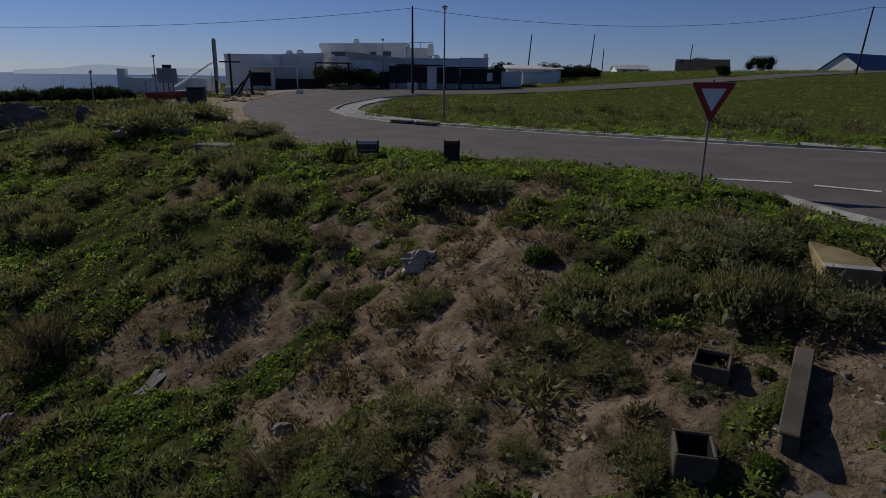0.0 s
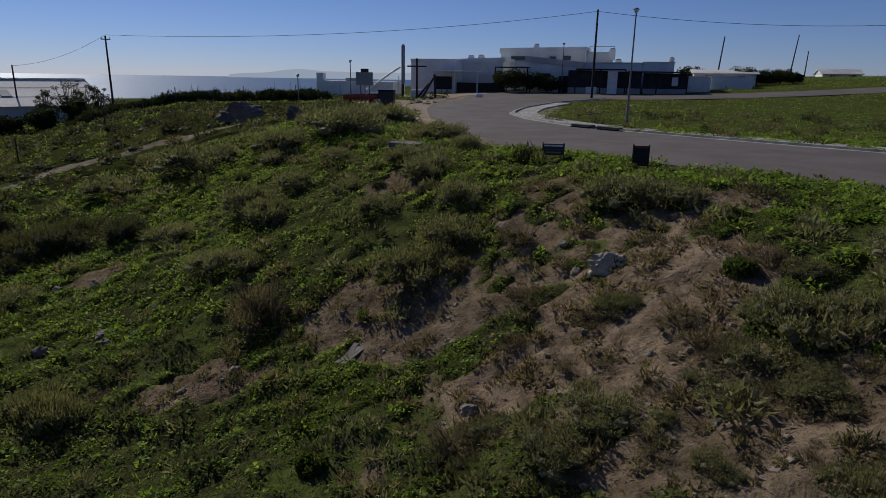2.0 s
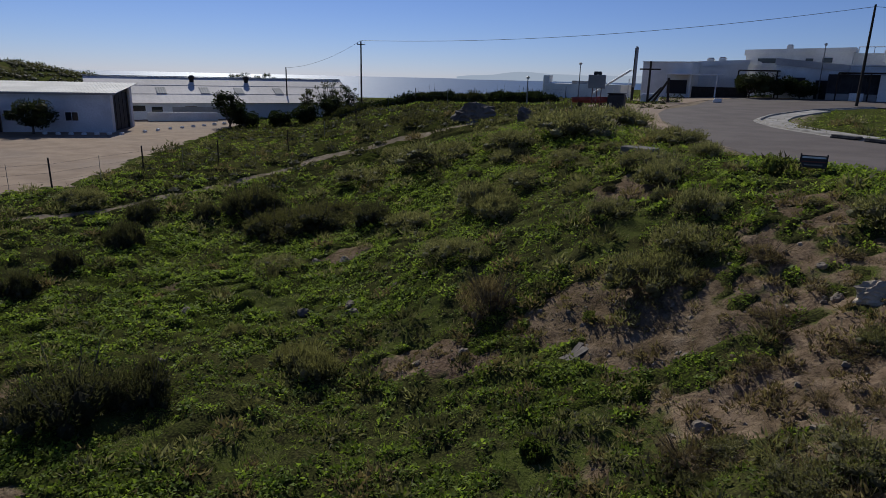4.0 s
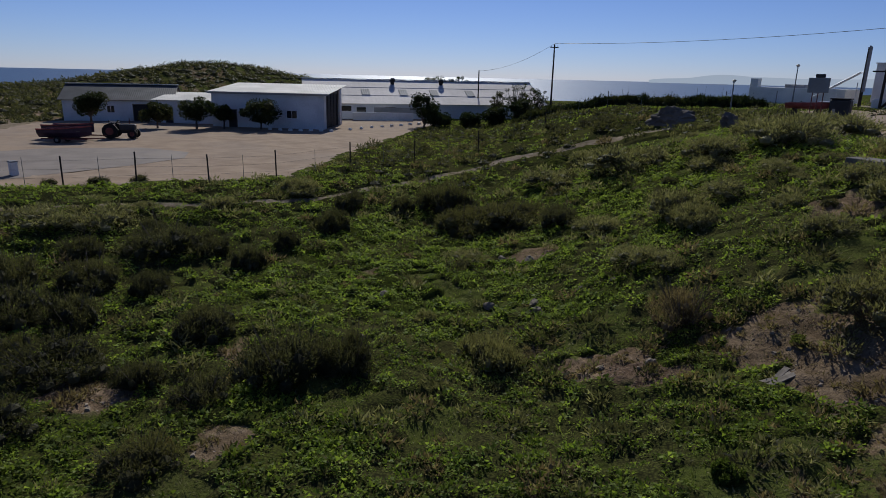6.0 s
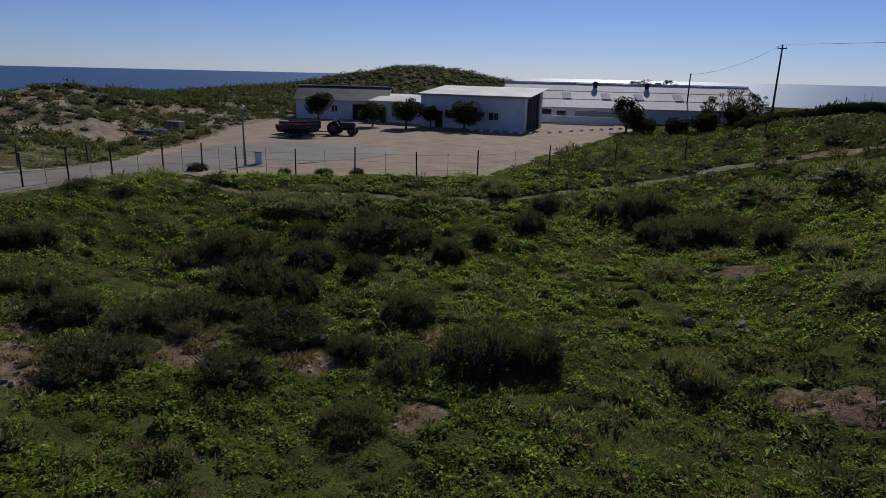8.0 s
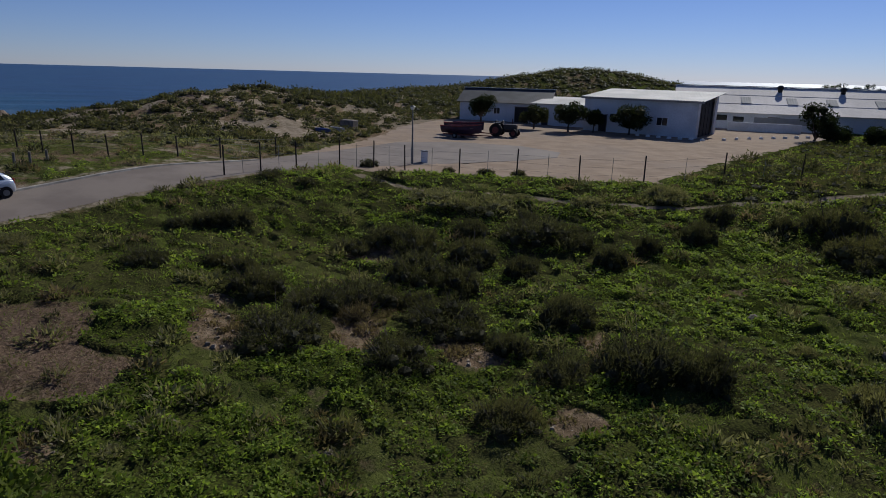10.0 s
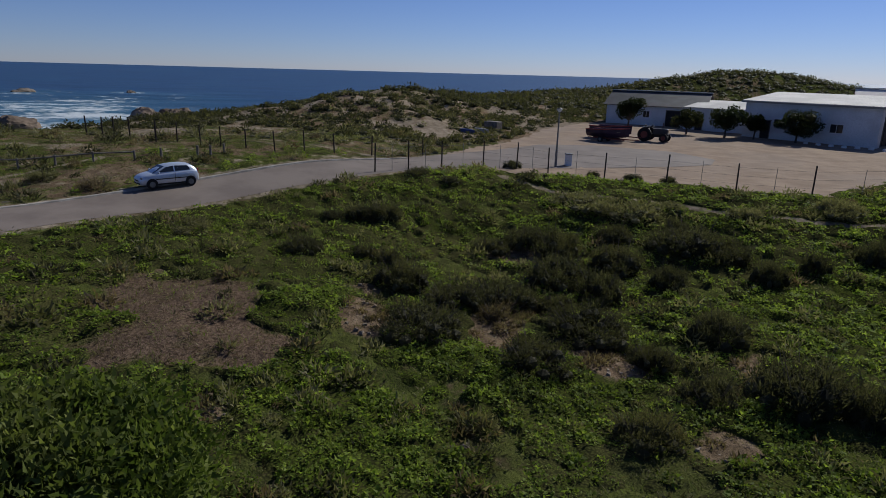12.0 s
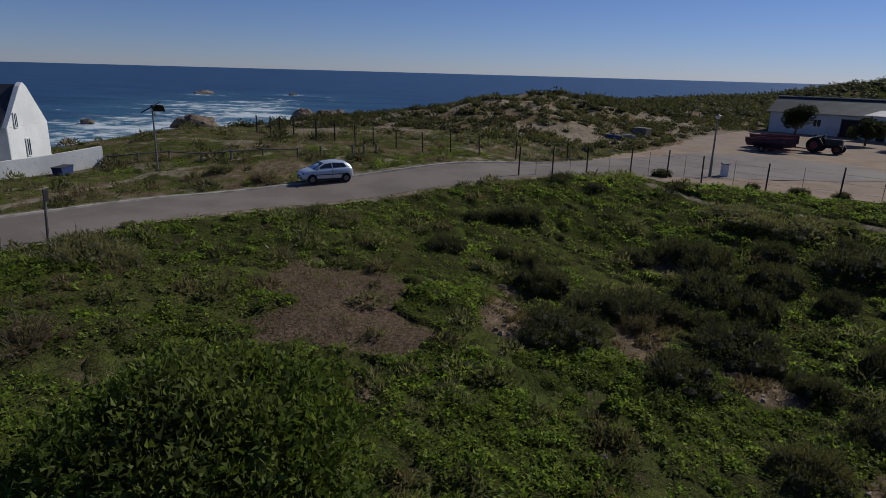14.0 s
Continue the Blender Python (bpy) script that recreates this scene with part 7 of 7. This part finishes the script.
tufts("herb_carpet", scatter(42000, 2, 4.5, 60, 0.85, lambda x, y: 0.2 + 0.75 * sstep(0.05 - mat_height(x, y), 0, 0.1)), 9, 0.2, 0.08, 0.075, 0.3, 0.7, "leaf_grey", "grey-green low herbs among the weeds", "herbs")
tufts("dry_litter", scatter(44000, 3, 4.5, 36, 0.85, lambda x, y: np.clip(0.12 + 0.8 * sstep(0.6 - veg_field(x, y), 0, 0.5) + sstep(dry_field(x, y), 0.3, 0.6), 0, 1)), 11, 0.22, 0.06, 0.095, 0.14, 0.45, "leaf_dry", "dry stalks and litter on bare soil", "litter")
tufts("field_grass", scatter(26000, 4, 28, 150, 1.2, lambda x, y: np.where(land(x, y) > 4.4, 1.0, 0.0) * np.where(y - 0.4 * x > 20, 1.0, 0.0) * np.where(inside(x, y, MAIN_ROAD) < -2.4, 1.0, 0.0), -46, 40), 6, 0.28, 0.1, 0.1, 0.35, 0.5, "leaf_green", "rough green field grass beyond the road", "grass")
tufts("verge_scrub", scatter(14000, 5, 26, 75, 1.0, lambda x, y: np.where((inside(x, y, LOWER_ROAD) < 0) & (y < -14 - 0.6 * (x + 30)), 0.8, 0.0) * (1 - sstep(sand_field(x, y), 0.3, 0.55)), 80, 160), 9, 0.3, 0.07, 0.085, 0.3, 0.4, "leaf_olive", "dry olive scrub between the lane and shore", "scrub")


def mounds(name, x, y, s, tall, per, leaf, material, label, category, rng):
    """Many small lumpy shrubs in one object."""
    k = np.repeat(np.arange(len(x)), per)
    d = rng.normal(size=(len(k), 3))
    d[:, 2] = np.abs(d[:, 2])
    d /= np.linalg.norm(d, axis=1, keepdims=True)
    lump = 1 + 0.35 * np.sin(d[:, 0] * 5 + x[k] * 9) * np.sin(d[:, 1] * 5 + y[k] * 7)
    c = np.stack([x, y, land(x, y)], 1)[k] + d * (s[k] * lump * rng.uniform(0.5, 1, len(k)))[:, None] * np.array([1, 1, tall])
    ln = s[k] * rng.uniform(0.6, 1.4, len(k)) * leaf + 0.03
    v, f = leaf_tris(c, d + np.array([0, 0, 0.5]) + rng.normal(size=d.shape) * 0.6, ln * 1.1, ln * 0.4, rng)
    return tagged(fast_mesh(name, v, f, material), label, category, kind="stuff")


def clumps(name, n, seed, box_, keep, size, per, material, label):
    """Far scrub as many small leafy mounds in one object."""
    rng = rng_(seed)
    x, y = rng.uniform(box_[0], box_[1], n), rng.uniform(box_[2], box_[3], n)
    off = np.maximum(np.maximum(inside(x, y, MAIN_ROAD), inside(x, y, LOWER_ROAD)), inside(x, y, YARD)) < -0.6
    ok = (rng.uniform(0, 1, n) < keep(x, y)) & (land(x, y) > SEA + 3) & off
    x, y = x[ok], y[ok]
    s = size * rng.uniform(0.45, 1.35, len(x))
    k = np.repeat(np.arange(len(x)), per)
    d = rng.normal(size=(len(k), 3))
    d[:, 2] = np.abs(d[:, 2])
    d /= np.linalg.norm(d, axis=1, keepdims=True)
    c = np.stack([x, y, land(x, y)], 1)[k] + d * (s[k] * rng.uniform(0.55, 1, len(k)))[:, None] * np.array([1, 1, 0.75])
    ln = s[k] * rng.uniform(0.14, 0.28, len(k)) + 0.05
    v, f = leaf_tris(c, d + rng.normal(size=d.shape) * 0.7, ln * 1.1, ln * 0.75, rng)
    bv, bf = balls(np.stack([x, y, land(x, y)], 1), s * 0.55, 0.72)
    v, f = np.concatenate([v, bv]), np.concatenate([f, bf + len(v)])
    return tagged(fast_mesh(name, v, f, material), label, "scrub", kind="stuff")


clumps("dune_scrub", 5200, 11, (-150, -56, -46, 14), lambda x, y: np.clip(0.85 - 2.0 * (sand_field(x, y) - 0.4), 0.1, 0.85), 0.7, 42, "leaf_dune", "dark low scrub on pale dunes")
clumps("dune_herbs", 1800, 12, (-110, -48, -36, 12), lambda x, y: np.clip(0.9 - sand_field(x, y), 0.1, 1), 0.55, 24, "leaf_grey", "grey-green dune plants at the yard's edge")
clumps("hill_scrub", 7500, 13, (-235, -100, -20, 130), lambda x, y: np.where(land(x, y) > 2.6, 0.9, 0.25), 1.3, 18, "leaf_dune", "dense dark scrub over the low hill")
clumps("slope_weeds", 5200, 15, (-80, -34, 12, 72), lambda x, y: np.where(inside(x, y, YARD) < -0.8, 0.75, 0.0) * (1 - sstep(sand_field(x, y), 0.3, 0.6)), 0.3, 24, "leaf_green", "green weeds on the slope by the fence")
clumps("slope_shrubs", 700, 16, (-66, -26, 20, 56), lambda x, y: np.where(inside(x, y, YARD) < -1.5, 0.6, 0.0) * (1 - sstep(sand_field(x, y), 0.25, 0.5)), 0.7, 60, "leaf_dune", "grey-green shrubs over the grassy slope")
clumps("plateau_scrub", 900, 14, (-75, -20, 30, 110), lambda x, y: np.where(land(x, y) > 2.5, 0.5, 0.1), 0.55, 26, "leaf_dune", "low scrub along the top of the bank")

for name, n, seed, mat, size, label in (("small_shrubs", 720, 81, "leaf_grey", 0.34, "small grey-green shrubs among the weeds"), ("small_dark_shrubs", 330, 82, "leaf_dark", 0.38, "small dark shrubs among the weeds"), ("small_dry_shrubs", 300, 83, "leaf_dry", 0.32, "small dry brown shrubs among the weeds")):
    x, y, d, rng = scatter(n, seed, 6.5, 62, 0.9, lambda x, y: (1 - sstep(sand_field(x, y), 0.4, 0.6)) * np.where((x > 4.6) & (y < 9), 0, 1) * np.where(np.hypot(x + 8.8, y + 10.6) < 3.2, 0, 1) * np.where(inside(x, y, MAIN_ROAD) > -0.8, 0, 1) * (0.25 + 0.75 * sstep(veg_field(x, y), 0.2, 0.6)))
    mounds(name, x, y, size * rng.uniform(0.5, 1.5, len(x)) * (1 + d / 80), 0.75, 105, 0.26, mat, label, "shrubs", rng)

x, y, d, rng = scatter(2600, 84, 6.5, 26, 0.9, lambda x, y: sstep(0.8 - veg_field(x, y), 0, 0.4) * np.where((x > 4.6) & (y < 9.5), 0, 1) * np.where(inside(x, y, MAIN_ROAD) > -0.8, 0, 1))
mounds("dead_brush", x, y, 0.26 * rng.uniform(0.35, 1.5, len(x)), 0.55, 70, 0.3, "leaf_dry", "grey-brown dead brush on the dug bank", "brush", rng)

# pebbles on the bare bank
rng = rng_(33)
x, y, d, rng = scatter(20000, 31, 5, 26, 1.0, lambda x, y: sstep(0.62 - veg_field(x, y), 0, 0.4) * 0.9)
n = len(x)
cube = np.array([(-1, -1, 0), (1, -1, 0), (1, 1, 0), (-1, 1, 0), (-0.6, -0.6, 1), (0.6, -0.7, 1), (0.7, 0.6, 1), (-0.6, 0.6, 1)], float)
quad = np.array([(4, 5, 6, 7), (0, 1, 5, 4), (1, 2, 6, 5), (2, 3, 7, 6), (3, 0, 4, 7)])
s = 0.016 + 0.06 * rng.uniform(0, 1, n) ** 4
a = rng.uniform(0, 6.28, n)
c, si = np.cos(a), np.sin(a)
v = cube[None] * np.stack([s * 1.2, s * 0.9, s], 1)[:, None] + rng.normal(size=(n, 8, 3)) * (s * 0.15)[:, None, None]
v = np.stack([v[..., 0] * c[:, None] - v[..., 1] * si[:, None], v[..., 0] * si[:, None] + v[..., 1] * c[:, None], v[..., 2]], -1)
v += np.stack([x, y, land(x, y) - 0.008], 1)[:, None]
f = (quad[None] + (np.arange(n) * 8)[:, None, None]).reshape(-1, 4)
tagged(fast_mesh("pebbles", v.reshape(-1, 3), f, "rock"), "small stones and clods on bare soil", "stones", kind="stuff")


# far land on the horizon, its haze painted as a flat glowing colour


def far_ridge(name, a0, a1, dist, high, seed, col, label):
    m = Mat("painted_haze_" + name, 1.0)
    # Even emission stands in for the haze over distant land
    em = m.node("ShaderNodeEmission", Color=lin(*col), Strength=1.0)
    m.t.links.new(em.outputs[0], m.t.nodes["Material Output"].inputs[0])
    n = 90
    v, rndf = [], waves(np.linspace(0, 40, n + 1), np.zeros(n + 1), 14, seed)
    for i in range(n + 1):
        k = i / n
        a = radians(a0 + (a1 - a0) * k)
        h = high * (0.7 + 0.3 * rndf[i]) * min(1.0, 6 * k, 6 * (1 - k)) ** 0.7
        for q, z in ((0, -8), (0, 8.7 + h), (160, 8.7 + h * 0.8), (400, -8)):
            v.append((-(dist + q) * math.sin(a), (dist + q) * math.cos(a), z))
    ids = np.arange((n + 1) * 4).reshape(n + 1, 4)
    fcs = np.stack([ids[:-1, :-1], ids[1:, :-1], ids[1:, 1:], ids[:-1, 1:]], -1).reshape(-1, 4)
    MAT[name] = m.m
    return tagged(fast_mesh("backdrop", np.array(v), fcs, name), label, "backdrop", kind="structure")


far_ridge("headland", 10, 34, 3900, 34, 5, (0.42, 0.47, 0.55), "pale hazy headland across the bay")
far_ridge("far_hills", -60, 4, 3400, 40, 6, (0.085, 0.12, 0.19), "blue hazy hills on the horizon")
